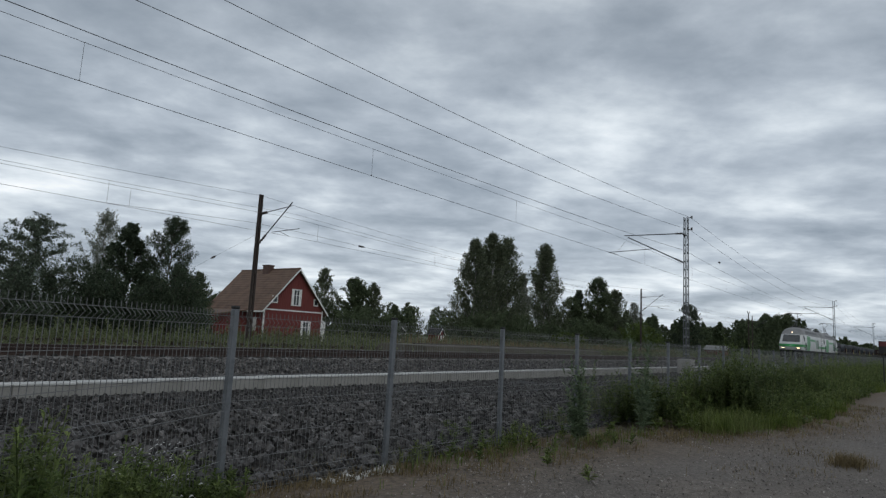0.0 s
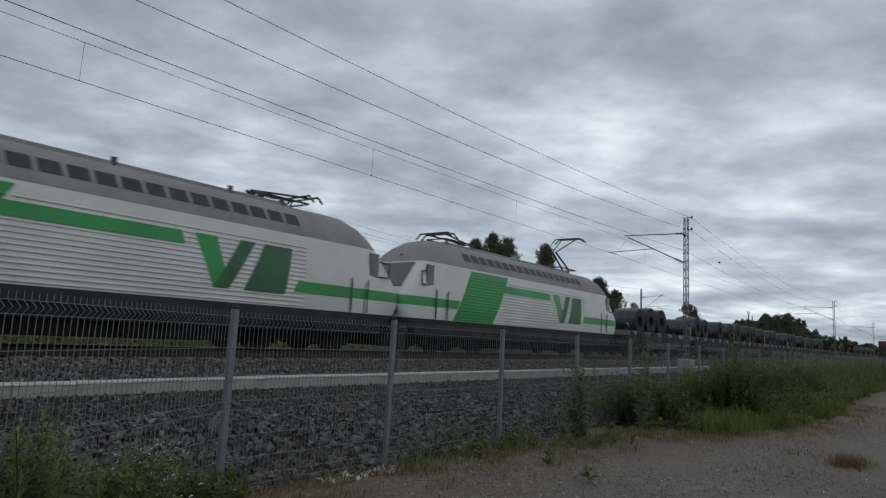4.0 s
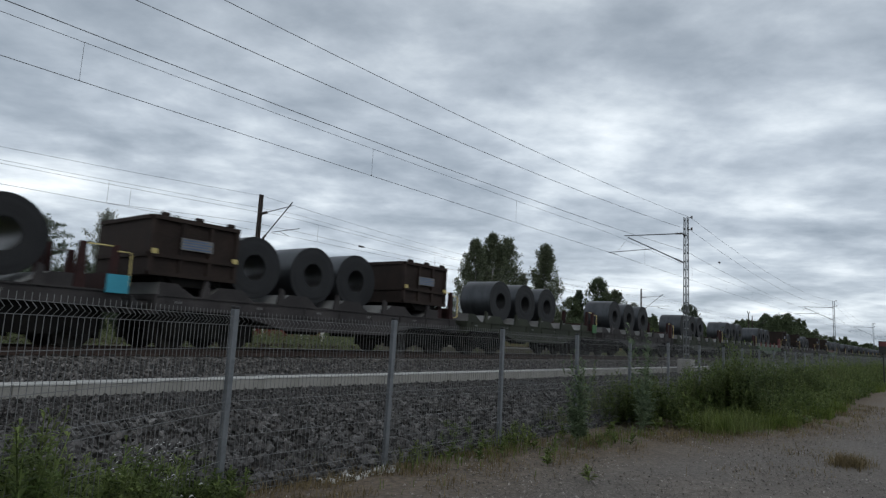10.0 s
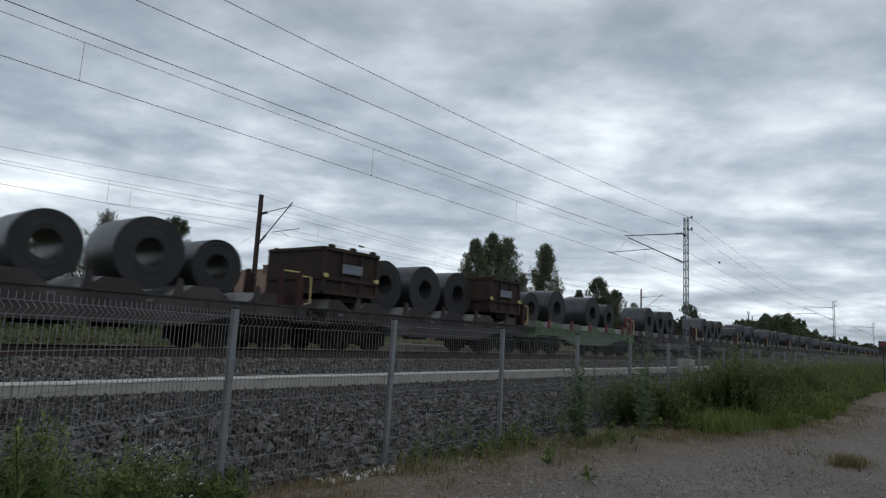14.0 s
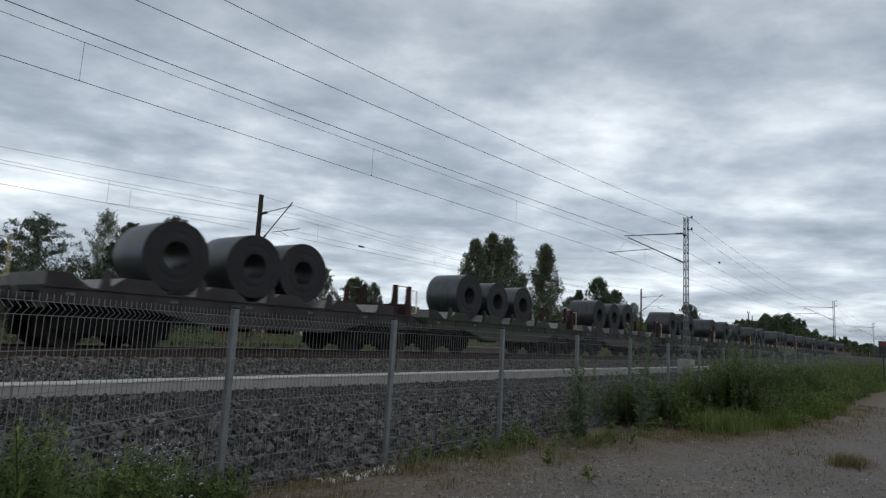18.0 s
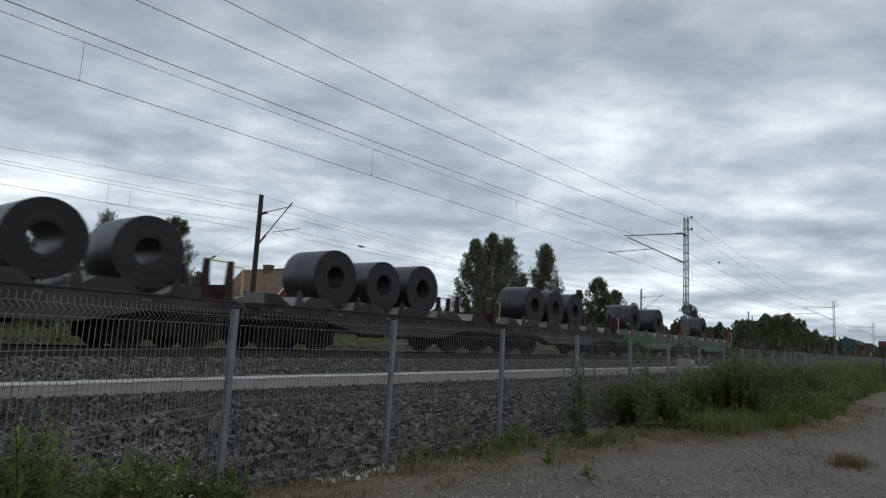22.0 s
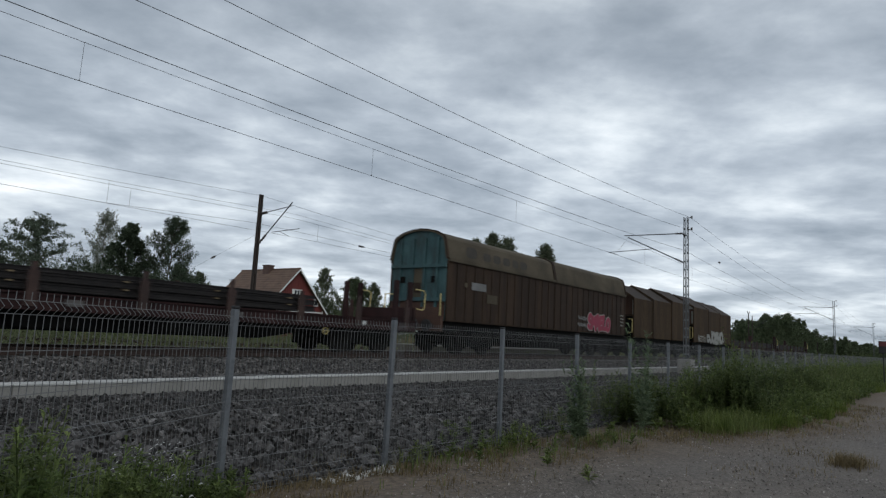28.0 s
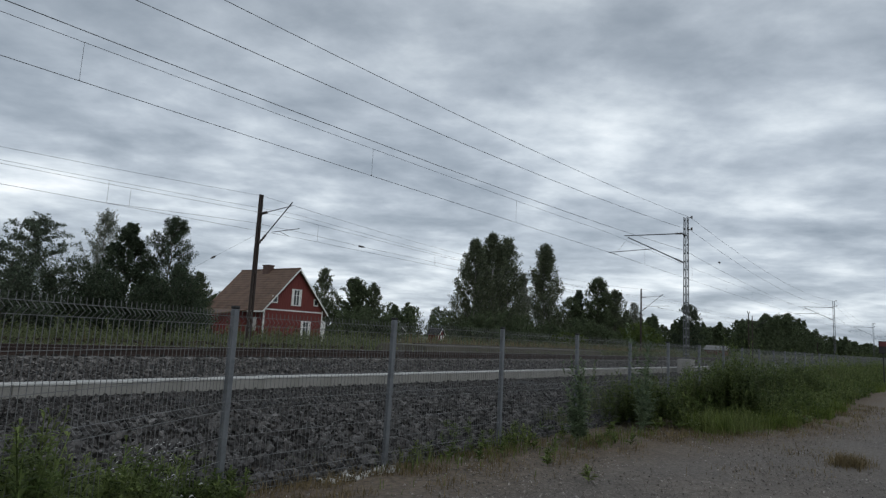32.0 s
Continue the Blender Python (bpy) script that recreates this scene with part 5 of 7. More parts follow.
def sliding_wall_car():
    root = empty("sliding_wall_wagon", pose(0, 0, 0), "long brown sliding-wall boxcar with a rounded roof and faded teal end", "freight wagon")
    L = 17.8
    ze, zr, zb, hw = 3.60, 4.81, 1.25, 1.45
    # end walls
    for x, nm in ((0.20, "end_wall"), (L - 0.55, "end_wall")):
        bm = B()
        prism(bm, [(-hw + 0.03, zb), (hw - 0.03, zb)] + arc_roof(hw - 0.05, ze, zr - 0.05), x, x + 0.1, "x")
        part(nm, bm, M_TEAL, root, "faded teal steel end")
    for y in (-0.95, -0.3, 0.3, 0.95):
        bm = B()
        box(bm, 0.12, 0.20, y - 0.05, y + 0.05, zb, 4.45)
        part("end_rib", bm, M_TEAL, root)
    for z in (2.05, 3.35):
        bm = B()
        box(bm, 0.09, 0.20, -hw + 0.05, hw - 0.05, z - 0.06, z + 0.06)
        part("end_beam", bm, M_TEAL, root)
    bm = B()
    box(bm, 0.15, 0.174, -0.16, 0.16, 2.3, 2.7)
    part("rust_patch", bm, M_BOXBROWN, root)
    for y in (-0.8, 0.8):
        bm = B()
        box(bm, 0.14, 0.199, y - 0.12, y + 0.12, 2.7, 2.95)
        part("end_hatch", bm, M_RUNGEAR, root)
    for y0, y1 in ((-1.36, -1.02), (-0.88, -0.37), (-0.23, 0.23), (0.37, 0.88), (1.02, 1.36)):
        bm = B()
        box(bm, 0.17, 0.199, y0, y1, zb + 0.05, 1.97)
        part("rust_panel", bm, M_RUST, root, "rust-stained lower panel")
    bm = B()
    box(bm, 0.175, 0.199, -0.22, 0.22, 2.14, 3.26)
    part("stained_panel", bm, M_BOXROOF, root, "dusty stained panel")
    # lower sides: two sliding walls with upright ribs
    for s in (-1, 1):
        for xa, xb in ((0.20, 8.65), (8.7, L - 0.45)):
            bm = B()
            y = s * hw
            box(bm, xa, xb, min(y, y - s * 0.06), max(y, y - s * 0.06), zb, 3.55)
            part("sliding_wall", bm, M_BOXBROWN, root)
            k = 14
            for i in range(k + 1):
                x = xa + (xb - xa) * i / k
                bm = B()
                box(bm, max(x - 0.04, xa), min(x + 0.04, xb), y + s * 0.001 - (0.03 if s < 0 else 0), y + s * 0.001 + (0.03 if s > 0 else 0), zb + 0.05, 3.5)
                part("wall_rib", bm, M_BOXBROWN, root)
            bm = B()
            box(bm, xa, xb, y - 0.08 if s < 0 else y, y if s < 0 else y + 0.08, 3.52, 3.64)
            part("cornice", bm, M_BOXROOF, root)
    for xa, xb in ((0.10, 8.66), (8.69, L - 0.35)):
        bm = B()
        prof = [(-hw, 3.6)] + [(-hw, ze)] + arc_roof(hw, ze, zr)[::-1][1:-1] + [(hw, ze), (hw, 3.6), (hw - 0.05, 3.6), (hw - 0.05, ze)] + [(a * 0.965, b - 0.05) for a, b in arc_roof(hw, ze, zr)[1:-1]] + [(-hw + 0.05, ze), (-hw + 0.05, 3.6)]
        prism(bm, prof, xa, xb, "x")
        part("roof", bm, M_BOXROOF, root, "dusty brown roof shell")
        for x in (xa, xb - 0.09):
            bm = B()
            prof2 = [(a * 1.03, b + 0.04) for a, b in [(-hw, 3.6), (-hw, ze)] + arc_roof(hw, ze, zr)[::-1][1:-1] + [(hw, ze), (hw, 3.6)]]
            prism(bm, prof2 + [(a * 0.99, b) for a, b in ([(-hw, 3.6), (-hw, ze)] + arc_roof(hw, ze, zr)[::-1][1:-1] + [(hw, ze), (hw, 3.6)])[::-1]], x, x + 0.09, "x")
            part("roof_edge", bm, M_BOXBROWN, root)
    bm = B()
    box(bm, 0.3, L - 0.3, -1.3, 1.3, 1.0, 1.24)
    for s in (-1, 1):
        box(bm, 3.6, L - 3.6, s * 1.3 - 0.04, s * 1.3 + 0.04, 0.7, 1.0)
    part("underframe", bm, M_RUNGEAR, root)
    belly(root, 4.5, L - 4.5)
    # the faded owner's mark as plain rounded shapes on the roof's shoulder
    def shoulder(z):
        return -hw * (1.0 - 0.055 * (z - 3.6) / 0.436 if z < 4.036 else 0.945 - 0.060 * (z - 4.036) / 0.363) - 0.012
    for xa, w, top in ((1.35, 0.75, 4.26), (2.55, 0.55, 4.16), (3.30, 0.55, 4.16), (4.05, 0.55, 4.16), (4.80, 0.50, 4.16), (5.45, 0.60, 4.16)):
        bm = B()
        z0, n = 3.80, 16
        ring = []
        for k in range(n):
            a = 2 * math.pi * k / n
            c, d = math.cos(a), math.sin(a)
            q = 1 / (abs(c) ** 4 + abs(d) ** 4) ** 0.25
            z = (z0 + top) / 2 + (top - z0) / 2 * q * d
            ring.append(bm.verts.new((xa + w / 2 + w / 2 * q * c + 0.2 * (z - z0), shoulder(z), z)))
        bm.faces.new(ring)
        part("faded_mark", bm, M_FADED, root)
    bm = B()
    box(bm, 1.75, 2.75, -hw - 0.037, -hw - 0.031, 2.55, 2.85)
    part("notice", bm, M_SEAT, root, "pale notice plate")
    bm = B()
    box(bm, 2.85, 3.6, -hw - 0.037, -hw - 0.031, 2.1, 2.45)
    part("notice", bm, M_BOXROOF, root)
    bm = B()
    rod(bm, (1.35, -hw - 0.03, 2.7), (1.35, -hw - 0.045, 2.7), 0.1, n=14)
    part("round_mark", bm, M_BOXROOF, root)
    # painted piece, paler tags beside it and a small notice of lines that cannot be read
    piece(root, "SMAELO", 12.32, 15.05, 1.50, 2.16, -hw - 0.034, M_PINK, M_PALE, 0.125, 0.045, 0.06, 0.05)
    for k in range(2):
        piece(root, "~~~", 11.15, 12.15, 1.50 + 0.34 * k, 1.76 + 0.34 * k, -hw - 0.034, M_SEAT, M_FADED, 0.022, 0.0)
    for k in range(4):
        piece(root, "~~", L - 1.3, L - 0.8, 1.75 + 0.19 * k, 1.87 + 0.19 * k, -hw - 0.034, M_PALE, M_FADED, 0.013, 0.0)
    for s in (-1, 1):
        bm = B()
        pipe(bm, [(0.18, s * 1.2, 2.25), (-0.12, s * 1.42, 2.25), (-0.12, s * 1.42, 1.45), (0.18, s * 1.2, 1.4)], 0.025)
        part("hand_rail", bm, M_YELLOW, root, "bent pale yellow hand rail")
    bm = B()
    box(bm, 0.02, 0.165, -1.35, 1.35, 0.85, 1.75)
    part("headstock", bm, M_RUST, root)
    for x in (2.7, L - 2.7):
        bogie(root, x)
    buffers(root, 0.10, -1)
    buffers(root, L - 0.3, 1)
    return root


def hood_car(L, sections, pale_end):
    """Telescopic hood wagon: overlapping hood sections with pitched tops."""
    root = empty("hood_wagon", pose(0, 0, 0), "brown telescopic hood wagon with pitched roof and graffiti", "freight wagon", "hood wagons of the train")
    zb, n = 1.22, len(sections)
    for i, (xa, xb, ze, zr) in enumerate(sections):
        hw = 1.40 + 0.25 * (ze - 3.5)
        outer = [(-hw, zb), (-hw, ze), (0, zr), (hw, ze), (hw, zb)]
        inner = [(hw - 0.05, zb), (hw - 0.05, ze - 0.03), (0, zr - 0.06), (-hw + 0.05, ze - 0.03), (-hw + 0.05, zb)]
        bm = B()
        prism(bm, outer + inner, xa, xb, "x")
        h = part("hood", bm, [M_HOOD, M_HOODROOF], root, "brown sheet metal hood section")
        for f in h.data.polygons:
            if abs(f.normal.z) > 0.3:
                f.material_index = 1
        for x in (xa, xb - 0.08):
            bm = B()
            o2 = [(a * 1.02, b + (0.03 if b > 2 else 0)) for a, b in outer]
            prism(bm, o2 + [(a * 0.995, b) for a, b in outer[::-1]], x, x + 0.08, "x")
            part("hood_rim", bm, M_BOXBROWN, root)
        if i in (0, n - 1):
            x = xa + 0.25 if i == 0 else xb - 0.3
            bm = B()
            prism(bm, [(-hw + 0.06, zb), (hw - 0.06, zb), (hw - 0.06, ze - 0.06), (0, zr - 0.12), (-hw + 0.06, ze - 0.06)], x, x + 0.05, "x")
            part("end_wall", bm, M_RUST, root, "rusty brown end wall")
            if pale_end:
                bm = B()
                prism(bm, [(-hw + 0.1, ze - 0.16), (hw - 0.1, ze - 0.16), (hw - 0.1, ze - 0.08), (0, zr - 0.16), (-hw + 0.1, ze - 0.08)], x - 0.012, x - 0.002, "x")
                part("gable_plate", bm, M_PALE, root, "dirty white gable plate")
            bm = B()
            prism(bm, [(-1.36, 1.35), (-1.24, 1.35), (-1.24, 3.5), (-1.36, 3.5)], x - 0.012, x - 0.002, "x")
            part("side_strip", bm, M_PALE, root, "dirty white edge strip")
            for y in (-0.75, 0, 0.75):
                bm = B()
                box(bm, x - 0.07, x, y - 0.07, y + 0.07, 2.5, 3.6)
                part("end_rib", bm, M_RUSTRIB, root, "rust-streaked upright rib")
            bm = B()
            box(bm, x - 0.05, x, -hw + 0.08, hw - 0.08, zb + 0.02, 2.48)
            part("end_door", bm, M_RUNGEAR, root, "near-black lower end")
            bm = B()
            box(bm, x - 0.10, x, -hw + 0.07, hw - 0.07, 2.48, 2.60)
            part("end_beam", bm, M_BOXBROWN, root)
    bm = B()
    box(bm, 0.3, L - 0.3, -1.3, 1.3, 0.95, 1.2)
    part("underframe", bm, M_RUNGEAR, root)
    belly(root, 3.9, L - 3.9)
    for x in (0.1, L - 0.1):
        for s in (-1, 1):
            bm = B()
            pipe(bm, [(x, s * 1.2, 2.3), (x, s * 1.42, 2.3), (x, s * 1.42, 1.5), (x, s * 1.2, 1.45)], 0.025)
            part("hand_rail", bm, M_YELLOW, root)
    for x in (2.1, L - 2.1):
        bogie(root, x)
    buffers(root, 0.3, -1)
    buffers(root, L - 0.3, 1)
    return root


box_a = sliding_wall_car()
MOVING.append((box_a, 695.55))
hood_b = hood_car(11.4, [(0.35, 3.65, 3.60, 4.55), (3.55, 7.15, 3.72, 4.66), (7.05, 10.85, 3.88, 4.80)], False)
MOVING.append((hood_b, 714.0))
hood_c = hood_car(11.1, [(0.15, 4.10, 3.84, 4.78), (4.0, 7.50, 3.74, 4.66), (7.4, 10.85, 3.70, 4.62)], True)
piece(hood_c, "JOEHO", 4.15, 8.0, 1.30, 2.06, -1.515, M_PALE, M_RUNGEAR, 0.175, 0.022, 0.0, 0.0)
piece(hood_c, "O", 3.45, 4.1, 1.36, 1.80, -1.515, M_PALE, M_RUNGEAR, 0.14, 0.022)
piece(hood_c, "J", 8.10, 8.45, 1.38, 1.66, -1.515, M_PALE, M_RUNGEAR, 0.06, 0.022)
piece(hood_c, "BEZTOJ", 1.15, 3.05, 1.30, 1.72, -1.515, M_PALE, M_RUNGEAR, 0.036, 0.0, 0.0, -0.15)
MOVING.append((hood_c, 725.85))


def end_plate(p, material, label, x):
    """A small coloured sheet fixed on a wagon's end."""
    root = empty("coloured_sheet", pose(0, 0, 0), label, "sheet")
    bm = B()
    box(bm, x, x + 0.5, -1.47, -1.43, 1.26, 1.68)
    part("sheet", bm, material, root, bevel=0.01)
    MOVING.append((root, p))


end_plate(FIRST + PITCH * 8, mat("cyan_sheet", [(0.02, 0.22, 0.31), (0.04, 0.30, 0.40)], 0.6, 0, 2, 0.1), "bright cyan sheet on the wagon end", 11.85)
end_plate(FIRST + PITCH * 10, mat("green_sheet", [(0.025, 0.09, 0.03), (0.04, 0.13, 0.045)], 0.6, 0, 2, 0.1), "bright green sheet on the wagon end", 11.6)


# ---- locomotives ----
M_LWHITE = mat("white_loco_paint", [(0.47, 0.475, 0.465), (0.57, 0.575, 0.57)], 0.45, 0, 0.8, 0.05)
M_LGREY = mat("grey_loco_roof", [(0.17, 0.172, 0.172), (0.245, 0.247, 0.247)], 0.65, 0, 0.9, 0.1)
M_LGREEN = mat("green_loco_paint", [(0.02, 0.20, 0.045), (0.03, 0.27, 0.06)], 0.4, 0, 0.8, 0.05)
M_LSOLE = mat("loco_sole_grey", [(0.026, 0.028, 0.028), (0.050, 0.052, 0.052)], 0.75, 0, 1.5, 0.2, spec=0.2)
# brighter than the green paint: the panel's reflected light put into its colour
M_LFRONT = mat("brightened_green_front", [(0.03, 0.36, 0.09), (0.05, 0.44, 0.12)], 0.35, 0, 2, 0.0)
M_LMARK = mat("dark_green_mark", [(0.022, 0.085, 0.035), (0.035, 0.12, 0.05)], 0.5, 0, 1, 0.05)
M_LSKIRT = mat("loco_skirt", [(0.011, 0.012, 0.013), (0.022, 0.024, 0.026)], 0.75, 0, 1.5, 0.2, spec=0.15)
M_LDARK = mat("loco_dark", [(0.018, 0.02, 0.022), (0.04, 0.042, 0.045)], 0.5, 0, 2, 0.1)
M_SCREEN = mat("windscreen", [(0.022, 0.026, 0.027), (0.038, 0.043, 0.045)], 0.08, 0, 1, 0, spec=1.0)
M_LAMP = mat("lit_headlamp", [(1.0, 0.62, 0.36), (1.0, 0.78, 0.55)], 0.3, 0, 1, 0, emit=4.0)

LOCO_LEVELS = [(0.95, 1.40, 0.45), (1.27, 1.47, 0.16), (1.72, 1.50, 0.0), (2.05, 1.50, 0.02), (2.28, 1.49, 0.22), (3.38, 1.38, 1.15), (3.66, 1.30, 1.42), (4.00, 1.10, 1.80), (4.30, 0.72, 2.30), (4.40, 0.0, 2.60)]
LOCO_L = 18.6


def loco_side(z):
    for (a, wa, _), (b, wb, _) in zip(LOCO_LEVELS, LOCO_LEVELS[1:]):
        if a <= z <= b:
            return wa + (wb - wa) * (z - a) / (b - a)
    return 1.4


def decal(parent, name, pts, material, lift=0.006, label=""):
    """A painted field on the near and far side, following the body's tumblehome."""
    for s in (-1, 1):
        bm = B()
        zs = sorted(set([round(p[1], 3) for p in pts] + [z for z, _, _ in LOCO_LEVELS if min(p[1] for p in pts) < z < max(p[1] for p in pts)]))
        # cut the outline into level strips
        def span(z):
            xs = []
            n = len(pts)
            for i in range(n):
                (xa, za), (xb, zb) = pts[i], pts[(i + 1) % n]
                if abs(za - zb) < 1e-6:
                    if abs(za - z) < 1e-6:
                        xs += [xa, xb]
                elif min(za, zb) - 1e-6 <= z <= max(za, zb) + 1e-6:
                    xs.append(xa + (xb - xa) * (z - za) / (zb - za))
            return min(xs), max(xs)
        for z0, z1 in zip(zs, zs[1:]):
            a0, b0 = span(z0)
            a1, b1 = span(z1)
            y0, y1 = s * (loco_side(z0) + lift), s * (loco_side(z1) + lift)
            bm.faces.new([bm.verts.new(c) for c in ((a0, y0, z0), (b0, y0, z0), (b1, y1, z1), (a1, y1, z1))])
        part(name, bm, material, parent, label)


def make_loco(leading):
    root = empty("electric_locomotive", pose(0, 0, 0), "leading white and green electric locomotive with lit headlights" if leading else "second white and green electric locomotive with unlit cab", "locomotive", "locomotives of the train")
    half = LOCO_L / 2
    stations = [0, 0.12, 0.35, 0.8, 1.6, 3.0, 5.5, half]
    squeeze = [0.80, 0.90, 0.965, 0.99, 1, 1, 1, 1]
    bm = B()
    grid = {}
    for end in (0, 1):
        for i, s in enumerate(stations):
            for j, (z, w, f) in enumerate(LOCO_LEVELS):
                for side in (-1, 1):
                    x = f + s / half * (half - f)
                    if end:
                        x = LOCO_L - x
                    if end and i == len(stations) - 1:
                        grid[end, i, j, side] = grid[0, i, j, side]
                    elif w == 0 and side == 1:
                        grid[end, i, j, side] = grid[end, i, j, -1]
                    else:
                        grid[end, i, j, side] = bm.verts.new((x, side * w * squeeze[i], z))
    n, m = len(stations), len(LOCO_LEVELS)

    def face(vs, k):
        vs = list(dict.fromkeys(vs))
        if len(vs) > 2:
            bm.faces.new(vs).material_index = k
    for end in (0, 1):
        for side in (-1, 1):
            for i in range(n - 1):
                for j in range(m - 1):
                    k = 3 if j == 0 else 2 if j == 2 and i < 5 else 1 if j >= 5 else 0
                    face((grid[end, i, j, side], grid[end, i + 1, j, side], grid[end, i + 1, j + 1, side], grid[end, i, j + 1, side]), k)
        for j in range(m - 1):
            k = 3 if j == 0 else 2 if j == 2 else 1 if j >= 5 else 0
            face((grid[end, 0, j, -1], grid[end, 0, j, 1], grid[end, 0, j + 1, 1], grid[end, 0, j + 1, -1]), k)
    part("body", bm, [M_LWHITE, M_LGREY, M_LGREEN, M_LSOLE], root, smooth=True)
    # windscreens, a little proud of the sloping front
    for end in (0, 1):
        lit = leading and not end

        def X(x):
            return LOCO_L - x if end else x
        bm = B()
        z0, z1 = 2.36, 3.33
        def fx(z):
            return 0.22 + (1.15 - 0.22) * (z - 2.28) / 1.1
        c = [(X(fx(z0) - 0.02), -1.08, z0), (X(fx(z0) - 0.02), 1.08, z0), (X(fx(z1) - 0.02), 1.0, z1), (X(fx(z1) - 0.02), -1.0, z1)]
        d = [(a + (-0.03 if end else 0.03), y, z - 0.015) for a, y, z in c]
        A = [bm.verts.new(q) for q in c]
        D = [bm.verts.new(q) for q in d]
        bm.faces.new(A)
        bm.faces.new(D[::-1])
        for i in range(4):
            bm.faces.new((A[i], A[(i + 1) % 4], D[(i + 1) % 4], D[i]))
        ws = part("windscreen", bm, M_SCREEN, root, "dark raked windscreen")
        bm = B()
        for y in (-0.55, 0.35):
            rod(bm, (X(fx(2.38) - 0.05), y, 2.38), (X(fx(2.62) - 0.06), y + 0.28, 2.62), 0.014, n=5)
        part("wiper", bm, M_LDARK, ws)
        for y in (-1, 1):
            lamp = empty("headlight", pose(0, 0, 0), "", "")
            lamp.parent = root
            bm = B()
            box(bm, min(X(-0.04), X(0.12)), max(X(-0.04), X(0.12)), y * 0.92 - 0.26, y * 0.92 + 0.26, 1.42, 1.66)
            part("housing", bm, M_LDARK, lamp, bevel=0.02)
            for k in (-0.1, 0.1):
                bm = B()
                rod(bm, (X(-0.02), y * 0.92 + k, 1.54), (X(-0.055), y * 0.92 + k, 1.54), 0.062, n=14)
                part("lens", bm, M_LAMP if lit else M_SEAT, lamp, "lit warm white lamp" if lit else "")
        bm = B()
        rod(bm, (X(1.46), 0, 3.70), (X(1.37), 0, 3.68), 0.05, n=12)
        part("top_lamp", bm, M_LAMP if lit else M_SEAT, root)
        bm = B()
        box(bm, min(X(-0.008), X(0.02)), max(X(-0.008), X(0.02)), -0.56, 0.56, 1.70, 2.04)
        part("front_panel", bm, M_LFRONT, root, "green front panel, brightened for its reflected light")
        # brand mark as a plain field
        bm = B()
        box(bm, min(X(-0.014), X(0.01)), max(X(-0.014), X(0.01)), -0.13, 0.13, 1.83, 1.92)
        part("front_mark", bm, M_LWHITE, root)
        bm = B()
        prism(bm, [(X(0.5), 0.95), (X(0.15), 0.95), (X(0.3), 0.25), (X(0.6), 0.25)], -1.3, 1.3, "y")
        part("snow_plough", bm, M_RUNGEAR, root)
        for s in (-1, 1):
            w = loco_side(2.7)
            bm = B()
            prism(bm, [(X(1.24), 2.45), (X(1.64), 2.45), (X(1.64), 3.25), (X(1.24), 3.25)], s * w - 0.05, s * w + 0.012, "y") if s > 0 else prism(bm, [(X(1.24), 2.45), (X(1.64), 2.45), (X(1.64), 3.25), (X(1.24), 3.25)], -w - 0.012, -w + 0.05, "y")
            part("side_window", bm, M_SCREEN, root, "dark cab side window")
            bm = B()
            pipe(bm, [(X(1.2), s * (w + 0.01), 2.5), (X(0.85), s * (w + 0.12), 2.5), (X(0.82), s * (w + 0.12), 2.95), (X(1.2), s * (w + 0.01), 3.0)], 0.03)
            part("mirror_frame", bm, M_LDARK, root)
            bm = B()
            for x in (1.74, 2.46):
                rod(bm, (X(x), s * (w + 0.09), 1.3), (X(x), s * (w + 0.09), 2.35), 0.022, n=6)
            part("grab_rail", bm, M_LDARK, root, "dark upright grab rails")
            bm = B()
            for x in (1.82, 2.38):
                box(bm, min(X(x), X(x + 0.02)), max(X(x), X(x + 0.02)), s * 1.503 - 0.004, s * 1.503 + 0.004, 1.2, 2.28)
            part("door_seam", bm, M_LDARK, root)
    # painted fields
    decal(root, "green_field", [(2.87, 1.28), (5.60, 1.28), (6.80, 3.30), (4.07, 3.30)], M_LGREEN, label="slanted green field")
    decal(root, "green_band", [(1.7, 1.72), (3.10, 1.72), (3.30, 2.05), (1.7, 2.05)], M_LGREEN, 0.004)
    decal(root, "green_band", [(13.9, 1.72), (16.3, 1.72), (16.3, 2.05), (14.05, 2.05)], M_LGREEN, 0.028)
    decal(root, "green_stripe", [(6.35, 2.62), (10.50, 2.62), (10.40, 2.94), (6.55, 2.94)], M_LGREEN, 0.028)
    # the owner's mark as plain bars and a plain block
    decal(root, "logo_bar", [(11.35, 1.62), (11.80, 1.62), (11.38, 2.94), (10.75, 2.94)], M_LGREEN, 0.028, "plain green slanted bar")
    decal(root, "logo_bar", [(11.35, 1.62), (11.80, 1.62), (12.55, 2.94), (12.08, 2.94)], M_LMARK, 0.030, "plain dark green slanted bar")
    decal(root, "logo_block", [(12.25, 1.62), (13.60, 1.62), (13.80, 2.94), (12.85, 2.94)], M_LMARK, 0.029, "plain dark green block")
    for nm, mt, xa, xb in (("green_ribs", M_LGREEN, 2.90, 5.55), ("white_ribs", M_LWHITE, 5.65, 14.3)):
        bm = B()
        for s in (-1, 1):
            for i in range(15):
                z = 1.34 + i * 0.122
                w = loco_side(z)
                sh = (z - 1.2) * 0.594
                prism(bm, [(s * (w + 0.005), z - 0.03), (s * (w + 0.024), z - 0.012), (s * (w + 0.024), z + 0.012), (s * (w + 0.005), z + 0.03)], xa + sh, xb + sh if mt is M_LGREEN else xb, "x")
        part(nm, bm, mt, root, "fine horizontal ribs")
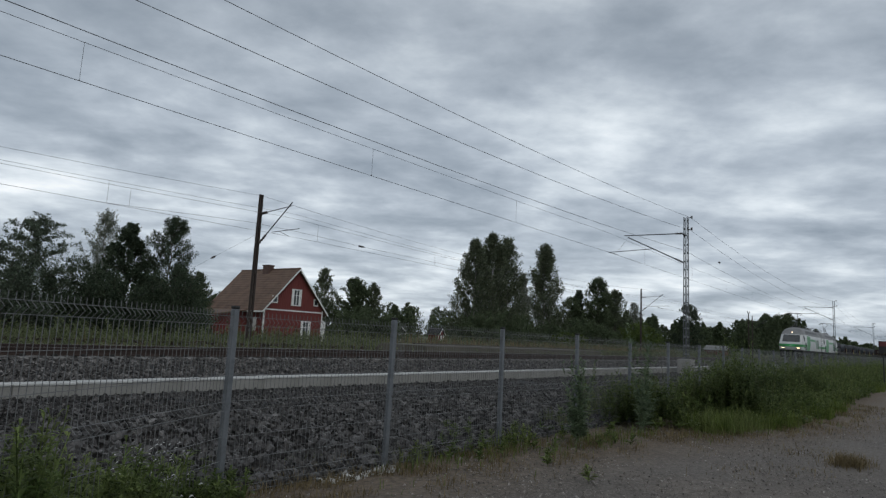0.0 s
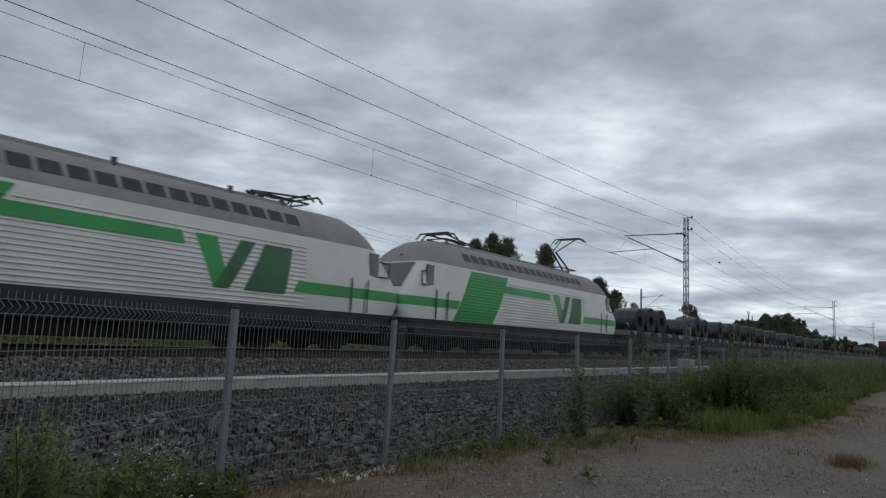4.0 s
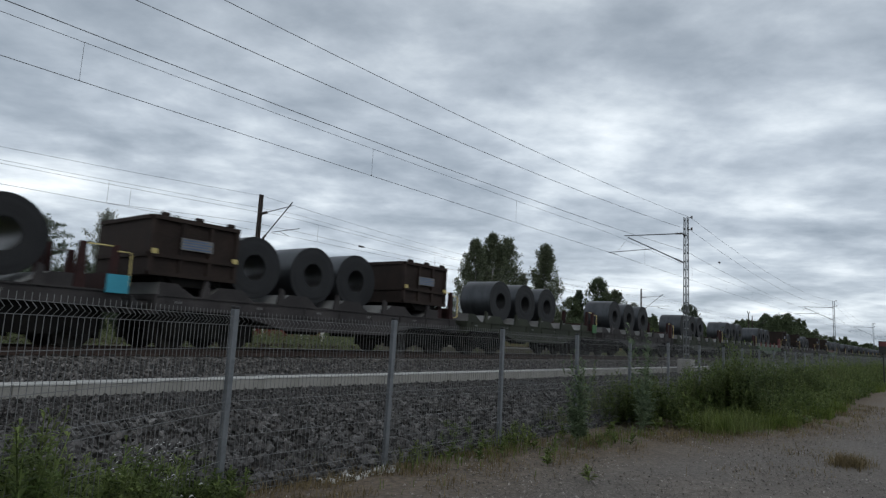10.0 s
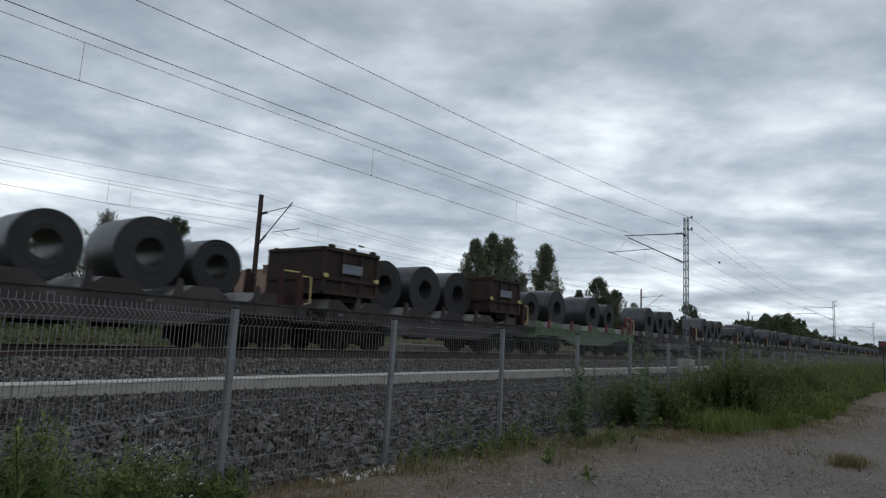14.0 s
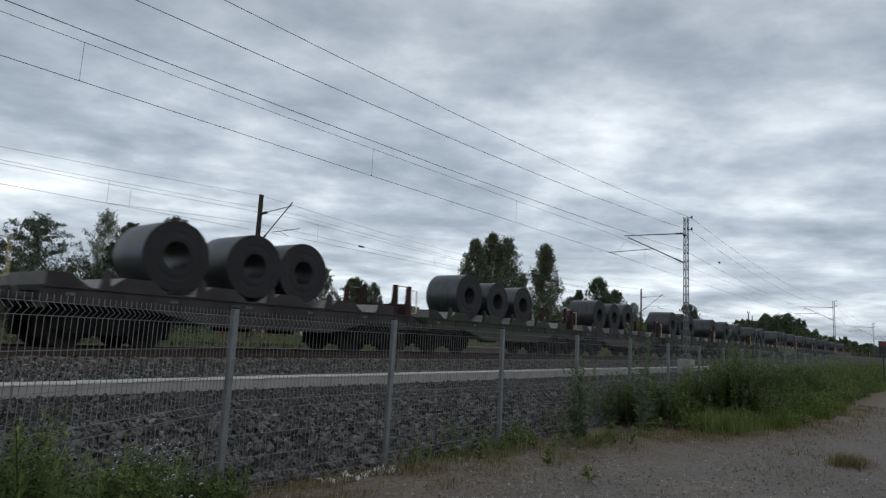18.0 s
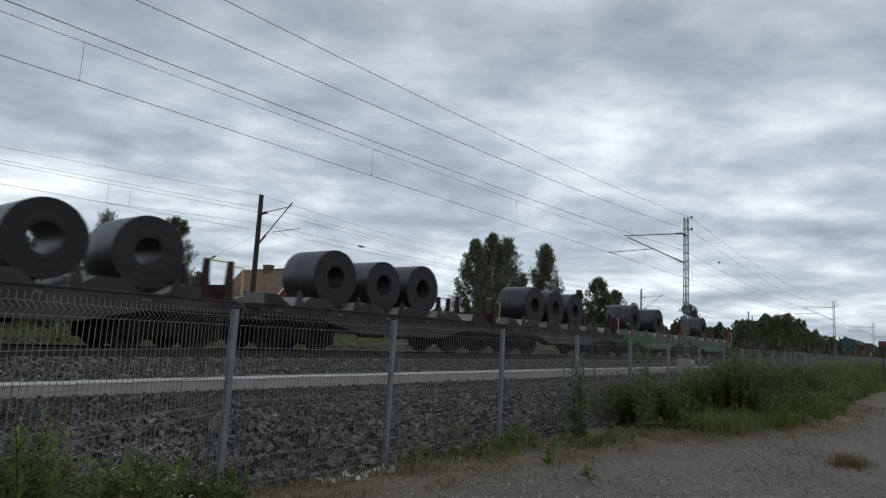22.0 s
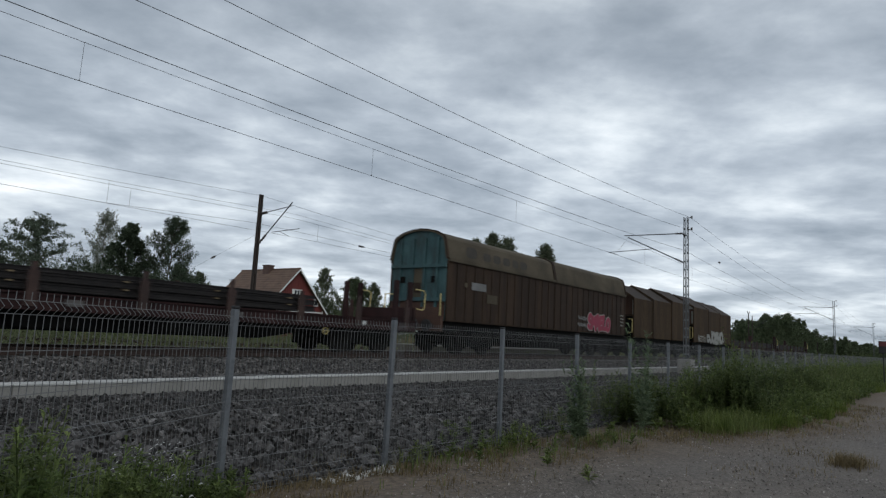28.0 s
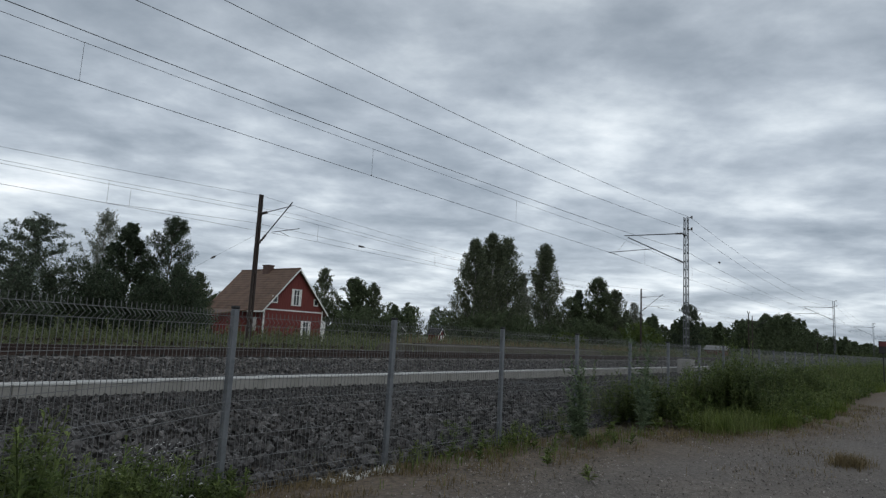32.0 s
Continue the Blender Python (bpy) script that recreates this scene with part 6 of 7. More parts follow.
    for i in range(18):
        x = 3.7 + i * 0.585
        bm = B()
        for s in (-1, 1):
            a, b = (s * loco_side(3.67), 3.67), (s * loco_side(3.98), 3.98)
            bm.faces.new([bm.verts.new(c) for c in ((x, a[0] + s * 0.012, a[1] + 0.01), (x + 0.46, a[0] + s * 0.012, a[1] + 0.01), (x + 0.42, b[0] + s * 0.012, b[1] + 0.012), (x - 0.04, b[0] + s * 0.012, b[1] + 0.012))])
        part("roof_grille", bm, M_LDARK, root, "dark slanted air grille")
    # skirt and running gear
    bm = B()
    box(bm, 0.9, LOCO_L - 0.9, -1.36, 1.36, 0.62, 0.96)
    part("skirt", bm, M_LSKIRT, root, "dark grey skirt", bevel=0.02)
    for xa, xb in ((6.3, 9.2), (9.3, 12.3)):
        bm = B()
        box(bm, xa, xb, -1.25, 1.25, 0.26, 0.62)
        part("equipment_case", bm, M_RUNGEAR, root, "black underfloor equipment case", bevel=0.02)
    for xa in (1.5, LOCO_L - 6.3):
        bm = B()
        box(bm, xa, xa + 4.8, -0.9, 0.9, 0.45, 0.95)
        part("traction_motor", bm, M_RUNGEAR, root, "black traction motor housing")
    for x in (3.9, LOCO_L - 3.9):
        bogie(root, x, M_RUNGEAR, 2.8, 0.55)
    buffers(root, 0.3, -1)
    buffers(root, LOCO_L - 0.3, 1)
    # roof gear
    bm = B()
    box(bm, 3.4, 14.2, -0.55, 0.55, 4.30, 4.44)
    part("roof_boards", bm, M_LGREY, root, bevel=0.02)
    for x in (3.5, 5.2, 9.0, 12.2, 14.0):
        for y in (-0.5, 0.5):
            bm = B()
            for i in range(4):
                rod(bm, (x, y, 4.34 + 0.06 * i), (x, y, 4.37 + 0.06 * i), 0.085, n=10)
            part("roof_insulator", bm, M_INSUL, root)
    bm = B()
    pipe(bm, [(4.4, 0.5, 4.60), (9.0, 0.5, 4.62), (14.2, 0.5, 4.60)], 0.02)
    part("roof_bus_bar", bm, M_LDARK, root)

    def pantograph(x, up, turn):
        p = empty("pantograph", pose(x, 0, 4.58, 0, 0, turn), "", "")
        p.parent = root
        bm = B()
        pipe(bm, [(-0.9, -0.5, 0), (0.9, -0.5, 0), (0.9, 0.5, 0), (-0.9, 0.5, 0), (-0.9, -0.5, 0)], 0.03)
        part("base_frame", bm, M_LDARK, p)
        h = 1.76 if up else 0.20
        k = 1.05 if up else 1.7
        zm = h * 0.47
        bm = B()
        for y in (-0.3, 0.3):
            rod(bm, (-0.7 if up else 0.7, y * 0.6, 0.03), (0.67 if up else 0.7 + k * 0.75 - 1.0, y * 0.3, zm), 0.05, n=6)
        part("lower_arm", bm, M_LDARK, p)
        bm = B()
        xm = 0.67 if up else 0.7 + k * 0.75 - 1.0
        for y in (-1, 1):
            rod(bm, (xm, y * 0.1, zm), (-1.0 if up else -0.9, y * 0.45, h), 0.034, n=6)
        rod(bm, (-0.1, 0, 0.05), (xm - 0.1, 0, zm - 0.1), 0.015, n=5)
        part("upper_arm", bm, M_LDARK, p)
        bm = B()
        xh = -1.0 if up else -0.9
        for dx in (-0.17, 0.17):
            pipe(bm, [(xh + dx, -0.95, h - 0.2), (xh + dx, -0.72, h + 0.02), (xh + dx, 0.72, h + 0.02), (xh + dx, 0.95, h - 0.2)], 0.036)
        part("contact_strip", bm, M_LDARK, p)
    pantograph(4.35, leading, 0)
    pantograph(14.1, not leading, 180)
    return root


loco_a = make_loco(True)
MOVING.append((loco_a, 96.7))
loco_b = make_loco(False)
MOVING.append((loco_b, 115.35))


# ---- trees ----
def leaf_quads(rng, P, size):
    """One small leaf spray at each point. Returns vertices and faces."""
    n = len(P)
    u = rng.normal(size=(n, 3))
    u /= np.linalg.norm(u, axis=1)[:, None]
    v = np.cross(u, rng.normal(size=(n, 3)))
    v /= np.linalg.norm(v, axis=1)[:, None]
    s = (size * (0.5 + rng.rand(n)))[:, None]
    quad = np.stack([P - u * s, P - v * s * 0.55, P + u * s, P + v * s * 0.55], 1).reshape(-1, 3)
    return quad, [(4 * i, 4 * i + 1, 4 * i + 2, 4 * i + 3) for i in range(n)]


# per kind: main limbs, side twigs on each, limb rise (tangent), twig length / height, twig upturn, leaf spread / height
HABIT = {
    "larch": (60, 13, 0.35, 0.085, 0.20, 0.0105),
    "pine": (85, 7, 0.50, 0.072, 2.4, 0.0120),
    "spruce": (95, 9, 0.35, 0.065, 1.5, 0.0125),
    "birch": (80, 14, 1.9, 0.060, 0.55, 0.0145),
    "pale": (60, 13, 1.7, 0.075, 0.50, 0.0130),
    "round": (90, 14, 1.0, 0.060, 0.40, 0.0175),
    "bush": (60, 10, 1.1, 0.150, 0.60, 0.0500),
}


def outline(kind, t):
    """Half width of a crown, as a share of its widest, at the share t of its height."""
    if kind == "larch":
        return min(1.0, 0.7 + t) * (1 - t) ** 0.40 * 1.10
    if kind == "pine":
        return math.sin(math.pi * (0.16 + 0.80 * t)) ** 0.55
    if kind == "spruce":
        return (1 - t) ** 0.72
    if kind in ("birch", "pale"):
        return min(1.0, (t + 0.42) / 0.62) * (1 - t ** 1.5) ** 0.62
    if kind == "round":
        return min(1.0, (t + 0.35) / 0.55) * math.sqrt(max(0.0, 1 - t ** 2.4))
    return math.sqrt(max(0.0, 1 - t * t))


def crown(rng, kind, h, w, n):
    """Leaf places in a crown of that kind, height h and width w, and its limbs."""
    K, J, rise, tw, up, spread = HABIT[kind]
    lobes = rng.rand(3) * 6.283
    limbs, A, D = [], [], []
    for i in range(K):
        t = ((i + rng.rand()) / K) ** 0.9
        a = 2.399 * i + 0.7 * rng.randn()
        L = w / 2 * min(1.0, outline(kind, t)) * (0.72 + 0.28 * rng.rand() ** 0.6)
        L *= 1 + 0.10 * math.sin(2 * a + lobes[0] + 3 * t) + 0.08 * math.sin(3 * a + lobes[1] + 7 * t)
        z = h * (0.05 + 0.93 * t)
        tip = np.array((L * math.cos(a), L * math.sin(a), z))
        foot = np.array((0.0, 0.0, max(0.03 * h, z - rise * L * (0.8 + 0.4 * rng.rand()))))
        if kind == "bush":
            foot = np.array((0.35 * tip[0], 0.35 * tip[1], 0.0))
        limbs.append((tuple(foot.tolist()), tuple(tip.tolist())))
        run = tip - foot
        for j in range(J):
            f = 0.22 + 0.78 * (j + rng.rand()) / J
            c = foot + run * f
            c[2] += 0.10 * L * math.sin(math.pi * f)
            d = rng.normal(size=3)
            d[2] *= 0.5
            d = d / np.linalg.norm(d) + 0.8 * run / (np.linalg.norm(run) + 1e-6) + np.array((0, 0, up))
            d *= tw * h * (0.6 + 0.8 * rng.rand()) * (1.15 - 0.45 * f) / np.linalg.norm(d)
            A.append(c)
            D.append(d)
    top = np.array((0.0, 0.0, 0.93 * h))
    for j in range(4):
        A.append(top - np.array((0, 0, 0.03 * h * j)))
        D.append(np.array((0.012 * h * rng.randn(), 0.012 * h * rng.randn(), 0.07 * h)))
    A, D = np.array(A), np.array(D)
    load = (0.25 + rng.rand(len(A)) ** 1.4)
    pick = rng.choice(len(A), size=n, p=load / load.sum())
    f = rng.rand(n, 1)
    P = A[pick] + D[pick] * f + rng.normal(size=(n, 3)) * spread * h * (1.15 - 0.6 * f)
    if kind in ("birch", "pale"):
        P[:, 2] -= 0.03 * h * rng.rand(n) ** 2
    P[:, 2] = np.clip(P[:, 2], 0.0, 1.03 * h)
    return P, limbs


def tree(kind, x, y, h, w, n, size, leaves, bark, label, seed, name="tree"):
    rng = np.random.RandomState(seed)
    root = empty(name, pose(x, y, -0.8, 0, 0, rng.rand() * 360), label, "tree" if name != "bush" else "bush")
    P, limbs = crown(rng, kind, h, w, n)
    if kind != "bush":
        bm = B()
        r0 = 0.010 * h + 0.03
        knots = 7
        at = [(0.012 * h * math.sin(2.1 * i + seed), 0.012 * h * math.sin(1.7 * i + 2 * seed), -0.3 + (h * 0.95 + 0.3) * i / knots) for i in range(knots + 1)]
        at[0] = (0, 0, -0.3)
        for i in range(knots):
            rod(bm, at[i], at[i + 1], r0 * (1 - 0.92 * i / knots), r0 * (1 - 0.92 * (i + 1) / knots), 8, caps=False)
        bmesh.ops.remove_doubles(bm, verts=bm.verts[:], dist=0.001)
        part("trunk", bm, bark, root)
    if limbs:
        r0 = 0.010 * h + 0.03
        bm = B()
        for a, b in limbs:
            f = max(0.0, 1 - a[2] / h)
            mid = tuple((p + q) / 2 for p, q in zip(a, b))
            mid = (mid[0], mid[1], mid[2] + 0.012 * h)
            rod(bm, a, mid, (0.10 + 0.22 * f) * r0, (0.06 + 0.15 * f) * r0, 4, caps=False)
            rod(bm, mid, b, (0.06 + 0.15 * f) * r0, 0.03 * r0, 4, caps=False)
        tagged(part("branchwork", bm, bark, root), kind="stuff")
    V, F = leaf_quads(rng, P, size)
    raw("crown", V.tolist(), F, leaves, root)
    return root


tree("larch", 15.9, 48, 8.1, 7.8, 38000, 0.050, M_LEAF_LARCH, M_TRUNK, "loose-limbed grey-green larch beside the line", 1)
tree("pale", 25.0, 59, 11.1, 6.1, 19000, 0.063, M_LEAF_PALE, M_BIRCHBARK, "pale sparse willow-like tree among conifers", 2)
tree("spruce", 24.0, 52, 9.1, 9.6, 50000, 0.068, M_LEAF_PINE, M_TRUNK, "dark broad spruce beside the line", 3)
tree("pine", 26.5, 50, 9.9, 5.2, 46000, 0.050, M_LEAF_PINE, M_TRUNK, "dark knobbly pine near the red house", 4)
tree("round", 30.4, 52, 5.9, 3.8, 15400, 0.069, M_LEAF_BIRCH, M_TRUNK, "small green tree beside the house", 5)
tree("birch", 38.0, 68, 7.6, 6.1, 11970, 0.067, M_LEAF_BIRCH, M_BIRCHBARK, "small birch behind the red house", 6)
tree("pale", 69.5, 80, 11.5, 6.6, 9000, 0.127, M_LEAF_BIRCH, M_BIRCHBARK, "loose birch behind the red house", 7)
tree("round", 72.7, 76, 10.1, 9.2, 26400, 0.126, M_LEAF_WOOD, M_TRUNK, "rounded dark green broadleaf tree", 8)
tree("birch", 78.0, 77, 9.9, 7.6, 13650, 0.127, M_LEAF_BIRCH, M_TRUNK, "grey-green broadleaf tree beside a darker one", 9)
tree("birch", 98.2, 70, 20.4, 11.4, 33600, 0.147, M_LEAF_BIRCH, M_BIRCHBARK, "tall full birch in a row", 10)
tree("birch", 105.5, 71, 22.6, 14.5, 50400, 0.150, M_LEAF_BIRCH, M_BIRCHBARK, "tall full birch in a row", 11)
tree("birch", 112.8, 72, 22.8, 10.8, 31500, 0.154, M_LEAF_BIRCH, M_BIRCHBARK, "tall full birch in a row", 12)
tree("birch", 122.5, 74, 16.4, 8.4, 13650, 0.166, M_LEAF_PALE, M_BIRCHBARK, "smaller pale birch in a row", 13)
tree("birch", 134.3, 75, 25.0, 14.6, 35700, 0.174, M_LEAF_BIRCH, M_BIRCHBARK, "tall pointed birch in a row", 14)
tree("round", 151.0, 76, 13.2, 10.2, 11440, 0.194, M_LEAF_WOOD, M_TRUNK, "dark green tree in a row", 15)
tree("spruce", 157.3, 77, 15.2, 7.3, 8580, 0.235, M_LEAF_PINE, M_TRUNK, "small dark spruce in a row", 16)
tree("round", 158.5, 72, 19.0, 10.8, 20900, 0.194, M_LEAF_WOOD, M_TRUNK, "dark green spreading tree", 17)
tree("birch", 172.5, 73, 17.2, 12.4, 17850, 0.198, M_LEAF_BIRCH, M_TRUNK, "grey-green spreading tree in a row", 18)
tree("birch", 204.7, 80, 15.8, 10.6, 5460, 0.206, M_LEAF_PALE, M_BIRCHBARK, "thin pale tree at the wood's edge", 19)
tree("bush", 140.9, 54, 6.6, 12.7, 9600, 0.184, M_LEAF_BUSH, M_TRUNK, "light green rounded bush", 20, name="bush")
tree("bush", 9.2, 47, 5.6, 7.5, 22000, 0.074, M_LEAF_PINE, M_TRUNK, "dark thicket under the trees", 31, name="bush")
tree("bush", 13.5, 47, 6.2, 8.2, 26000, 0.074, M_LEAF_LARCH, M_TRUNK, "dark thicket under the trees", 21, name="bush")
tree("bush", 19.5, 49, 5.7, 8.2, 27200, 0.074, M_LEAF_PINE, M_TRUNK, "dark thicket under the trees", 22, name="bush")
tree("bush", 25.4, 47, 5.7, 7.0, 24000, 0.074, M_LEAF_PINE, M_TRUNK, "dark thicket under the trees", 23, name="bush")
tree("bush", 29.6, 51, 4.6, 3.4, 12800, 0.079, M_LEAF_WOOD, M_TRUNK, "dark thicket under the trees", 24, name="bush")
tree("bush", 66.0, 66, 5.0, 14.3, 14400, 0.131, M_LEAF_WOOD, M_TRUNK, "low green thicket beside the yard", 25, name="bush")
tree("bush", 94.7, 62, 6.2, 20.9, 19200, 0.158, M_LEAF_WOOD, M_TRUNK, "low green thicket before birches", 26, name="bush")
tree("bush", 121.8, 60, 6.4, 24.2, 17600, 0.175, M_LEAF_WOOD, M_TRUNK, "low green thicket before birches", 27, name="bush")
tree("bush", 108.0, 55, 3.2, 9.9, 7200, 0.158, M_LEAF_BUSH, M_TRUNK, "low light bush beside the siding", 28, name="bush")
tree("pine", 263.0, 80, 18.8, 12.4, 10560, 0.241, M_LEAF_PINE, M_TRUNK, "tall pine over the wood", 29)


def far_wood():
    """The wood that closes the view: ragged crowns, one behind another."""
    rng = np.random.RandomState(5)
    V, F = [], []
    n0 = 0

    def add(x, y, h, w, kind, n, per, size):
        nonlocal n0
        pts, _ = crown(rng, kind, h, w, n * per)
        v, f = leaf_quads(rng, pts + np.array((x, y, -0.8)), size)
        V.extend(v.tolist())
        F.extend([tuple(i + n0 for i in q) for q in f])
        n0 += len(v)
    for i in range(34):     # behind the house and the yard
        add(60 + 4.2 * i + rng.randn() * 2, 118 + rng.rand() * 25, 8.0 + 3.0 * rng.rand(), 9, "round" if rng.rand() < 0.6 else "spruce", 26, 40, 0.34)
    for i in range(84):     # low line towards the right
        x = 185 + 1.9 * i
        add(x + rng.randn(), 84 + rng.rand() * 20 - 0.06 * (x - 185), 9.5 + 4.5 * rng.rand(), 7.5, "spruce" if rng.rand() < 0.6 else "round", 26, 42, 0.40)
    for i in range(60):     # the tall stand
        x = 330 + 3.6 * i
        top = 16 + 9 * math.exp(-((x - 430) / 55) ** 2) - 0.006 * max(0, x - 470)
        add(x + rng.randn() * 2, 72 + rng.rand() * 14 - 0.05 * (x - 330), top * (0.84 + 0.22 * rng.rand()), 12, "round" if rng.rand() < 0.65 else "spruce", 34, 40, 0.55)
    for i in range(60):
        x = 545 + 9 * i
        add(x + rng.randn() * 3, 55 + rng.rand() * 14, 12 + 4 * rng.rand(), 14, "round", 26, 26, 0.9)
    for i in range(50):     # behind the left trees
        add(-60 + 3.0 * i + rng.randn(), 95 + rng.rand() * 20, 6 + 3 * rng.rand(), 5, "round" if rng.rand() < 0.5 else "spruce", 24, 40, 0.30)
    ob = raw("distant_wood", V, F, M_LEAF_WOOD)
    tagged(ob, "dark mixed wood in the distance", "wood", kind="stuff")


far_wood()


# ---- weeds and grass ----
def blades(name, label, material, rng, spots, height, width, bend=0.5, kind="stuff", parent=None):
    """Grass blades as tapering bent strips at the spots."""
    V, F = [], []
    for x, y, z, s in spots:
        a = rng.rand() * 6.283
        h = height * s * (0.5 + 0.7 * rng.rand())
        w = width * (0.6 + 0.8 * rng.rand())
        dx, dy = math.cos(a), math.sin(a)
        k = bend * h * rng.rand()
        px, py = -dy * w, dx * w
        i = len(V)
        V += [(x - px, y - py, z), (x + px, y + py, z), (x + dx * k * 0.35 + px * 0.8, y + dy * k * 0.35 + py * 0.8, z + 0.6 * h), (x + dx * k * 0.35 - px * 0.8, y + dy * k * 0.35 - py * 0.8, z + 0.6 * h), (x + dx * k, y + dy * k, z + h)]
        F += [(i, i + 1, i + 2, i + 3), (i + 3, i + 2, i + 4)]
    ob = raw(name, V, F, material, parent)
    if parent is None:
        tagged(ob, label, "grass" if "grass" in name else "weeds", kind=kind)
    return ob


def weed_bank(name, label, material, rng, centres, leaf, per):
    """Leafy weeds: thin stems with small leaves up their length."""
    V, F = [], []
    for x, y, z, h in centres:
        bx, by = 0.12 * h * rng.randn(), 0.12 * h * rng.randn()
        i = len(V)
        V += [(x - 0.006, y, z), (x + 0.006, y, z), (x + bx + 0.003, y + by, z + h), (x + bx - 0.003, y + by, z + h)]
        F.append((i, i + 1, i + 2, i + 3))
        for j in range(per):
            t = 0.12 + 0.88 * rng.rand()
            a = rng.rand() * 6.283
            L = leaf * (0.6 + 0.8 * rng.rand()) * (1.25 - 0.6 * t)
            dx, dy = math.cos(a), math.sin(a)
            c = (x + bx * t, y + by * t, z + h * t)
            up = L * (0.2 + 0.9 * rng.rand())
            wv = 0.15 * L
            i = len(V)
            V += [c, (c[0] + dx * L * 0.5 - dy * wv, c[1] + dy * L * 0.5 + dx * wv, c[2] + up * 0.7), (c[0] + dx * L, c[1] + dy * L, c[2] + up * 0.6), (c[0] + dx * L * 0.5 + dy * wv, c[1] + dy * L * 0.5 - dx * wv, c[2] + up * 0.7)]
            F.append((i, i + 1, i + 2, i + 3))
    ob = raw(name, V, F, material)
    return tagged(ob, label, "weeds", kind="stuff")


def road_edge(x):
    return 4.9 - 0.27 * min(max(x - 7.0, 0.0), 10.0)


def vegetation():
    rng = np.random.RandomState(21)
    # tall weeds between the yard and the fence, away to the right
    c, s = [], []
    for i in range(7600):
        x = 10.2 + 75 * rng.rand() ** 1.45
        e = road_edge(x)
        f = rng.rand() ** 0.75
        y = e + 0.25 + (6.3 - e) * f
        if x < 17 and rng.rand() > (max(0.0, x - 11.3) / 5.7) ** 1.7:
            continue
        patch = 0.78 + 0.85 * noise.noise(Vector((x * 0.33, y * 0.7, 2.0))) + 0.4 * noise.noise(Vector((x * 1.1, y * 1.5, 8.0)))
        if patch < 0.3:
            continue
        h = (0.55 + 0.95 * rng.rand()) * patch * (0.25 + 0.75 * min(1.0, f * 1.7)) * min(1.2, 0.36 + (x - 10.5) / 13)
        c.append((x, y, ground_z(y) - 0.02, h))
    weed_bank("fence_weeds", "dense green weeds along the foot of the fence", M_WEED, rng, c, 0.15, 24)
    for i in range(15000):
        x = 11.0 + 60 * rng.rand() ** 1.5
        e = road_edge(x)
        y = e + 0.05 + 0.9 * rng.rand() ** 1.5
        if noise.noise(Vector((x * 0.7, y * 0.5, 31.0))) < 0.24:
            continue
        s.append((x, y, ground_z(y), 0.5 + 0.8 * rng.rand()))
    blades("weed_grass", "long bright grass among the weeds", M_GRASS, rng, s, 0.36, 0.006, 0.75)
    s = []
    for i in range(16000):
        x = 11.5 + 70 * rng.rand() ** 1.4
        e = road_edge(x)
        y = e + 0.5 + (6.2 - e) * (0.25 + 0.75 * rng.rand())
        g = noise.noise(Vector((x * 0.45, y * 0.9, 17.0)))
        if g < 0.0:
            continue
        s.append((x, y, ground_z(y), (0.5 + 0.9 * g + 0.3 * rng.rand()) * min(1.0, 0.3 + (x - 11.5) / 9)))
    blades("tall_grass", "tall seeding grass standing among the weeds", M_TALLGRASS, rng, s, 1.1, 0.007, 0.45)
    # leafy shrubs that stand out of the weeds
    for sx, sy, h, k in ((16.3, 4.0, 1.40, 190), (20.6, 4.1, 1.30, 170), (25.5, 4.0, 1.25, 150), (13.2, 4.9, 1.05, 90)):
        cc = [(sx + 0.42 * rng.randn(), sy + 0.30 * rng.randn(), -0.92, h * (0.5 + 0.5 * rng.rand())) for _ in range(k)]
        tagged(weed_bank("shrub", "bushy dark green shrub among the weeds", M_SHRUB, rng, cc, 0.13, 34), category="shrub")
    # weeds in front of the fence at the near left
    c = []
    for i in range(430):
        x = 0.75 + 2.5 * rng.rand()
        y = 3.4 + 0.5 * (x - 0.75) + 0.75 * rng.rand()
        g = noise.noise(Vector((x * 1.9, y * 1.3, 12.0)))
        if g < 0.06:
            continue
        c.append((x, y, ground_z(y), (0.40 + 0.60 * rng.rand() + 0.6 * g) * max(0.28, min(1.0, 1.60 - 0.46 * x))))
    for i in range(160):
        x = 1.9 + 1.7 * rng.rand()
        y = 4.9 + 1.4 * rng.rand()
        c.append((x, y, ground_z(y), 0.12 + 0.26 * rng.rand()))
    for i in range(40):
        x = 6.5 + 4.0 * rng.rand()
        y = 5.2 + 0.6 * rng.randn()
        c.append((x, y, ground_z(y), 0.12 + 0.22 * rng.rand()))
    weed_bank("near_weeds", "leafy green weeds before the fence", M_WEED, rng, c, 0.095, 40)
    # pale flower heads among the rubble
    V, F = [], []
    for cx, cy, k in ((3.33, 6.24, 24), (3.5, 6.3, 16), (3.02, 5.8, 18), (2.8, 4.88, 26)):
        for i in range(k):
            x, y = cx + 0.16 * rng.randn(), cy + 0.14 * rng.randn()
            z = ground_z(y) + 0.20 + 0.22 * rng.rand()
            r = 0.008 + 0.014 * rng.rand()
            j = len(V)
            V += [(x + r * math.cos(q), y + r * math.sin(q), z + 0.4 * r * math.sin(q * 1.7)) for q in (0, 1.05, 2.1, 3.14, 4.2, 5.24)] + [(x, y, z + 0.012)]
            F += [(j + q, j + (q + 1) % 6, j + 6) for q in range(6)]
    tagged(raw("white_flowers", V, F, M_CONCTOP), "small whitish flower heads among the weeds", "flowers", kind="stuff")
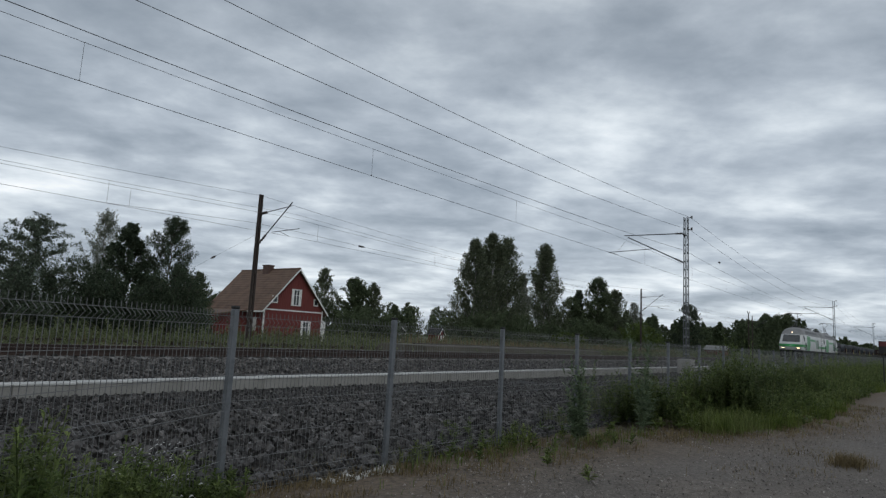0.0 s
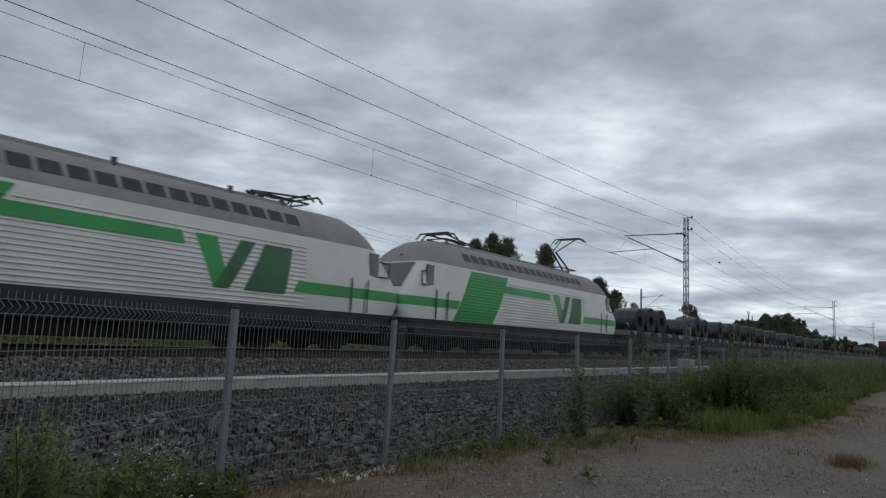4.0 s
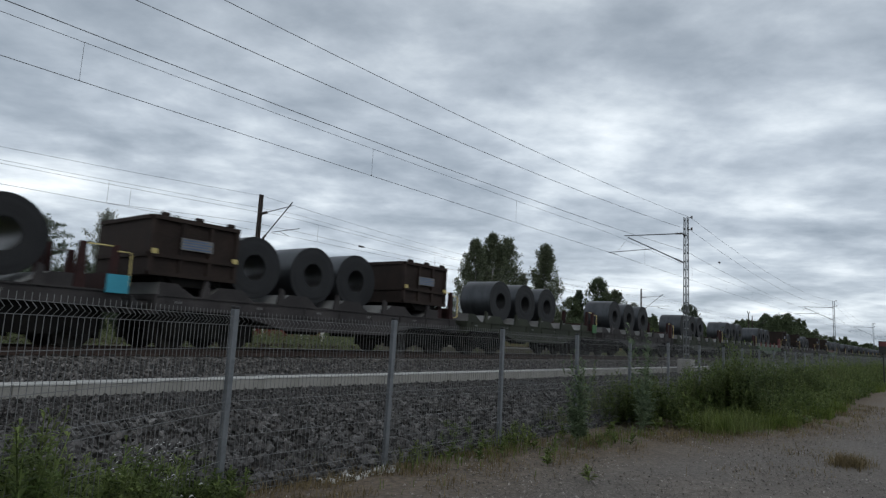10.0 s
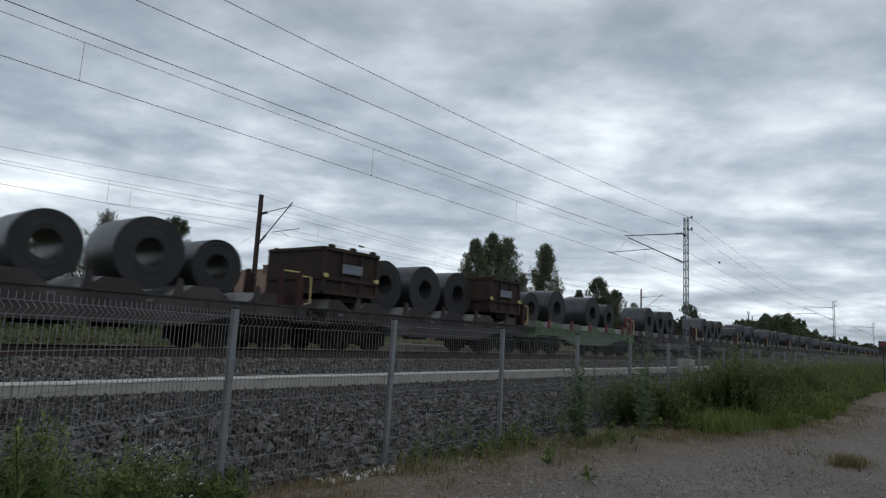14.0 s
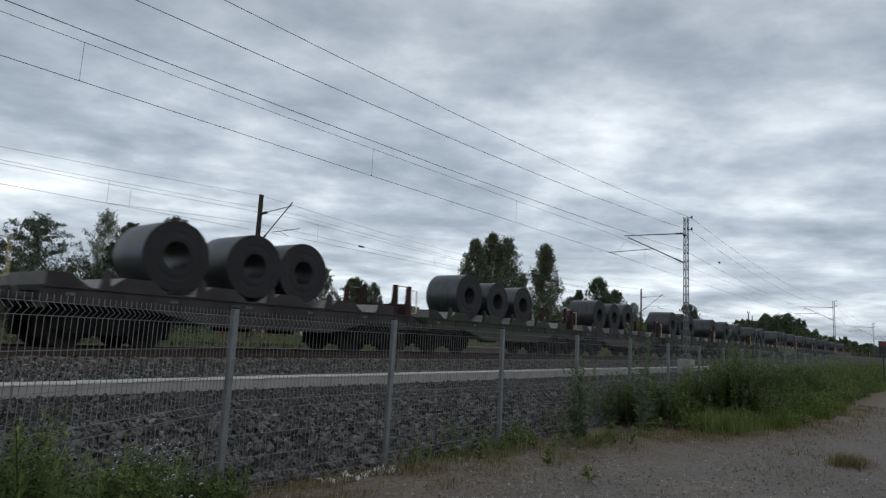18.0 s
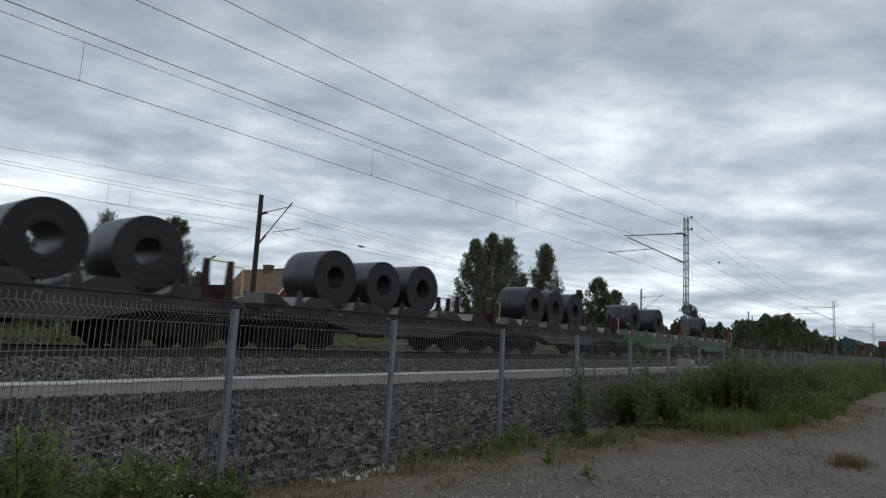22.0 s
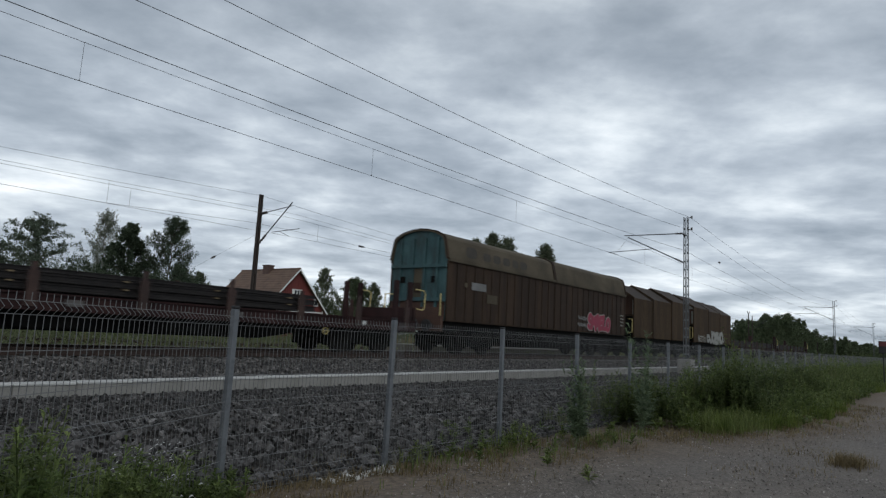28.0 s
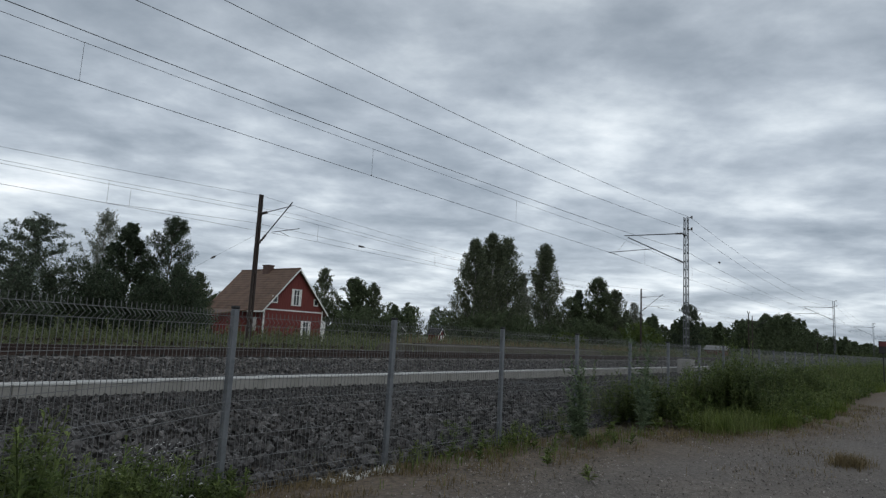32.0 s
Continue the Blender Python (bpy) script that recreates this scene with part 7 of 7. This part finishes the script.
    # saplings at the fence
    for sx, sy, h in ((9.15, 4.45, 1.5), (11.65, 4.38, 2.0), (9.75, 4.75, 0.6), (12.3, 4.6, 0.85)):
        cc = [(sx + 0.025 * rng.randn(), sy + 0.025 * rng.randn(), ground_z(sy), h * (0.62 + 0.38 * rng.rand())) for _ in range(9)]
        ob = weed_bank("sapling", "slim young tree with green leaves beside the fence", M_SAPLING, rng, cc, 0.15, 46)
        tagged(ob, category="sapling")
    # dry and green grass of the verge
    s = []
    for i in range(15000):
        x = 3.5 + 22 * rng.rand() ** 1.5
        y = road_edge(x) + 0.15 + 0.50 * rng.randn()
        if noise.noise(Vector((x * 1.1, y * 1.6, 9.0))) < -0.05:
            continue
        s.append((x, y, ground_z(y), 0.4 + 0.7 * rng.rand()))
    blades("verge_grass", "short dry grass between gravel and fence", M_DRYGRASS, rng, s, 0.13, 0.004, 0.95)
    s = []
    for i in range(3600):
        x = 4.5 + 20 * rng.rand() ** 1.3
        y = road_edge(x) + 0.45 + 0.40 * rng.randn()
        if noise.noise(Vector((x * 0.9, y * 1.3, 5.0))) < 0.05:
            continue
        s.append((x, y, ground_z(y), 0.4 + 0.8 * rng.rand()))
    blades("green_grass", "patchy green grass at the edge of the gravel", M_GRASS, rng, s, 0.15, 0.004, 0.8)
    s = []
    for cx, cy, k, wide in ((13.7, 3.60, 1300, 0.35), (14.8, 3.40, 600, 0.6), (18.6, 3.2, 800, 0.9), (10.2, 4.5, 260, 0.5), (6.3, 5.15, 110, 0.35), (8.1, 5.0, 120, 0.4)):
        s += [(cx + wide * rng.randn(), cy + 0.24 * rng.randn(), -0.9, (0.25 + 0.85 * rng.rand()) * (1 if cx > 12 else 0.55)) for _ in range(k)]
    blades("bright_grass", "fresh yellow-green grass at the edge of the gravel", M_FRESHGRASS, rng, s, 0.42, 0.006, 0.7)
    # dry tufts on the gravel
    s = [(11.35 + 0.20 * rng.randn(), 1.15 + 0.13 * rng.randn(), -0.9, 1) for _ in range(700)]
    for cx, cy, k in ((11.9, 1.9, 90), (10.2, 1.5, 60), (12.6, 1.6, 80), (9.4, 2.2, 50)):
        s += [(cx + 0.3 * rng.randn(), cy + 0.2 * rng.randn(), -0.9, 0.35) for _ in range(k)]
    blades("grass_tuft", "brownish dry tufts of grass on the gravel", M_DRYGRASS, rng, s, 0.17, 0.004, 0.9)
    # rough growth behind the main line
    c = []
    for i in range(6200):
        x = 4 + 95 * rng.rand() ** 1.3
        y = 20.0 + 15 * rng.rand() ** 1.2
        if 24 < x < 67 and 20.9 < y < 24.6:
            continue
        c.append((x, y, ground_z(y), 0.25 + 0.6 * rng.rand() ** 1.5))
    weed_bank("line_side_growth", "rough green growth behind the track", M_ROUGH, rng, c, 0.20, 16)
    s = []
    for i in range(9000):
        x = 4 + 90 * rng.rand() ** 1.2
        y = 19.3 + 9 * rng.rand()
        s.append((x, y, max(ground_z(y), 0.2 if 24.6 < x < 66 and 21 < y < 24.6 else -9), 0.4 + 0.8 * rng.rand()))
    blades("dry_grass_behind", "pale dry grass behind the track", M_DRYGRASS, rng, s, 0.55, 0.010, 0.6)
    c = []
    for i in range(2600):
        x = 8 + 130 * rng.rand()
        y = 33 + 20 * rng.rand()
        c.append((x, y, ground_z(y), 0.5 + 1.1 * rng.rand() ** 1.5))
    weed_bank("meadow_growth", "tall meadow growth before the house", M_ROUGH, rng, c, 0.34, 16)


vegetation()


# ---- the train moves ----
# seconds, and metres that the train has moved by then
RUN = ((0, 0.0), (1, 25.2), (2, 50.1), (3, 74.65), (3.3, 82.1), (6, 146.6), (7, 170.6), (8, 194.55), (9, 218.6), (10, 242.5), (11, 266.5), (12, 290.5), (13, 314.5), (14, 338.5), (17, 410.9), (18, 435.0), (19, 459.15), (20, 482.55), (21, 506.7), (22, 530.9), (23, 555.2), (24, 579.5), (25, 603.8), (28, 677.1), (29, 701.5), (30, 725.9), (31, 750.3), (32, 774.8))


def motions():
    for ob, p, *rest in MOVING:
        z = rest[0] if rest else 0.0
        turn = rest[1] if rest else 0.0
        walk(ob, [(t, pose(p - s, TRACK_Y, z, 0, turn, 0)) for t, s in RUN])


motions()
